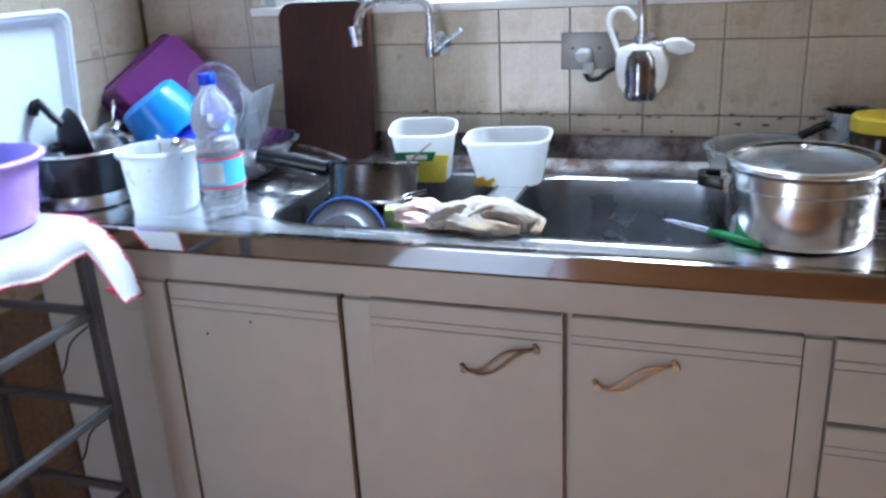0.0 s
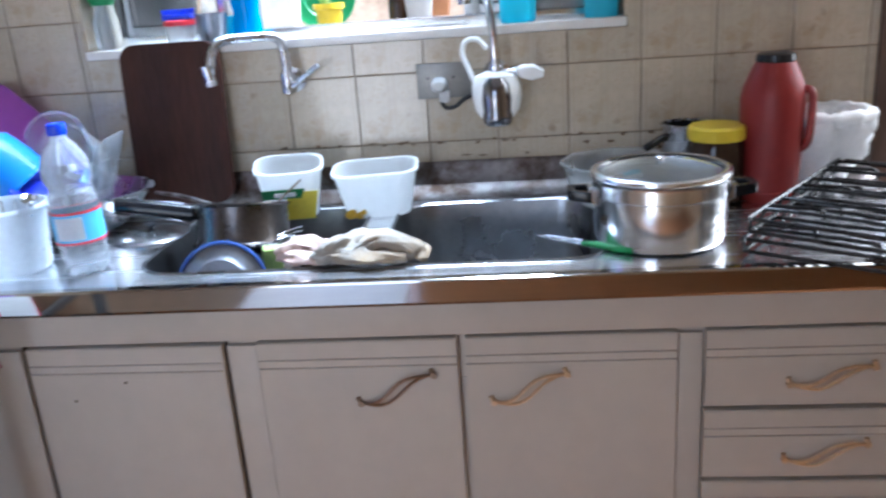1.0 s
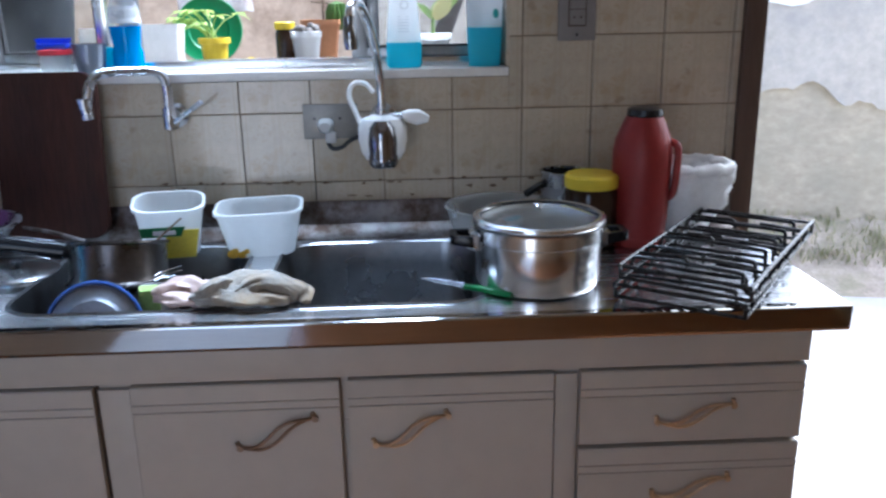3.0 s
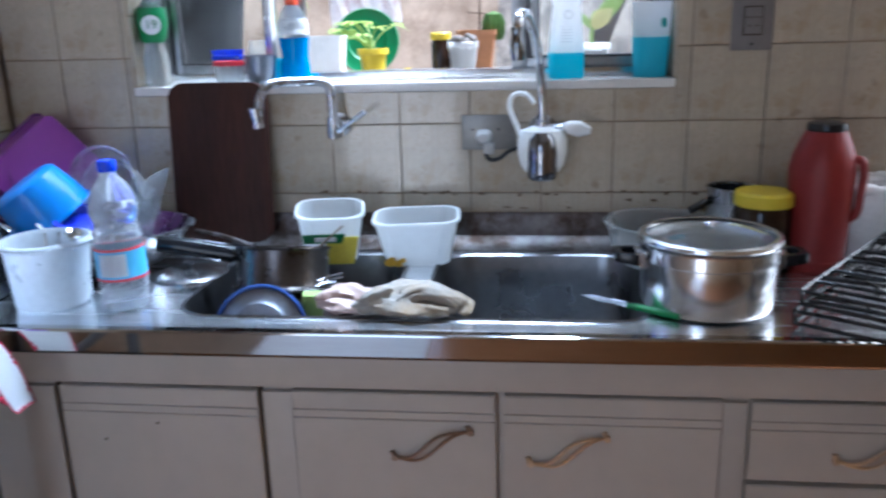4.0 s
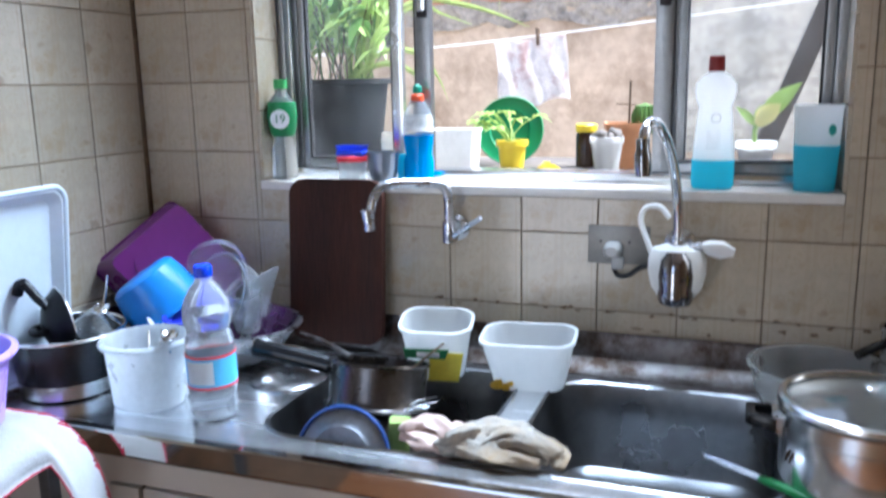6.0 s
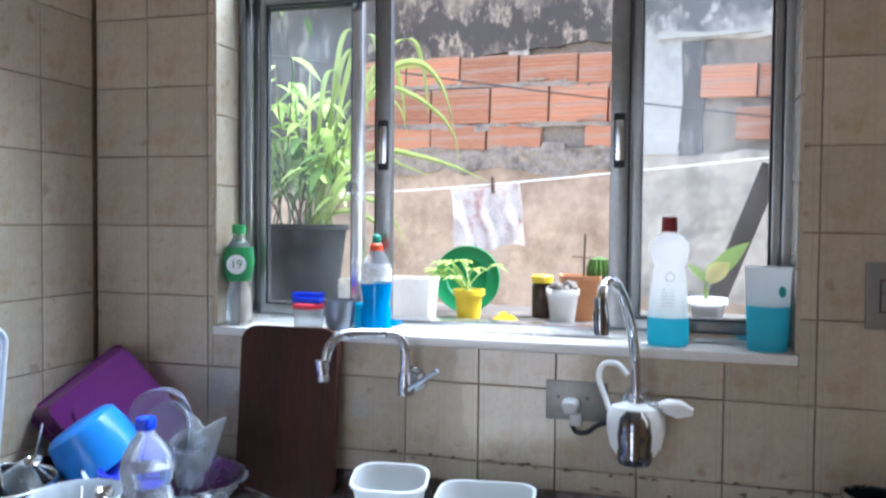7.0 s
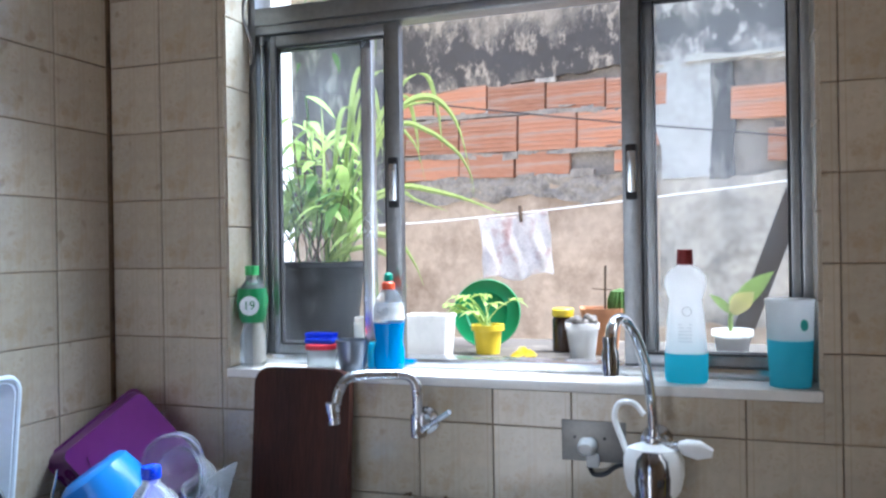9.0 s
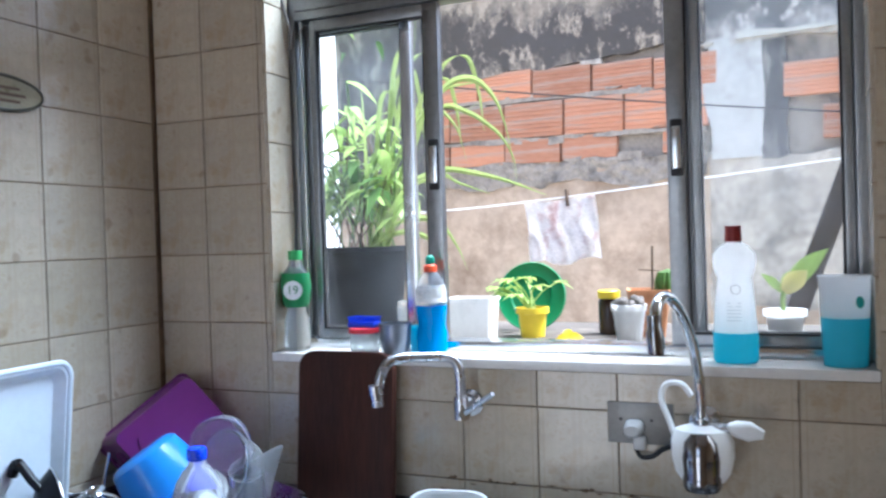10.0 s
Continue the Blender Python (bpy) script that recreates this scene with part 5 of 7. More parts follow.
def milky_jar():
    t = thing("milky_tub", pose(0.288, -0.412, ZC + 0.001), "round milky plastic tub holding cutlery", "tub")
    part("body", lathe([(0, 0), (0.060, 0), (0.064, 0.004), (0.072, 0.108), (0.078, 0.110), (0.079, 0.120), (0.074, 0.122), (0.070, 0.112), (0.062, 0.006), (0, 0.005)], 44), MILKY, t)
    part("rim", tube([(0.0785 * math.cos(a), 0.0785 * math.sin(a), 0.116) for a in np.linspace(0, 2 * math.pi, 60)[:-1]], 0.0032, 8, closed=True), MILKY, t, "rolled rim")
    cutlery("steel_spoon", (0.335, -0.415, ZC + 0.02), (0.362, -0.440, ZC + 0.136), "steel spoon leaning in the milky tub", 0.0035, True)
    cutlery("steel_fork", (0.300, -0.400, ZC + 0.02), (0.338, -0.385, ZC + 0.126), "steel fork leaning in the milky tub", 0.003)
    for k in range(3):
        cutlery("table_knife", (0.290 + 0.012 * k, -0.415, ZC + 0.02), (0.268 + 0.022 * k, -0.380 + 0.01 * k, ZC + 0.122), "table knife leaning in the milky tub", 0.003)


milky_jar()


def water_bottle():
    t = thing("water_bottle", pose(0.437, -0.428, ZC + 0.001, 0, -1, 0), "clear plastic water bottle with a blue cap, half full", "bottle")
    r = 0.041
    prof = [(0, 0.004), (0.020, 0.0), (0.034, 0.0), (0.039, 0.006), (0.040, 0.016), (0.0375, 0.024), (0.040, 0.032), (0.038, 0.042), (r, 0.050), (r, 0.118), (0.039, 0.124), (r, 0.132), (0.0395, 0.142), (0.036, 0.146), (0.036, 0.158), (0.039, 0.162), (r, 0.176), (0.040, 0.190), (0.035, 0.208), (0.024, 0.226), (0.015, 0.236), (0.0135, 0.246), (0, 0.246)]
    body = part("body", lathe(shell(prof), 36), PET, t)
    part("water", lathe([(0, 0.006), (0.033, 0.004), (0.037, 0.016), (0.037, 0.118), (0.034, 0.150), (0.037, 0.170), (0.0375, 0.183), (0, 0.183)], 32), WATER, body)
    part("label", lathe([(r + 0.0004, 0.058), (r + 0.001, 0.058), (r + 0.001, 0.112), (r + 0.0004, 0.112)], 36), LABELBLUE, body, "pale blue and white paper label")
    for z in (0.0575, 0.1105):
        part("label_band", lathe([(r + 0.0006, z), (r + 0.0016, z), (r + 0.0016, z + 0.004), (r + 0.0006, z + 0.004)], 36), LABELRED, body, "red label band")
    pan = bmesh.new()
    for i in range(9):
        for k in (0, 1):
            a = radians(-118 + i * 8.5)
            pan.verts.new(((r + 0.0018) * math.cos(a), (r + 0.0018) * math.sin(a), 0.066 + 0.040 * k))
    pan.verts.ensure_lookup_table()
    for i in range(8):
        pan.faces.new([pan.verts[2 * i], pan.verts[2 * i + 2], pan.verts[2 * i + 3], pan.verts[2 * i + 1]])
    bmesh.ops.solidify(pan, geom=pan.faces[:], thickness=0.0006)
    part("label_panel", pan, LABELWHITE, body, "white panel on the label")
    part("cap", lathe([(0, 0.244), (0.0150, 0.244), (0.0155, 0.247), (0.0155, 0.260), (0.014, 0.263), (0, 0.263)], 24), CAPBLUE, t, "blue screw cap")


water_bottle()


def dark_pan():
    t = thing("steel_pan", pose(0.092, -0.400, ZC + 0.001), "dark steel pan with a bright rim full of kitchen tools", "pan")
    body = part("body", lathe([(0, 0), (0.080, 0), (0.084, 0.004), (0.086, 0.03), (0.088, 0.031), (0.102, 0.108), (0.108, 0.112), (0.106, 0.116), (0.100, 0.112), (0.085, 0.034), (0.078, 0.005), (0, 0.005)], 44), DARKPAN, t)
    part("base_band", lathe([(0.0845, 0.002), (0.0875, 0.004), (0.0888, 0.030), (0.086, 0.030)], 44), POTMETAL, body, "bright steel band")
    part("rim", tube([(0.107 * math.cos(a), 0.107 * math.sin(a), 0.115) for a in np.linspace(0, 2 * math.pi, 60)[:-1]], 0.0034, 8, closed=True), POTMETAL, body, "bright rolled rim")


dark_pan()
LIDBLACK = mat("matt_black_enamel", (0.008, 0.008, 0.009), 0.36, var=0.2, scale=10, spec=0.2)
t = thing("black_pan_lid", Matrix.Translation((0.098, -0.405, ZC + 0.128)) @ Vector((-0.46, -0.80, -0.10)).to_track_quat("Z", "Y").to_matrix().to_4x4() @ Matrix.Scale(0.86, 4), "black domed pan lid standing in the steel pan", "lid")
part("dome", lathe([(0, 0.046), (0.020, 0.044), (0.045, 0.035), (0.066, 0.019), (0.080, 0.001), (0.082, 0.001), (0.082, -0.002), (0.078, -0.002), (0.064, 0.016), (0.044, 0.032), (0.020, 0.041), (0, 0.043)], 44), LIDBLACK, t)
part("rim", tube([(0.082 * math.cos(a), 0.082 * math.sin(a), 0.0) for a in np.linspace(0, 2 * math.pi, 60)[:-1]], 0.0022, 8, closed=True), POTMETAL, t, "bright steel rim")
part("grip", tube(smooth_path([(-0.022, 0, 0.040), (-0.020, 0, 0.058), (0.0, 0, 0.064), (0.020, 0, 0.058), (0.022, 0, 0.040)], 5), 0.0085, 10), LIDBLACK, t, "black loop grip")
t = thing("black_spatula", pose(0, 0, 0), "black plastic spatula standing in the steel pan", "spatula")
part("handle", tube(smooth_path([(0.100, -0.420, ZC + 0.020), (0.096, -0.43, 0.991), (0.069, -0.435, 1.03), (0.05, -0.44, 1.055)], 5), 0.0085, 10), LIDBLACK, t)
part("hook", tube(smooth_path([(0.05, -0.44, 1.055), (0.038, -0.440, 1.051), (0.030, -0.440, 1.033)], 4), 0.0100, 10), LIDBLACK, t)
t = thing("clear_cup", Matrix.Translation((0.172, -0.372, ZC + 0.070)) @ Vector((-0.50, -0.20, 0.80)).to_track_quat("Z", "Y").to_matrix().to_4x4(), "clear plastic cup standing in the steel pan", "cup")
part("body", lathe(bowl_profile(0.022, 0.031, 0.088, 0.0018, 0.002, 0.7), 32), CLEAR, t)
cutlery("steel_ladle", (0.190, -0.310, ZC + 0.06), (0.170, -0.385, ZC + 0.155), "steel ladle propped on the heap of dishes", 0.004, True)
cutlery("steel_spatula", (0.085, -0.30, ZC + 0.08), (0.070, -0.255, ZC + 0.185), "steel spatula standing behind the pan", 0.004)


def wall_tray():
    t = thing("plastic_tray", pose(0.035, -0.500, ZC + 0.200, 0, 0, 0), "pale blue plastic tray standing against the tiled wall", "tray")
    b = bmesh.new()
    w, h = 0.34, 0.36
    secs = ((w, h, 0.0, 0.03), (w, h, 0.018, 0.03), (w - 0.018, h - 0.018, 0.020, 0.026), (w - 0.050, h - 0.050, 0.004, 0.02))
    part("body", loft([(a, c, z, r) for a, c, z, r in secs], bm=b), PALEBLUE, t, at=pose(-0.012, 0, 0, 90, 0, 90) @ pose(0, 0, 0, 6, 0, 0))
    part("rim", tube([(x, y, 0.018) for x, y in rounded(w, h, 0.03, 6)], 0.006, 8, closed=True), PALEBLUE, t, "rounded rim", at=pose(-0.012, 0, 0, 90, 0, 90) @ pose(0, 0, 0, 6, 0, 0))


wall_tray()


# ---- stand with cloth and bucket ----
def cloth_stand():
    t = thing("metal_stand", pose(0.13, -0.80, FLOOR), "dark grey tubular metal stand with shelf rungs", "stand")
    X, Y, HT = 0.141, 0.161, 0.896
    for sx in (-1, 1):
        for sy in (-1, 1):
            part("leg", box(-0.011, 0.011, -0.011, 0.011, 0, HT - 0.03 if sx > 0 and sy > 0 else HT, 0.003), RACKMETAL, t, at=pose(sx * X, sy * Y, 0))
    part("top_board", box(-X + 0.012, X - 0.012, -Y + 0.004, Y - 0.004, HT + 0.001, HT + 0.014, 0.003), RACKMETAL, t)
    for z in (0.755, 0.565, 0.375, 0.185):
        for sy in (-1, 1):
            part("rung", box(-X + 0.011, X - 0.011, -0.007, 0.007, -0.008, 0.008, 0.002), RACKMETAL, t, at=pose(0, sy * Y, z))
        for sx in (-1, 1):
            part("rung", box(-0.007, 0.007, -Y + 0.011, Y - 0.011, -0.008, 0.008, 0.002), RACKMETAL, t, at=pose(sx * X, 0, z))
    for z in (0.64, 0.45):
        w = smooth_path([(X - 0.012, Y - 0.01, z + 0.09), (X - 0.06, Y - 0.012, z + 0.05), (X - 0.09, Y - 0.012, z - 0.01), (X - 0.14, Y - 0.01, z - 0.05), (-X + 0.03, Y - 0.012, z - 0.08)], 5)
        part("wire", tube(w, 0.0022, 6), WIRE, t, "thin bent wire")


cloth_stand()
HTOP = FLOOR + 0.920


def table_cloth():
    b = bmesh.new()
    n, k = 46, 60
    top = HTOP + 0.004
    grid = []
    for i in range(n + 1):
        row = []
        for j in range(k + 1):
            u, v = i / n, -1.0 + 0.435 * j / k
            c = max(0.0, min(1.0, (v + 0.664) / 0.040))
            c = c * c * (3 - 2 * c)
            hem_x = 0.300 + 0.036 * c + 0.005 * math.sin(v * 47)
            hem_z = top - 0.048 - 0.106 * c + 0.006 * math.sin(v * 29 + 1)
            s = max(0.0, (u - 0.84 + 0.24 * c) / (0.16 + 0.24 * c))
            x = LEFT + 0.014 + (hem_x - LEFT - 0.014) * (u if s == 0 else u + 0.06 * math.sin(math.pi * s))
            z = top + (hem_z - top) * s ** 1.7 - 0.014 * max(0.0, (v + 0.60) / 0.035) * (1 - s) + 0.003 * noise.noise((u * 6, v * 16, 1.0))
            row.append(b.verts.new((x, v - 0.010 * c * s, z)))
        grid.append(row)
    for i in range(n):
        for j in range(k):
            b.faces.new((grid[i][j], grid[i + 1][j], grid[i + 1][j + 1], grid[i][j + 1]))
    edge = [grid[n][j].co.copy() for j in range(k + 1)] + [grid[i][k].co.copy() for i in range(n - 1, -1, -1)]
    bmesh.ops.solidify(b, geom=b.faces[:], thickness=0.0016)
    t = thing("white_cloth", pose(0, 0, 0), "white cotton cloth with a dark red crocheted border over the stand", "cloth")
    part("sheet", b, CLOTH, t, smooth=80)
    part("border", tube(edge, 0.0016, 6), REDYARN, t, "dark red yarn border")
    teeth = bmesh.new()
    for i in range(2, len(edge) - 2, 4):
        p, d = edge[i], (edge[i + 1] - edge[i - 1]).normalized()
        inward = Vector((0, 0, 1)).cross(d)
        inward = (Vector((0.10, -0.84, HTOP)) - p).normalized()
        tip = p + inward * 0.014 + Vector((0, 0, 0.004))
        tube([p - d * 0.007, tip, p + d * 0.007], 0.0030, 5, bm=teeth)
    ob = part("stitches", teeth, REDYARN, t, "dark red pointed stitches")
    tagged(ob, kind="stuff")


table_cloth()


def lilac_bucket():
    t = thing("lilac_bucket", pose(0.122, -0.702, HTOP + 0.008), "lilac plastic bucket standing on the white cloth", "bucket")
    part("body", lathe([(0, 0), (0.092, 0), (0.096, 0.004), (0.114, 0.108), (0.124, 0.110), (0.125, 0.120), (0.118, 0.122), (0.111, 0.110), (0.092, 0.006), (0, 0.005)], 48), LILAC, t)
    part("rim", tube([(0.1245 * math.cos(a), 0.1245 * math.sin(a), 0.117) for a in np.linspace(0, 2 * math.pi, 60)[:-1]], 0.004, 8, closed=True), LILAC, t)


lilac_bucket()
t = thing("aqua_cup", pose(0.085, -0.690, HTOP + 0.016, 0, 6, 0), "aqua plastic cup standing in the bucket", "cup")
part("body", lathe(bowl_profile(0.030, 0.040, 0.15, 0.002, 0.002, 0.7), 28), mat("aqua_plastic", (0.06, 0.42, 0.62), 0.3), t)

# ---- on the window sill ----
SILL = 1.198


def detergent():
    t = thing("detergent_bottle", pose(0.630, 0.068, SILL), "clear bottle of blue detergent with a red and green cap", "bottle")
    body = part("body", lathe([(0, 0), (0.028, 0), (0.032, 0.004), (0.032, 0.04), (0.028, 0.055), (0.031, 0.075), (0.033, 0.098), (0.0325, 0.125), (0.026, 0.146), (0.017, 0.160), (0.012, 0.166), (0, 0.166)], 32, squash=0.8), FROST, t)
    part("liquid", lathe([(0, -0.0003), (0.0286, -0.0003), (0.0326, 0.004), (0.0326, 0.04), (0.0286, 0.055), (0.0316, 0.075), (0.0336, 0.096), (0, 0.096)], 32, squash=0.8), SOAPBLUE, body, "blue liquid")
    part("label", lathe([(0.0332, 0.102), (0.0338, 0.102), (0.0300, 0.136), (0.0296, 0.136)], 32, squash=0.8), LABELWHITE, body, "white label")
    part("collar", lathe([(0, 0.164), (0.014, 0.164), (0.014, 0.176), (0.010, 0.180), (0, 0.180)], 20), mat("orange_red_plastic", (0.75, 0.10, 0.03), 0.35), t, "red collar")
    part("cap", lathe([(0, 0.179), (0.008, 0.179), (0.010, 0.184), (0.009, 0.194), (0.004, 0.199), (0, 0.199)], 18), mat("sea_green_plastic", (0.02, 0.30, 0.20), 0.35), t, "green tip")


def red_cap_bottle():
    t = thing("cleaner_bottle", pose(1.221, 0.046, SILL), "white bottle with a red cap, blue liquid at the bottom", "bottle")
    prof = [(0, 0), (0.033, 0), (0.037, 0.005), (0.037, 0.052), (0.034, 0.092), (0.0305, 0.130), (0.0285, 0.148), (0.0335, 0.162), (0.036, 0.176), (0.0345, 0.190), (0.024, 0.203), (0.013, 0.208), (0.013, 0.213), (0, 0.213)]
    body = part("body", lathe(prof, 32, squash=0.7), TINTED, t)
    part("liquid", lathe([(0, -0.0003), (0.0336, -0.0003), (0.0376, 0.005), (0.0376, 0.052), (0, 0.052)], 32, squash=0.7), SOAPAQUA, body, "aqua liquid")
    part("badge", tube([(0.008 * math.cos(a), 0.008 * math.sin(a), 0) for a in np.linspace(0, 2 * math.pi, 28)[:-1]], 0.0007, 6, closed=True), PLUGGREY, body, "grey printed ring", at=pose(0.003, -0.0222, 0.128, 95))
    for k in range(6):
        part("text_bar", box(-0.012, 0.012, -0.0256 + 0.0006 * k, -0.0246 + 0.0006 * k, 0.074 + 0.006 * k, 0.0752 + 0.006 * k), mat("faint_grey_print", (0.66, 0.68, 0.69), 0.5) if k == 0 else bpy.data.materials["faint_grey_print"], body, smooth=0)
    part("cap", lathe([(0, 0.211), (0.0138, 0.211), (0.0145, 0.214), (0.0135, 0.238), (0, 0.239)], 24), RED, t, "dark red cap")


def aqua_beaker():
    t = thing("plastic_beaker", pose(1.394, 0.046, SILL), "frosted plastic beaker half full of aqua liquid", "beaker")
    body = part("body", lathe(bowl_profile(0.033, 0.040, 0.150, 0.0015, 0.001, 0.8), 36), TINTED, t)
    part("liquid", lathe([(0, -0.0003), (0.0336, -0.0003), (0.0378, 0.080), (0, 0.080)], 32), SOAPAQUA, body, "aqua liquid")
    part("spot", lathe([(0, 0), (0.007, 0), (0.007, 0.001), (0, 0.001)], 16, squash=1.4), mat("teal_print", (0.05, 0.40, 0.35), 0.4), body, "teal print", at=pose(0.020, -0.0375, 0.108, 87, 0, 28))


def green_label_bottle():
    t = thing("green_label_bottle", pose(0.322, 0.040, SILL) @ Matrix.Scale(1.17, 4), "clear bottle with a green label and a round white badge", "bottle")
    body = part("body", lathe(shell([(0, 0), (0.021, 0), (0.024, 0.004), (0.024, 0.052), (0.017, 0.074), (0.023, 0.094), (0.027, 0.120), (0.024, 0.142), (0.012, 0.158), (0.011, 0.168), (0, 0.168)]), 28), CLEAR, t)
    part("sleeve", lathe([(0.020, 0.080), (0.0245, 0.090), (0.0285, 0.119), (0.0255, 0.143), (0.0245, 0.143), (0.0275, 0.119), (0.0235, 0.092)], 28), LABELGRN, body, "green printed sleeve")
    b = part("badge", lathe([(0, 0), (0.0175, 0), (0.0175, 0.0015), (0, 0.0015)], 28), LABELWHITE, body, "round white badge", at=pose(0.010, -0.0262, 0.112, 90, 0, 22))
    txt = bpy.data.curves.new("lettering", "FONT")
    txt.body, txt.size, txt.extrude, txt.align_x, txt.align_y = "19", 0.022, 0.0003, "CENTER", "CENTER"
    tmp = bpy.data.objects.new("lettering", txt)
    me = bpy.data.meshes.new_from_object(tmp)
    bpy.data.objects.remove(tmp)
    me.materials.append(LABELGRN)
    num = new("lettering", me)
    num.parent, num.matrix_basis = b, pose(0, 0, 0.0019)
    part("cap", lathe([(0, 0.167), (0.013, 0.167), (0.013, 0.184), (0, 0.185)], 18), mat("leaf_green_cap", (0.06, 0.36, 0.10), 0.4), t, "green cap")


def brush_jar():
    t = thing("brush_jar", pose(0.488, 0.040, SILL), "glass jar with a red band holding a blue scrubbing brush", "jar")
    part("body", lathe(bowl_profile(0.030, 0.031, 0.044, 0.002, 0.001), 28), FROST, t)
    part("band", lathe([(0.031, 0.040), (0.034, 0.041), (0.034, 0.050), (0.026, 0.052), (0.026, 0.044)], 28), LABELRED, t, "red band")
    br = box(-0.032, 0.032, -0.018, 0.018, 0.052, 0.064, 0.005)
    part("brush_back", br, CAPBLUE, t, "blue brush back")
    for i in range(-5, 6):
        for j in range(-2, 3):
            part("bristle", tube([(i * 0.0055, j * 0.006, 0.063), (i * 0.0062, j * 0.007, 0.074)], 0.0018, 4), CAPBLUE, t, smooth=0)


def sill_cups():
    t = thing("grey_mug", pose(0.562, 0.034, SILL), "dull grey metal mug standing on the window sill", "mug")
    part("body", lathe(bowl_profile(0.024, 0.034, 0.062, 0.0015, 0.001), 28), mat("dull_grey_mug_metal", (0.22, 0.25, 0.30), 0.35, 0.8), t)
    t = thing("blue_glass", pose(0.596, 0.078, SILL), "bright blue glass standing on the window sill", "glass")
    part("body", lathe(bowl_profile(0.017, 0.020, 0.052, 0.0015, 0.001), 24), SOAPAQUA, t)


detergent()
red_cap_bottle()
aqua_beaker()
green_label_bottle()
brush_jar()
sill_cups()

# ---- yard: ledge, pots and plants ----
LEDGE = 1.182
single("yard_ledge", box(-0.7, 1.9, 0.205, 0.80, LEDGE - 0.07, LEDGE, 0.008), LEDGESTONE, pose(0, 0, 0), "dark weathered concrete ledge outside the window, carrying pots", "ledge", kind="structure")
piers = bmesh.new()
for x in (-0.6, 0.6, 1.8):
    box(x - 0.06, x + 0.06, 0.22, 0.78, FLOOR - 0.12, LEDGE - 0.0705, bm=piers)
single("yard_pier", piers, CONCRETE, pose(0, 0, 0), "concrete piers under the ledge", "pier", kind="structure", smooth=0)


def pot_shape(r0, r1, h, rim=0.004):
    return lathe([(0, 0), (r0, 0), (r1 - 0.002, h - 0.015), (r1 + rim, h - 0.014), (r1 + rim, h), (r1 - 0.003, h), (r1 - 0.004, h - 0.012), (0, h - 0.012)], 32)


def leaf(bm, p, d, up, length, width, droop=0.25, n=4):
    """A pointed leaf from p along d."""
    d, up = d.normalized(), up.normalized()
    side = d.cross(up).normalized()
    last = None
    for i in range(n + 1):
        t = i / n
        w = width * math.sin(math.pi * (0.12 + 0.88 * t)) * (1 - 0.25 * t)
        if i == n:
            w = 0.0005
        c = p + d * length * t - Vector((0, 0, 1)) * droop * length * t * t
        fold = up * w * 0.25
        row = [bm.verts.new(c - side * w + fold), bm.verts.new(c), bm.verts.new(c + side * w + fold)]
        if last:
            bm.faces.new((last[0], row[0], row[1], last[1]))
            bm.faces.new((last[1], row[1], row[2], last[2]))
        last = row


def blade(bm, p, yaw, length, width, lean, droop, n=14):
    """A long grass blade that arches over."""
    q, a = Vector(p), radians(90 - lean)
    h = Vector((math.cos(yaw), math.sin(yaw), 0))
    side = Vector((-h.y, h.x, 0))
    last = None
    for i in range(n + 1):
        t = i / n
        w = width * (0.55 + 0.45 * math.sin(math.pi * min(1, t * 1.3))) * (1 - t ** 3) + 0.0004
        row = [bm.verts.new(q - side * w), bm.verts.new(q + Vector((0, 0, -0.2 * w))), bm.verts.new(q + side * w)]
        if last:
            bm.faces.new((last[0], row[0], row[1], last[1]))
            bm.faces.new((last[1], row[1], row[2], last[2]))
        last = row
        q = q + (h * math.cos(a) + Vector((0, 0, math.sin(a)))) * length / n
        a -= radians(droop) * (0.4 + 1.6 * t) / n


rnd = random.Random(7)


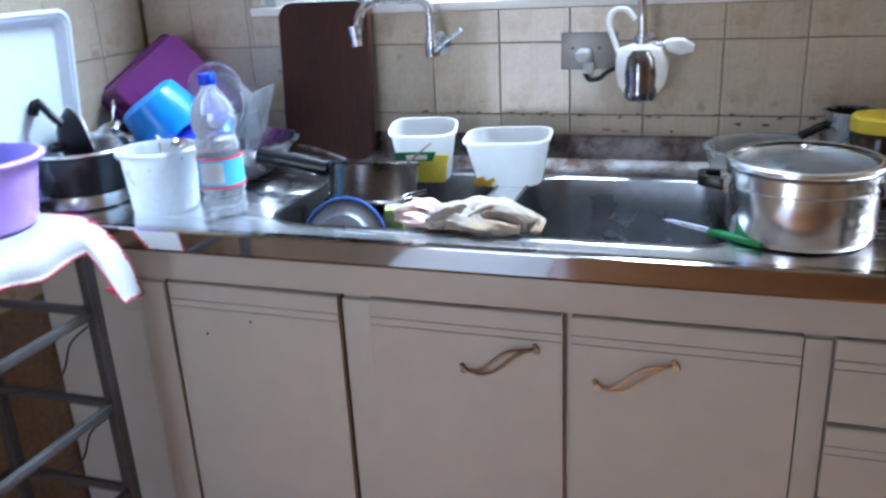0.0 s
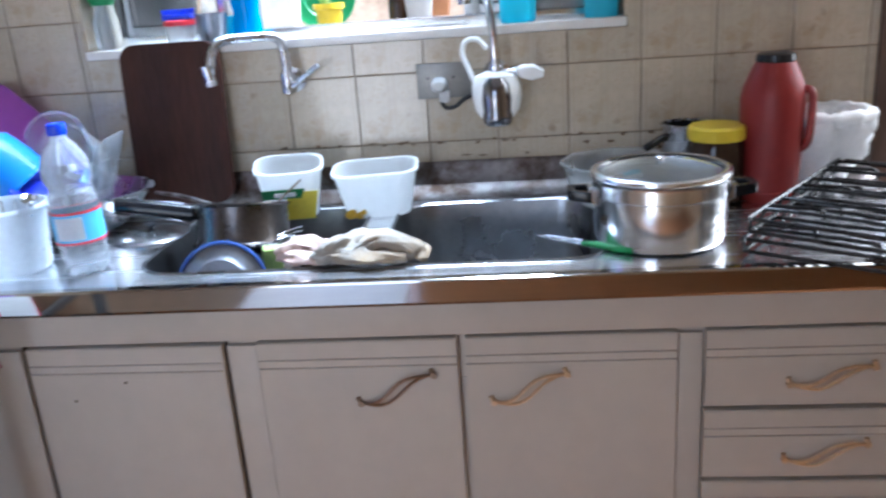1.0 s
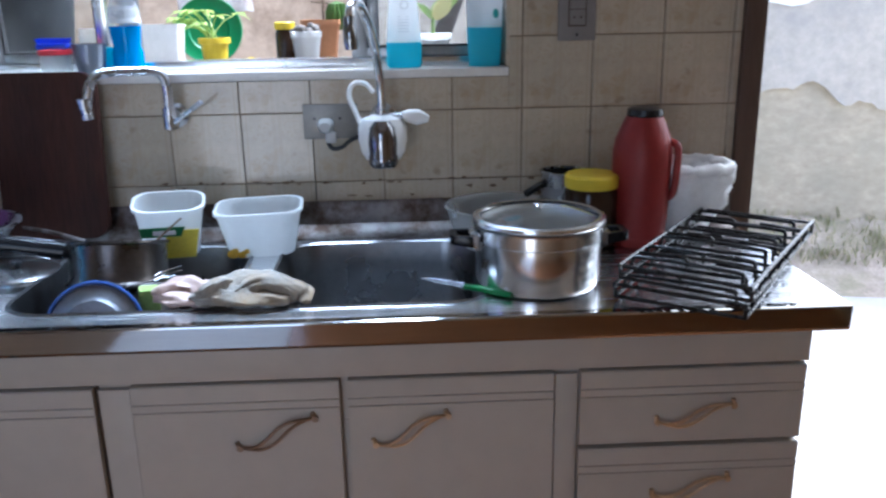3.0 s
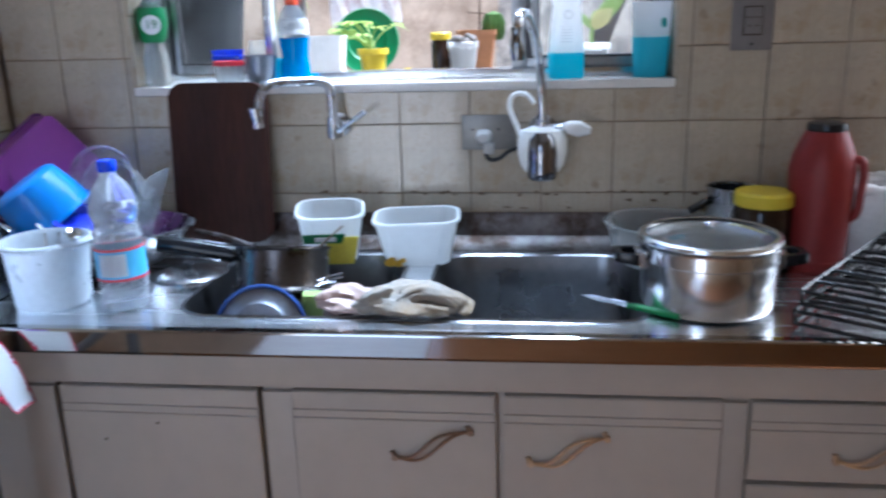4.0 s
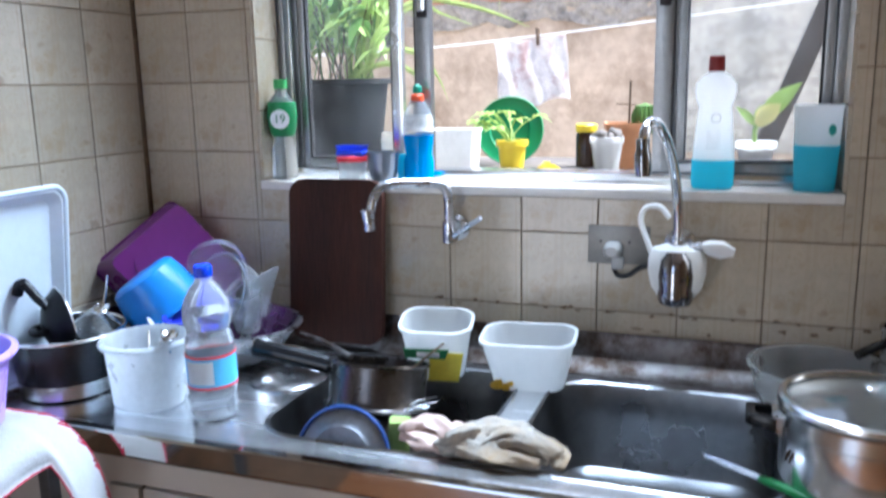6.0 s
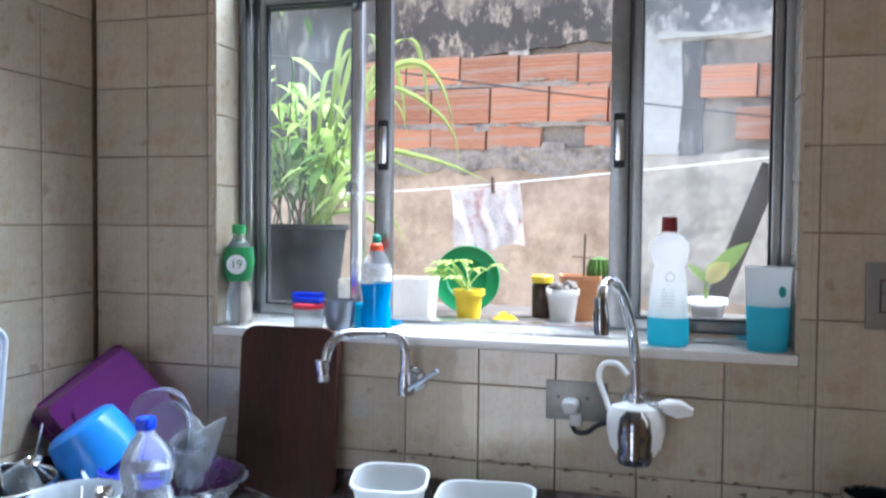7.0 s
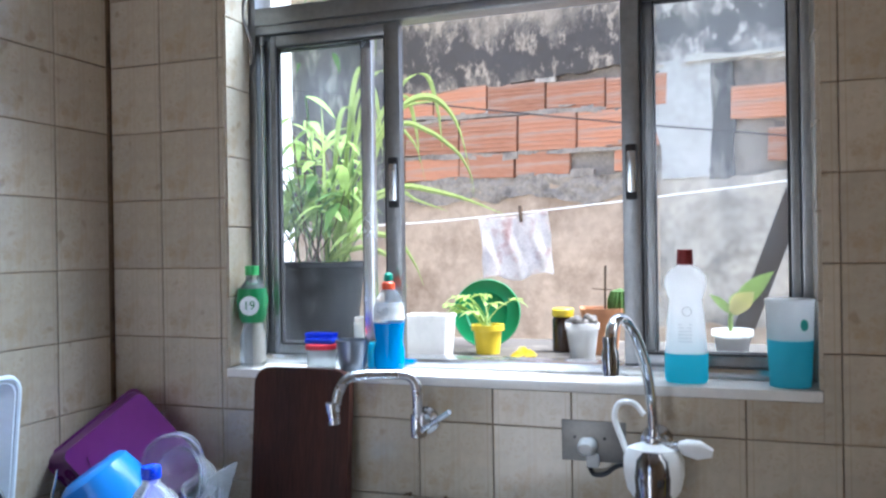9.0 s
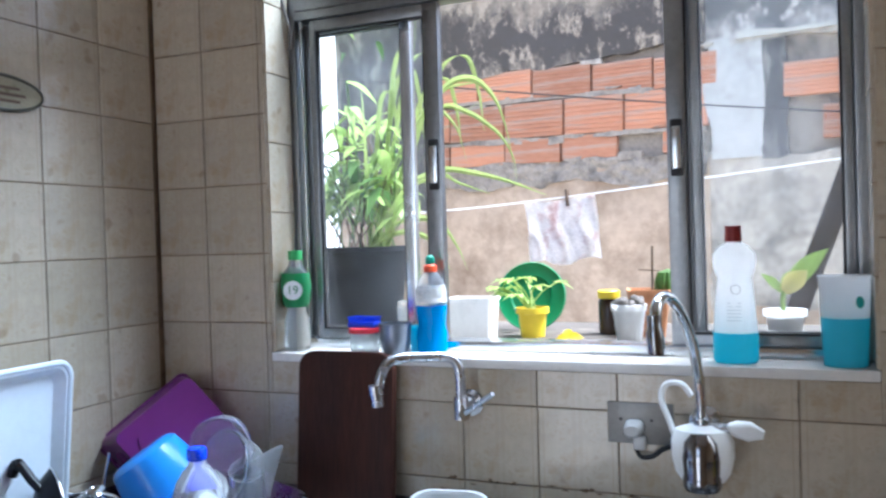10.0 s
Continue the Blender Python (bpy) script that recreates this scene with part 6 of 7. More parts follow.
def grass_pot():
    t = thing("lemongrass_pot", pose(0.257, 0.470, LEDGE), "dark grey pot of lemongrass and leafy herbs on the ledge", "potted plant")
    part("pot", pot_shape(0.095, 0.122, 0.232, 0.007), DARKGREY, t, "dark grey plastic pot")
    part("soil", lathe([(0, 0.212), (0.115, 0.212), (0.115, 0.219), (0, 0.222)], 24), SOIL, t, "dark soil")
    for i in range(7):
        b = bmesh.new()
        a = rnd.uniform(-math.pi, math.pi)
        r = rnd.uniform(0, 0.07)
        blade(b, (r * math.cos(a) + 0.02, r * math.sin(a), 0.214), a, rnd.uniform(0.30, 0.62), rnd.uniform(0.004, 0.007), rnd.uniform(2, 22), rnd.uniform(30, 120))
        part("blade", b, BLADE, t)
    for w, pts in ((0.0085, ((0.30, 0.45, 1.42), (0.38, 0.44, 1.64), (0.51, 0.43, 1.797), (0.593, 0.43, 1.824), (0.653, 0.43, 1.775), (0.685, 0.43, 1.69), (0.703, 0.43, 1.576))),
                   (0.006, ((0.30, 0.44, 1.42), (0.40, 0.43, 1.66), (0.51, 0.43, 1.758), (0.585, 0.43, 1.741), (0.639, 0.43, 1.705), (0.678, 0.43, 1.665), (0.705, 0.43, 1.60), (0.70, 0.43, 1.50))),
                   (0.007, ((0.30, 0.44, 1.42), (0.40, 0.44, 1.56), (0.507, 0.43, 1.602), (0.596, 0.43, 1.590), (0.69, 0.43, 1.563), (0.781, 0.43, 1.525))),
                   (0.005, ((0.30, 0.45, 1.42), (0.40, 0.44, 1.55), (0.507, 0.43, 1.589), (0.554, 0.43, 1.568), (0.636, 0.43, 1.537))),
                   (0.007, ((0.28, 0.43, 1.40), (0.40, 0.43, 1.48), (0.50, 0.42, 1.47), (0.55, 0.42, 1.41), (0.575, 0.42, 1.35))),
                   (0.007, ((0.28, 0.42, 1.40), (0.40, 0.42, 1.45), (0.49, 0.42, 1.42), (0.53, 0.42, 1.35))),
                   (0.006, ((0.30, 0.47, 1.42), (0.36, 0.47, 1.68), (0.42, 0.48, 1.92), (0.43, 0.48, 2.10))),
                   (0.006, ((0.30, 0.47, 1.42), (0.40, 0.47, 1.66), (0.50, 0.46, 1.80), (0.62, 0.46, 1.82))),
                   (0.006, ((0.28, 0.48, 1.42), (0.36, 0.48, 1.62), (0.46, 0.48, 1.76), (0.53, 0.48, 1.72), (0.56, 0.48, 1.62))),
                   (0.006, ((0.27, 0.45, 1.42), (0.33, 0.45, 1.60), (0.41, 0.45, 1.74), (0.46, 0.45, 1.70)))):
        b = bmesh.new()
        path = [Vector(p) - Vector((0.257, 0.47, LEDGE)) for p in pts]
        line, last = smooth_path(path, 5), None
        for i, q in enumerate(line):
            f = i / (len(line) - 1)
            wd = w * (0.6 + 0.4 * math.sin(math.pi * f)) * (1 - f ** 4) + 0.0004
            row = [b.verts.new(q + Vector((0.2 * wd, -0.5 * wd, wd))), b.verts.new(q), b.verts.new(q + Vector((-0.2 * wd, -0.3 * wd, -wd)))]
            if last:
                b.faces.new((last[0], row[0], row[1], last[1]))
                b.faces.new((last[1], row[1], row[2], last[2]))
            last = row
        part("blade", b, BLADE, t, "long arching blade")
    for i in range(30):
        a = rnd.uniform(-math.pi, math.pi)
        r = rnd.uniform(0.01, 0.10)
        p = Vector((r * math.cos(a), r * math.sin(a), 0.21))
        q = p + Vector((rnd.uniform(-0.12, 0.12), rnd.uniform(-0.08, 0.08), rnd.uniform(0.12, 0.46)))
        part("stem", tube(smooth_path([p, (p + q) / 2 + Vector((rnd.uniform(-0.025, 0.025), 0, 0)), q], 3), rnd.uniform(0.0014, 0.0024), 5), LEAF if i % 2 else SCALE, t)
        lb = bmesh.new()
        for k in range(rnd.choice((4, 6, 8))):
            f = rnd.uniform(0.5, 1.02)
            yaw = rnd.uniform(-math.pi, math.pi)
            big = rnd.uniform(0.6, 1.25)
            d = Vector((math.cos(yaw), math.sin(yaw), rnd.uniform(-0.5, 0.4)))
            leaf(lb, p.lerp(q, f), d, Vector((0, 0, 1)), 0.074 * big, 0.0165 * big, 0.55)
        part("leaf_spray", lb, LEAF if i % 6 == 0 else LEAFPALE, t)
    for x0, lean, hi, fold in ((0.05, 0.07, 0.62, 0.05), (0.03, 0.10, 0.56, 0.06), (0.06, 0.16, 0.52, 0.07), (0.02, 0.05, 0.50, 0.05), (0.07, 0.20, 0.58, 0.08), (0.04, 0.13, 0.60, 0.06)):
        b = bmesh.new()
        line, last = smooth_path([(x0, 0, 0.21), (x0 + lean * 0.4, 0.01, 0.21 + hi * 0.45), (x0 + lean * 0.8, 0.01, 0.21 + hi * 0.8), (x0 + lean + fold * 0.5, 0.0, 0.21 + hi * 0.86), (x0 + lean + fold, -0.02, 0.21 + hi * 0.70), (x0 + lean + fold * 1.2, -0.03, 0.21 + hi * 0.52)], 6), None
        for i, q in enumerate(line):
            f = i / (len(line) - 1)
            wd = 0.0085 * (0.55 + 0.45 * math.sin(math.pi * f)) * (1 - f ** 4) + 0.0004
            row = [b.verts.new(q + Vector((-wd, 0.2 * wd, 0))), b.verts.new(q + Vector((0, 0.3 * wd, 0))), b.verts.new(q + Vector((wd, -0.2 * wd, 0)))]
            if last:
                b.faces.new((last[0], row[0], row[1], last[1]))
                b.faces.new((last[1], row[1], row[2], last[2]))
            last = row
        part("blade", b, BLADE, t, "folded upright blade")


grass_pot()


def small_plant(name, x, y, r0, r1, h, pot_mat, label, leaves, spread, height, size, material=LEAF):
    t = thing(name, pose(x, y, LEDGE), label, "potted plant")
    part("pot", pot_shape(r0, r1, h), pot_mat, t)
    part("soil", lathe([(0, h - 0.013), (r1 - 0.005, h - 0.013), (r1 - 0.005, h - 0.006), (0, h - 0.004)], 20), SOIL, t, "dark soil")
    for i in range(leaves):
        yaw = rnd.uniform(-math.pi, math.pi)
        p = Vector((rnd.uniform(-0.3, 0.3) * r1, rnd.uniform(-0.3, 0.3) * r1, h - 0.008))
        q = p + Vector((math.cos(yaw) * spread * rnd.uniform(0.3, 1), math.sin(yaw) * spread * rnd.uniform(0.3, 1), height * rnd.uniform(0.4, 1)))
        part("stem", tube(smooth_path([p, (p + q) / 2 + Vector((0, 0, 0.012)), q], 3), 0.0016, 5), material, t)
        for k in range(3):
            lb = bmesh.new()
            d = Vector((math.cos(yaw + (k - 1) * 0.9), math.sin(yaw + (k - 1) * 0.9), rnd.uniform(-0.1, 0.35)))
            leaf(lb, q, d, Vector((0, 0, 1)), size * rnd.uniform(0.7, 1.1), size * 0.28, 0.4)
            part("leaf", lb, material, t)
    return t


small_plant("yellow_pot_plant", 0.727, 0.46, 0.029, 0.037, 0.072, YELLOW, "seedlings with pale leaves in a yellow plastic pot", 15, 0.120, 0.080, 0.042, LEAFPALE)


def green_lid():
    t = thing("green_basin_lid", pose(0.684, 0.60, LEDGE + 0.088, 80, 0, 8) @ Matrix.Scale(0.84, 4), "round green plastic lid propped behind the pots", "lid")
    part("disc", lathe([(0, 0), (0.060, 0), (0.066, 0.006), (0.098, 0.006), (0.105, 0.010), (0.108, 0.004), (0.105, -0.004), (0, -0.004)], 48), GREENLID, t)


green_lid()


def ledge_jar():
    t = thing("spice_jar", pose(0.900, 0.54, LEDGE) @ Matrix.Scale(0.92, 4), "dark brown glass jar with a yellow lid", "jar")
    part("body", lathe([(0, 0), (0.026, 0), (0.029, 0.004), (0.029, 0.085), (0.024, 0.098), (0, 0.098)], 24), COFFEE, t)
    part("lid", lathe([(0, 0.096), (0.029, 0.096), (0.030, 0.114), (0.027, 0.117), (0, 0.117)], 28), YELLOW, t, "yellow lid")
    t = thing("stone_pot", pose(0.973, 0.40, LEDGE), "clear translucent plastic pot filled with grey pebbles", "pot")
    part("pot", lathe([(0, 0), (0.027, 0), (0.0365, 0.070), (0.0395, 0.071), (0.0395, 0.086), (0.0370, 0.086), (0.0350, 0.070), (0.0255, 0.002), (0, 0.002)], 32), TINTED, t)
    part("filling", lathe([(0, 0.003), (0.019, 0.003), (0.027, 0.070), (0.027, 0.078), (0, 0.080)], 24), STONE, t, "grey pebbles seen through the plastic")
    for i in range(26):
        a, r = rnd.uniform(0, 6.28), 0.032 * math.sqrt(rnd.random())
        s = rnd.uniform(0.007, 0.013)
        part("pebble", lathe([(0, -s * 0.6), (s * 0.8, -s * 0.3), (s, 0), (s * 0.7, s * 0.5), (0, s * 0.7)], 8), STONE, t, at=pose(r * math.cos(a), r * math.sin(a), 0.088 + rnd.uniform(-0.004, 0.010), rnd.uniform(0, 40), rnd.uniform(0, 40), 0))
    t = thing("white_box", pose(0.638, 0.29, LEDGE, 0, 0, 4) @ Matrix.Diagonal((0.9, 1, 1.2, 1)), "white plastic box standing on the ledge", "box")
    part("body", loft([(0.100, 0.07, 0, 0.008), (0.118, 0.08, 0.086, 0.010), (0.122, 0.084, 0.086, 0.010), (0.122, 0.084, 0.092, 0.010), (0.112, 0.074, 0.092, 0.010), (0.096, 0.066, 0.004, 0.008)]), WHITEPL, t)
    t = thing("glass_jar", pose(0.494, 0.265, LEDGE), "pale glass jar standing behind the window leaf", "jar")
    part("body", lathe(bowl_profile(0.034, 0.036, 0.09, 0.003, 0.001), 28), FROST, t)
    part("lid", lathe([(0, 0.088), (0.034, 0.088), (0.034, 0.104), (0, 0.105)], 28), FROST, t)


ledge_jar()


def dry_leaf():
    b = bmesh.new()
    for a in (0.1, 0.8, 1.7, 2.6, 3.3):
        leaf(b, Vector((0, 0, 0.008)), Vector((math.cos(a), 0.4 * math.sin(a) - 0.2, 0.35 * abs(math.sin(a)))), Vector((0, -0.7, 0.7)), 0.05, 0.017, 0.4)
    bmesh.ops.solidify(b, geom=b.faces[:], thickness=0.0006)
    single("yellow_leaf", b, YELLOW, pose(0.828, 0.42, LEDGE) @ Matrix.Scale(0.72, 4), "yellow fallen leaf lying on the ledge", "leaf")


dry_leaf()


def cactus_pot():
    t = thing("cactus_pot", pose(0.998, 0.52, LEDGE, 0, 0, 12) @ Matrix.Scale(0.95, 4), "small cactus in a square terracotta pot", "potted plant")
    part("pot", loft([(0.075, 0.075, 0, 0.008), (0.100, 0.100, 0.105, 0.010), (0.104, 0.104, 0.105, 0.010), (0.104, 0.104, 0.118, 0.010), (0.092, 0.092, 0.118, 0.010), (0.088, 0.088, 0.108, 0.01)]), TERRAPOT, t)
    part("soil", lathe([(0, 0.092), (0.042, 0.092), (0.042, 0.112), (0, 0.113)], 18), SOIL, t)
    b = bmesh.new()
    n, prof = 32, [(0.0, 0.11), (0.024, 0.112), (0.030, 0.135), (0.030, 0.160), (0.022, 0.182), (0.0, 0.190)]
    rings = []
    for r, z in prof:
        rings.append([b.verts.new((0, 0, z))] if r == 0 else [b.verts.new((r * (1 + 0.10 * (-1) ** i) * math.cos(2 * math.pi * i / n), r * (1 + 0.10 * (-1) ** i) * math.sin(2 * math.pi * i / n), z)) for i in range(n)])
    for p, q in zip(rings, rings[1:]):
        for i in range(n):
            j = (i + 1) % n
            if len(p) == 1:
                b.faces.new((p[0], q[j], q[i]))
            elif len(q) == 1:
                b.faces.new((p[i], p[j], q[0]))
            else:
                b.faces.new((p[i], p[j], q[j], q[i]))
    part("cactus", b, LEAF, t, at=pose(0.048, -0.01, -0.022))
    part("twig", tube([(0.012, 0.02, 0.11), (0.014, 0.02, 0.225)], 0.003, 6), SCALE, t, "dry brown twig")
    part("twig", tube([(-0.022, 0.015, 0.166), (0.030, 0.022, 0.162)], 0.0018, 5), SCALE, t, "dry brown twig")


cactus_pot()


def orchid():
    t = thing("orchid_pot", pose(1.300, 0.42, LEDGE), "young plant with broad pale leaves in a white pot", "potted plant")
    part("pot", pot_shape(0.030, 0.040, 0.074), TINTED, t)
    part("soil", lathe([(0, 0.030), (0.033, 0.030), (0.036, 0.060), (0, 0.064)], 18), SOIL, t)
    part("stem", tube(smooth_path([(-0.002, 0, 0.060), (-0.004, 0, 0.09), (0.0, 0, 0.118)], 3), 0.005, 8), LEAFPALE, t)
    for p, q, w, leaf_mat in (((0.004, 0, 0.112), (0.098, -0.01, 0.222), 0.023, LEAFPALE), ((0.0, -0.01, 0.110), (0.052, -0.02, 0.168), 0.024, PETALS),
                              ((-0.002, 0.01, 0.112), (0.030, 0.0, 0.172), 0.017, LEAFPALE), ((-0.004, 0, 0.110), (-0.052, -0.01, 0.160), 0.011, LEAFPALE)):
        p, q = Vector(p), Vector(q)
        b = bmesh.new()
        leaf(b, p, q - p + Vector((0, 0, 0.18 * (q - p).length)), Vector((0.1, -0.8, 0.5)), (q - p).length, w, 0.20, 8)
        bmesh.ops.solidify(b, geom=b.faces[:], thickness=0.0007)
        part("leaf", b, leaf_mat, t, "broad pale green leaf")


orchid()
single("leaning_plank", box(-0.024, 0.024, -0.010, 0.010, 0, 0.40, 0.003), PLANK, pose(1.310, 0.62, LEDGE + 0.012, 6, 20, 0), "weathered plank leaning beside the window", "plank")

# ---- clothes line ----
t = thing("clothes_line", pose(0, 0, 0), "white cord stretched across the yard", "clothes line")
part("cord", tube(smooth_path([(-2.6, 2.65, 1.545), (-0.6, 2.45, 1.565), (0.30, 2.35, 1.605), (1.6, 2.20, 1.71), (3.2, 2.0, 1.85)], 8), 0.0032, 6), LINE, t)
t = thing("overhead_wire", pose(0, 0, 0), "thin dark wire sagging across the yard wall", "wire")
part("strand", tube(smooth_path([(-2.2, 2.95, 2.60), (-0.4, 2.85, 2.28), (0.6, 2.75, 2.10), (1.7, 2.6, 1.92), (3.0, 2.4, 1.74)], 6), 0.004, 6), WIRE, t)


def hung_cloth():
    t = thing("hung_cloth", pose(0.302, 2.352, 1.606, 0, -4, -8), "small printed cloth pegged on the clothes line", "cloth")
    b = bmesh.new()
    n, k = 20, 18
    g = [[b.verts.new((-0.183 + 0.366 * i / n + 0.012 * j / k, 0.016 * math.sin(i * 0.9 + 1.2 * math.sin(j * 0.3)) * (0.4 + j / k), -0.30 * j / k + 0.012 * math.sin(i * 0.5) * j / k - 0.012 * math.sin(math.pi * i / n))) for j in range(k + 1)] for i in range(n + 1)]
    for i in range(n):
        for j in range(k):
            b.faces.new((g[i][j], g[i + 1][j], g[i + 1][j + 1], g[i][j + 1]))
    bmesh.ops.solidify(b, geom=b.faces[:], thickness=0.002)
    part("sheet", b, PRINT, t, smooth=80)
    for x in (0.045,):
        part("peg", box(x - 0.008, x + 0.008, -0.012, 0.012, -0.045, 0.035, 0.003), SCALE, t, "brown clothes peg")


hung_cloth()

# ---- yard wall ----
YAW = -11.0
WALLM = pose(0.8, 3.05, 0, 0, 0, YAW)
yard = thing("yard_wall", WALLM, "old yard wall of clay blocks, patched with stained plaster", "wall", kind="structure")
part("core", box(-9, 7, 0.03, 0.22, FLOOR - 0.12, 3.9), MORTAR, yard, smooth=0)


def rough_sheet(x0, x1, z0, z1, y, nx, nz, seed, low=0.0, high=0.0, ends=0.0, coarse=0.0, tilt=0.0):
    """A coat of plaster with an uneven face and ragged lower, upper and side edges."""
    b = bmesh.new()
    g = []
    for i in range(nx + 1):
        u = x0 + (x1 - x0) * i / nx
        lo = z0 + tilt * (u - x0) + low * noise.fractal((u * 2.2, seed, 0), 1.0, 2.0, 4)
        hi = z1 + tilt * (u - x0) + high * noise.fractal((u * 2.2, seed + 9, 0), 1.0, 2.0, 4)
        col = []
        for j in range(nz + 1):
            z = lo + (hi - lo) * j / nz
            e = ends * noise.noise((z * 3, seed + i // (nx // 2 + 1), 2)) * (1 if i in (0, nx) else 0)
            col.append(b.verts.new((u + e, y + 0.010 * noise.fractal((u * 3, z * 3, seed), 1.0, 2.0, 3) + coarse * noise.fractal((u * 13, z * 17, seed + 4), 0.9, 2.1, 4), z)))
        g.append(col)
    for i in range(nx):
        for j in range(nz):
            b.faces.new((g[i][j], g[i + 1][j], g[i + 1][j + 1], g[i][j + 1]))
    edge = [g[i][0] for i in range(nx + 1)] + [g[nx][j] for j in range(1, nz + 1)] + [g[i][nz] for i in range(nx - 1, -1, -1)] + [g[0][j] for j in range(nz - 1, 0, -1)]
    back = [b.verts.new((v.co.x, 0.031, v.co.z)) for v in edge]
    for i in range(len(edge)):
        k = (i + 1) % len(edge)
        b.faces.new((edge[i], edge[k], back[k], back[i]))
    return b


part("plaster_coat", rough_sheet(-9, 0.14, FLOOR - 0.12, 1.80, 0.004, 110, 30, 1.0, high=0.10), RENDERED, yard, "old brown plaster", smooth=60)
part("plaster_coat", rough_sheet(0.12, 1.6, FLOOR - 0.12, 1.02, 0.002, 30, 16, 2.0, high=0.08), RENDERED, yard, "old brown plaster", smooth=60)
part("grey_coat", rough_sheet(0.13, 1.6, 0.95, 1.81, 0.010, 40, 18, 3.0, low=0.02, high=0.06, coarse=0.004), GREYWALL, yard, "stained grey plaster", smooth=60)
part("damp_coat", rough_sheet(1.58, 7, FLOOR - 0.12, 1.30, 0.012, 90, 20, 13.0, high=0.10, coarse=0.006), LOWWALL, yard, "damp grey-green plaster", smooth=60)
part("peeling_coat", rough_sheet(1.58, 7, 0.84, 2.42, -0.006, 160, 30, 14.0, low=0.26, coarse=0.008), PALEWALL, yard, "peeling whitewashed plaster", smooth=60)
# white coat added out of view to bounce light and brighten the mirrored worktop
part("whitewash", rough_sheet(1.58, 7, 1.34, 3.92, -0.018, 90, 30, 17.0, low=0.12, coarse=0.004), WHITEWALL, yard, "unseen white upper coat added to brighten the worktop's reflection", smooth=60)
crack = smooth_path([(3.50, -0.012, 1.60), (3.56, -0.012, 1.42), (3.53, -0.012, 1.24), (3.64, -0.012, 1.08), (3.70, -0.012, 0.95), (3.82, -0.012, 0.80)], 5)
part("crack", tube([p + Vector((0.02 * noise.noise(p * 14), 0, 0.02 * noise.noise(p * 11))) for p in crack], 0.009, 6, taper=0.5), MOULDY, yard, "dark crack in the plaster")
part("mould_band", rough_sheet(-1.62, 0.14, 2.415, 3.40, -0.014, 120, 40, 4.0, low=0.05, coarse=0.008), MOULDBAND, yard, "plaster blackened with mould", smooth=60)
part("mould_band", rough_sheet(-9, -1.58, 1.66, 2.95, -0.006, 70, 20, 5.0, low=0.14, high=0.16, coarse=0.006), MOULDY, yard, "plaster blackened with mould", smooth=60)
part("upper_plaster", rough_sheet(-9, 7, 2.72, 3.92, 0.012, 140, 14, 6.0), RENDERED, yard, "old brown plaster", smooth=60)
part("crumbling_coat", rough_sheet(-1.62, 0.13, 1.72, 1.86, -0.012, 150, 14, 15.0, low=0.07, high=0.03, coarse=0.022), MORTAR, yard, "crumbling mortar under the blocks", smooth=60)
part("grey_patch", rough_sheet(0.15, 0.42, 1.80, 2.42, -0.006, 20, 24, 8.0, low=0.04, ends=0.05, coarse=0.004), mat("pale_grey_plaster", (0.44, 0.41, 0.355), 0.95, var=0.2, scale=3, bump=0.4, bscale=14, dirt=(0.30, 0.27, 0.22), dirt_at=0.6, dscale=5), yard, "pale grey plaster patch", smooth=60)
part("mould_band", rough_sheet(0.41, 0.53, 1.78, 2.42, 0.004, 10, 24, 9.0, low=0.06, ends=0.04, coarse=0.010), MOULDY, yard, "dark mouldy strip", smooth=60)
part("mould_band", rough_sheet(0.13, 7, 2.38, 2.90, -0.008, 100, 16, 10.0, low=0.05, high=0.10, coarse=0.006), MOULDGREY, yard, "stained grey plaster", smooth=60)
part("plaster_ridge", rough_sheet(0.30, 0.82, 2.395, 2.425, -0.034, 40, 3, 16.0, low=0.02, high=0.02, coarse=0.008), PALEWALL, yard, "pale ridge of broken plaster", smooth=60)
part("grey_coat", rough_sheet(1.12, 1.6, 1.78, 2.42, 0.006, 20, 12, 12.0), GREYWALL, yard, "stained grey plaster", smooth=60)
for z, lean in ((2.268, -0.048), (2.020, -0.030)):
    part("mortar_bed", rough_sheet(-1.62, 0.13, z - 0.012, z + 0.012, -0.012, 150, 3, z, low=0.026, high=0.026, coarse=0.010, tilt=lean), MORTAR, yard, "ragged mortar squeezed from the joint", smooth=60)
part("coping", box(-9, 7, -0.03, 0.26, 3.93, 3.98, 0.01), CONCRETE, yard, "concrete coping")


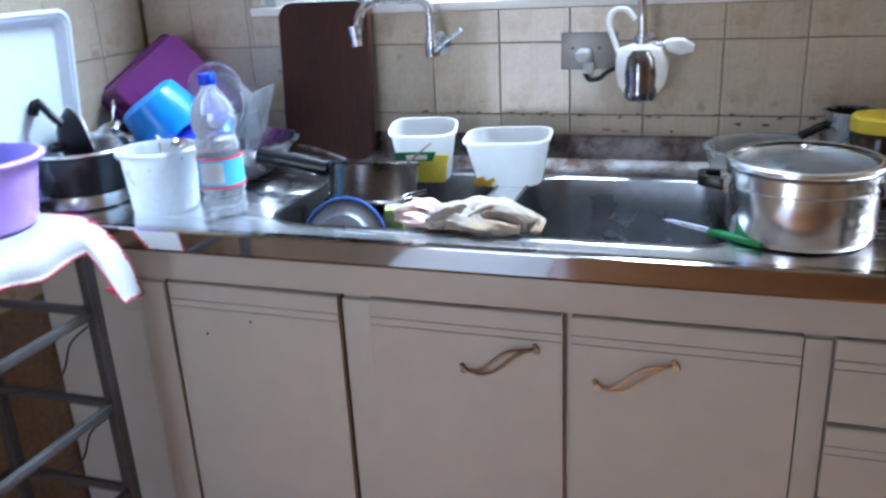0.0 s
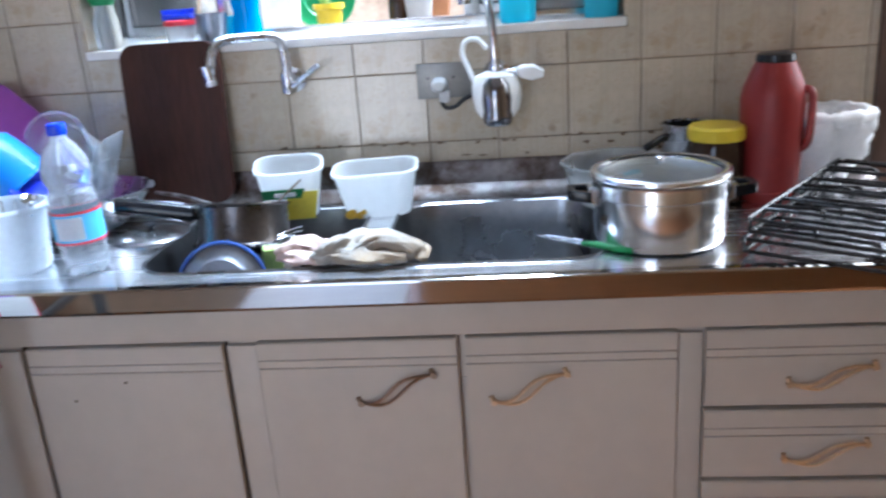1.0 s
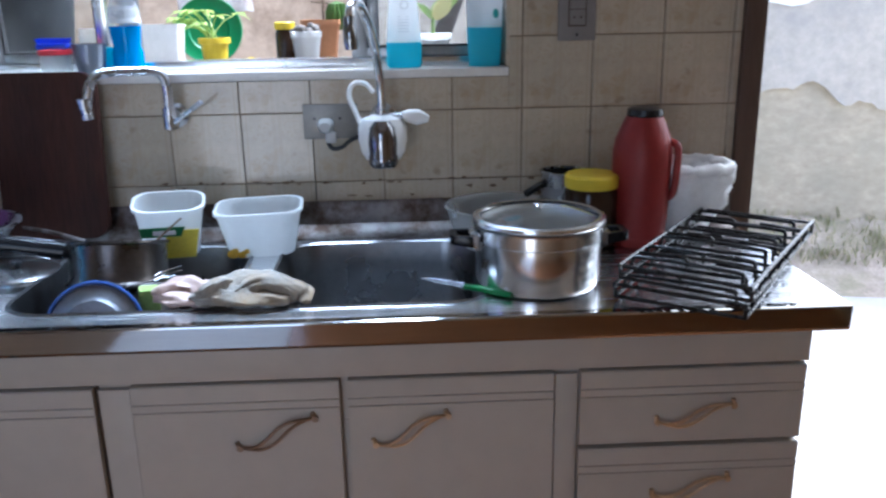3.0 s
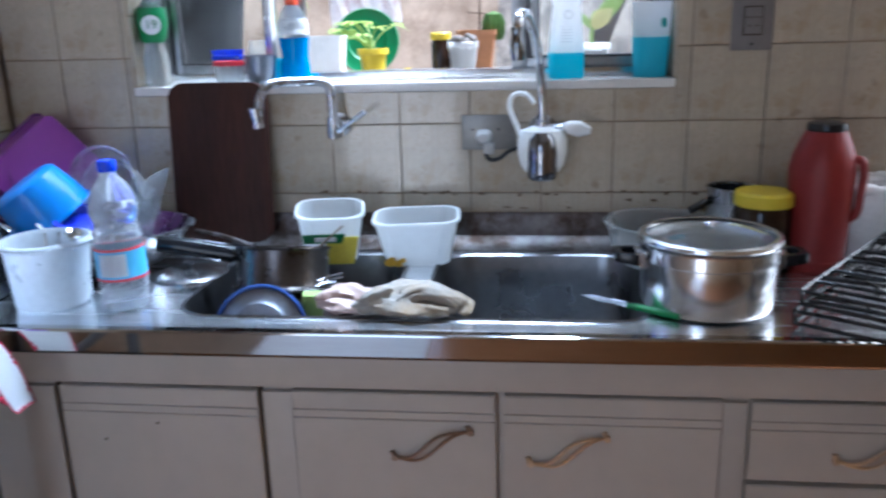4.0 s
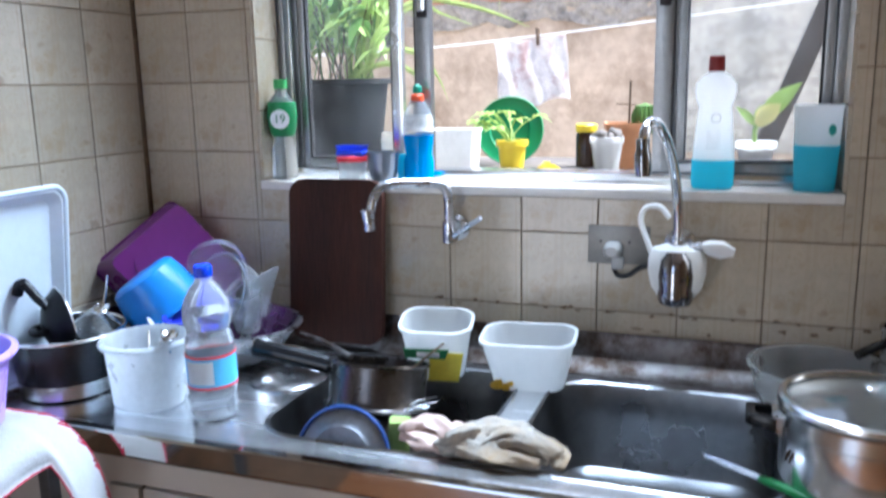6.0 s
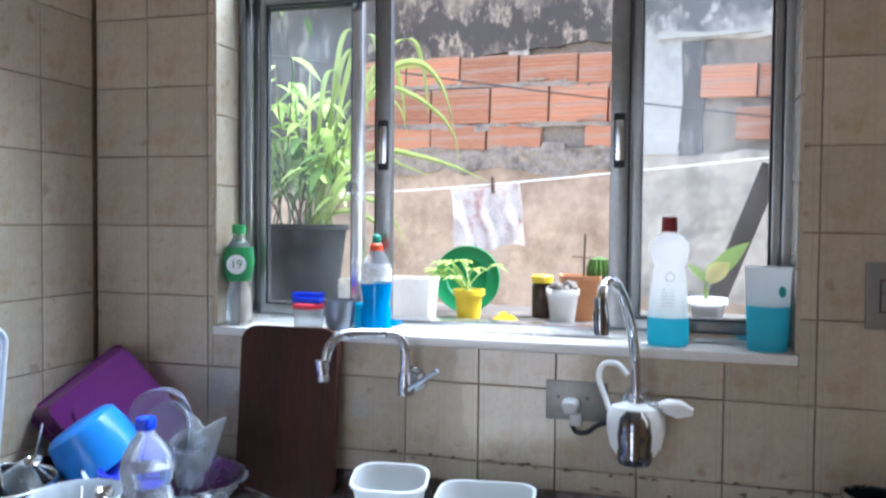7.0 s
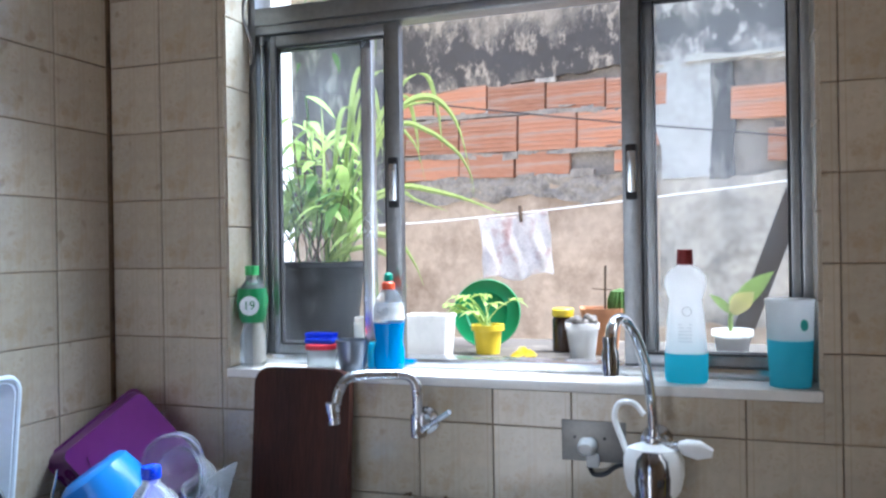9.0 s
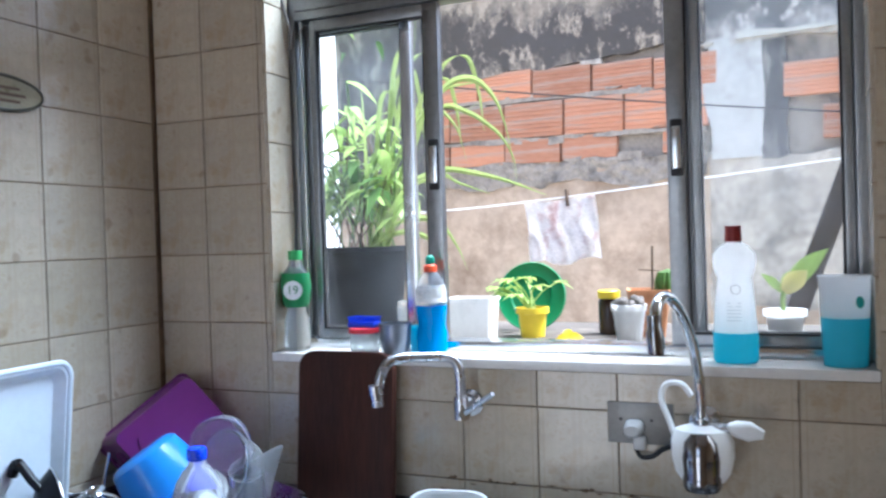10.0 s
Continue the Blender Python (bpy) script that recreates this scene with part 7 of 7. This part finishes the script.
def tree():
    t = thing("yard_tree", pose(-1.75, 4.3, FLOOR - 0.12), "green tree rising behind the yard wall", "tree")
    part("trunk", tube(smooth_path([(0, 0, 0), (0.05, 0, 1.5), (0.0, -0.1, 2.8), (0.15, -0.3, 4.2)], 5), 0.11, 10, taper=0.45), SCALE, t)
    for i in range(9):
        a = rnd.uniform(-math.pi, math.pi)
        z = rnd.uniform(2.5, 4.1)
        tip = Vector((math.cos(a) * rnd.uniform(0.7, 1.5), -0.4 + math.sin(a) * 0.9, z + rnd.uniform(-0.2, 0.7)))
        s = Vector((0.08, -0.15, z))
        part("limb", tube(smooth_path([s, (s + tip) / 2 + Vector((0, 0, 0.15)), tip], 4), 0.035, 6, taper=0.25), SCALE, t)
        lb = bmesh.new()
        for k in range(120):
            c = s.lerp(tip, rnd.uniform(0.25, 1.08)) + Vector((rnd.gauss(0, 0.22), rnd.gauss(0, 0.22), rnd.gauss(0, 0.2)))
            yaw = rnd.uniform(-math.pi, math.pi)
            leaf(lb, c, Vector((math.cos(yaw), math.sin(yaw), rnd.uniform(-0.9, 0.1))), Vector((0, 0, 1)), rnd.uniform(0.10, 0.18), rnd.uniform(0.022, 0.036), 0.5, 3)
        tagged(part("foliage", lb, LEAFPALE if i % 2 else LEAF, t, "sprays of green leaves"), kind="stuff")


tree()


def hanging_branch():
    t = thing("leafy_branch", pose(0.10, 0.95, 2.36), "leafy vine hanging from the house wall above the window", "branch")
    part("twig", tube(smooth_path([(-0.70, -0.775, 0.34), (-0.68, -0.45, 0.46), (-0.55, 0.05, 0.30), (-0.3, 0.02, 0.12), (-0.05, 0.0, 0.04), (0.22, -0.02, -0.10)], 4), 0.006, 6, taper=0.4), SCALE, t)
    for k in range(16):
        f = rnd.uniform(0.0, 1)
        p = Vector((-0.7 + 0.92 * f, 0.12 - 0.14 * f, 0.26 - 0.34 * f))
        yaw = rnd.uniform(-math.pi, math.pi)
        b = bmesh.new()
        leaf(b, p, Vector((math.cos(yaw), 0.5 * math.sin(yaw), rnd.uniform(-1.2, 0.1))), Vector((0, -0.5, 0.8)), rnd.uniform(0.07, 0.13), rnd.uniform(0.013, 0.02), 0.4, 4)
        part("leaf", b, LEAFPALE, t)


hanging_branch()

# ---- clay blocks of the yard wall ----
def piece_mesh(name, w, h, d, bev, material, ribs=0):
    """A block centred on its origin, its face towards -y, with chamfered edges and optional grooves."""
    b = bmesh.new()
    zs = [(-h / 2, h / 2)]
    if ribs:
        step = h / ribs
        zs = [(-h / 2 + k * step + (0.0003 if k else 0), -h / 2 + (k + 1) * step - (0.0003 if k < ribs - 1 else 0)) for k in range(ribs)]
    for z0, z1 in zs:
        o = [b.verts.new((x, y, z)) for x, y, z in ((-w / 2, 0, z0), (w / 2, 0, z0), (w / 2, 0, z1), (-w / 2, 0, z1))]
        f = [b.verts.new((x, y, z)) for x, y, z in ((-w / 2, -d + bev, z0), (w / 2, -d + bev, z0), (w / 2, -d + bev, z1), (-w / 2, -d + bev, z1))]
        c = bev
        g = [b.verts.new((x, y, z)) for x, y, z in ((-w / 2 + c, -d, z0 + c), (w / 2 - c, -d, z0 + c), (w / 2 - c, -d, z1 - c), (-w / 2 + c, -d, z1 - c))]
        for p, q in ((o, f), (f, g)):
            for i in range(4):
                b.faces.new((p[i], p[(i + 1) % 4], q[(i + 1) % 4], q[i]))
        b.faces.new(g)
    me = bpy.data.meshes.new(name)
    bmesh.ops.recalc_face_normals(b, faces=b.faces)
    b.to_mesh(me)
    b.free()
    me.materials.append(material)
    return me


block_meshes = {}
for z, lean, h, ends in ((2.282, -0.050, 0.165, (-1.62, -1.255, -0.880, -0.503, -0.145, 0.200)),
                         (2.036, -0.031, 0.205, (-1.62, -1.470, -1.077, -0.680, -0.316, 0.030, 0.150)),
                         (1.868, -0.012, 0.140, (-1.62, -1.480, -1.080, -0.705, -0.360)),
                         (1.850, 0.0, 0.120, (-0.105, 0.060)),
                         (2.083, -0.03, 0.165, (0.515, 0.800, 1.080)), (1.858, -0.03, 0.162, (0.690, 0.960))):
    for x0, x1 in zip(ends, ends[1:]):
        w = round(x1 - x0 - 0.012, 3)
        if (w, h) not in block_meshes:
            block_meshes[w, h] = piece_mesh("clay_block", w, h, 0.05, 0.0026, BRICK, 8 if h > 0.15 else 0)
        xm = (x0 + x1) / 2
        ob = new("brick", block_meshes[w, h])
        ob.parent = yard
        ob.matrix_basis = pose(xm, 0.040 + rnd.uniform(-0.006, 0.006), z + h / 2 + lean * (xm - ends[0]) + rnd.uniform(-0.003, 0.003), 0, 1.6 + rnd.uniform(-0.5, 0.5), rnd.uniform(-1.2, 1.2))

# bank of dry earth with grass at the foot of the yard wall
def earth_bank():
    b = bmesh.new()
    n, k, g = 90, 12, []
    for i in range(n + 1):
        u = 1.6 + 5.0 * i / n
        row = []
        for j in range(k + 1):
            f = j / k
            z = FLOOR - 0.125 + 0.33 * (1 - f) ** 1.4 * (1 + 0.25 * noise.noise((u * 2.6, f * 2, 3))) + 0.05 * (1 - f) * noise.fractal((u * 6, f * 5, 1), 1.0, 2.0, 3)
            row.append(b.verts.new((u, 0.02 - 0.42 * f, z)))
        g.append(row)
    for i in range(n):
        for j in range(k):
            b.faces.new((g[i][j], g[i][j + 1], g[i + 1][j + 1], g[i + 1][j]))
    single("earth_bank", b, EARTH, WALLM, "pale dry earth and rubble heaped along the yard wall", "earth bank", kind="structure", smooth=60)
    gr = bmesh.new()
    for i in range(2600):
        u = 2.3 + 4.0 * rnd.random()
        if noise.noise((u * 1.6, 0.4, 8)) < -0.5:
            continue
        f = 0.55 * rnd.random()
        p = Vector((u, 0.02 - 0.42 * f, FLOOR - 0.11 + 0.31 * (1 - f) ** 1.4))
        blade(gr, p, rnd.uniform(-math.pi, math.pi), rnd.uniform(0.04, 0.11), 0.0035, rnd.uniform(5, 40), rnd.uniform(20, 90), 4)
    single("grass", gr, mat("dry_grass", (0.30, 0.29, 0.15), 0.7, var=0.3, scale=9, through_light=0.3), WALLM, "sparse green and dry grass on the earth bank", "grass", kind="stuff", smooth=0)


earth_bank()

# white wall end of the house next door
single("neighbour_wall", box(-1.85, -0.935, 2.2, 2.42, FLOOR - 0.12, 4.6, 0.006), WHITEWALL, pose(0, 0, 0), "white painted end wall of the house next door", "wall", kind="structure")

# mortar smeared over the blocks
for k in range(16):
    x, z = -1.5 + 0.103 * k + rnd.uniform(-0.05, 0.05), rnd.choice((2.41, 2.235, 2.235, 2.0, 2.0, 1.86)) + rnd.uniform(-0.02, 0.02)
    w, h = rnd.uniform(0.05, 0.16), rnd.uniform(0.012, 0.035)
    part("mortar_smear", rough_sheet(x, x + w, z - h / 2, z + h / 2, -0.0155, 12, 4, 20.0 + k, low=0.035, high=0.035, ends=0.03), MORTAR if k % 3 else GREYWALL, yard, "mortar smeared over the joint", smooth=60)

# ---- wall tiles ----
T, G = 0.15, 0.0018
tile_meshes = {}


def tile(parent, c, m, u0, u1, v0, v1):
    """A tile cut to (u0..u1, v0..v1) about its own centre c."""
    key = tuple(round(k, 4) for k in (u0, u1, v0, v1))
    if u1 - u0 < 0.006 or v1 - v0 < 0.006:
        return
    if key not in tile_meshes:
        me = piece_mesh("tile", u1 - u0, v1 - v0, 0.007, 0.0012, TILE)
        me.transform(Matrix.Translation(((u0 + u1) / 2, 0, (v0 + v1) / 2)))
        tile_meshes[key] = me
    ob = new("tile", tile_meshes[key])
    ob.parent = parent
    ob.matrix_basis = m


def clip_tile(parent, make, cu, cv, holes, lims):
    u0, u1, v0, v1 = cu - T / 2 + G / 2, cu + T / 2 - G / 2, cv - T / 2 + G / 2, cv + T / 2 - G / 2
    u0, u1, v0, v1 = max(u0, lims[0]), min(u1, lims[1]), max(v0, lims[2]), min(v1, lims[3])
    pieces = [(u0, u1, v0, v1)]
    for h0, h1, k0, k1 in holes:
        out = []
        for a, b, c, d in pieces:
            if b <= h0 or a >= h1 or d <= k0 or c >= k1:
                out.append((a, b, c, d))
                continue
            if a < h0:
                out.append((a, h0, c, d))
            if b > h1:
                out.append((h1, b, c, d))
            if c < k0:
                out.append((max(a, h0), min(b, h1), c, k0))
            if d > k1:
                out.append((max(a, h0), min(b, h1), k1, d))
        pieces = out
    for a, b, c, d in pieces:
        tile(parent, None, make(cu, cv), a - cu, b - cu, c - cv, d - cv)


for i in range(-1, 14):
    for j in range(-1, 11):
        cu, cv = 0.12 + T * (i - 0.5), 0.96 + T * (j - 0.5)
        clip_tile(wall_back, lambda u, v: pose(u, 0.006 + rnd.uniform(0, 0.0008), v, rnd.uniform(-0.25, 0.25), 0, rnd.uniform(-0.25, 0.25)), cu, cv,
                  ((WL, WR, WB, WT),), (LEFT, 1.937, ZC - 0.02, 2.50))
for i in range(0, 10):
    for j in range(-1, 11):
        cu, cv = -0.015 - T * (i + 0.0), 0.96 + T * (j - 0.5)
        clip_tile(wall_left, lambda u, v: pose(LEFT - 0.006, u, v, rnd.uniform(-0.25, 0.25), 0, 90 + rnd.uniform(-0.25, 0.25)), cu - 0.075, cv,
                  (), (-1.4, -0.001, 0.55, 2.50))
# tiled cheeks of the window opening
for k in range(8):
    z0 = WB + 0.02 + k * T
    for x, rz in ((WL - 0.0005, 90), (WR + 0.0005, -90)):
        tile(wall_back, None, pose(x, 0.048, z0 + T / 2, 0, 0, rz), -0.045, 0.045, -T / 2 + G / 2, min(T / 2 - G / 2, WT - z0 - T / 2))

# crumbling brown grime along the lowest course of tiles
grime = mat("brown_grime", (0.13, 0.085, 0.05), 0.85, var=0.4, scale=60)
for k in range(46):
    x = 0.66 + 0.028 * k + rnd.uniform(-0.02, 0.02)
    w, h = rnd.uniform(0.003, 0.013), rnd.uniform(0.0012, 0.0045)
    n = 13
    out = [(w * (0.35 + 0.9 * rnd.random()) * math.cos(2 * math.pi * i / n), h * (0.35 + 1.0 * rnd.random()) * math.sin(2 * math.pi * i / n)) for i in range(n)]
    part("grime_patch", prism(out, -0.0022, 0.0), grime, wall_back, "crumbling brown grime", at=pose(x, -0.0012, rnd.choice((0.960, 0.960, 0.957, 0.940, 0.926)) + rnd.uniform(-0.004, 0.004)), smooth=0)
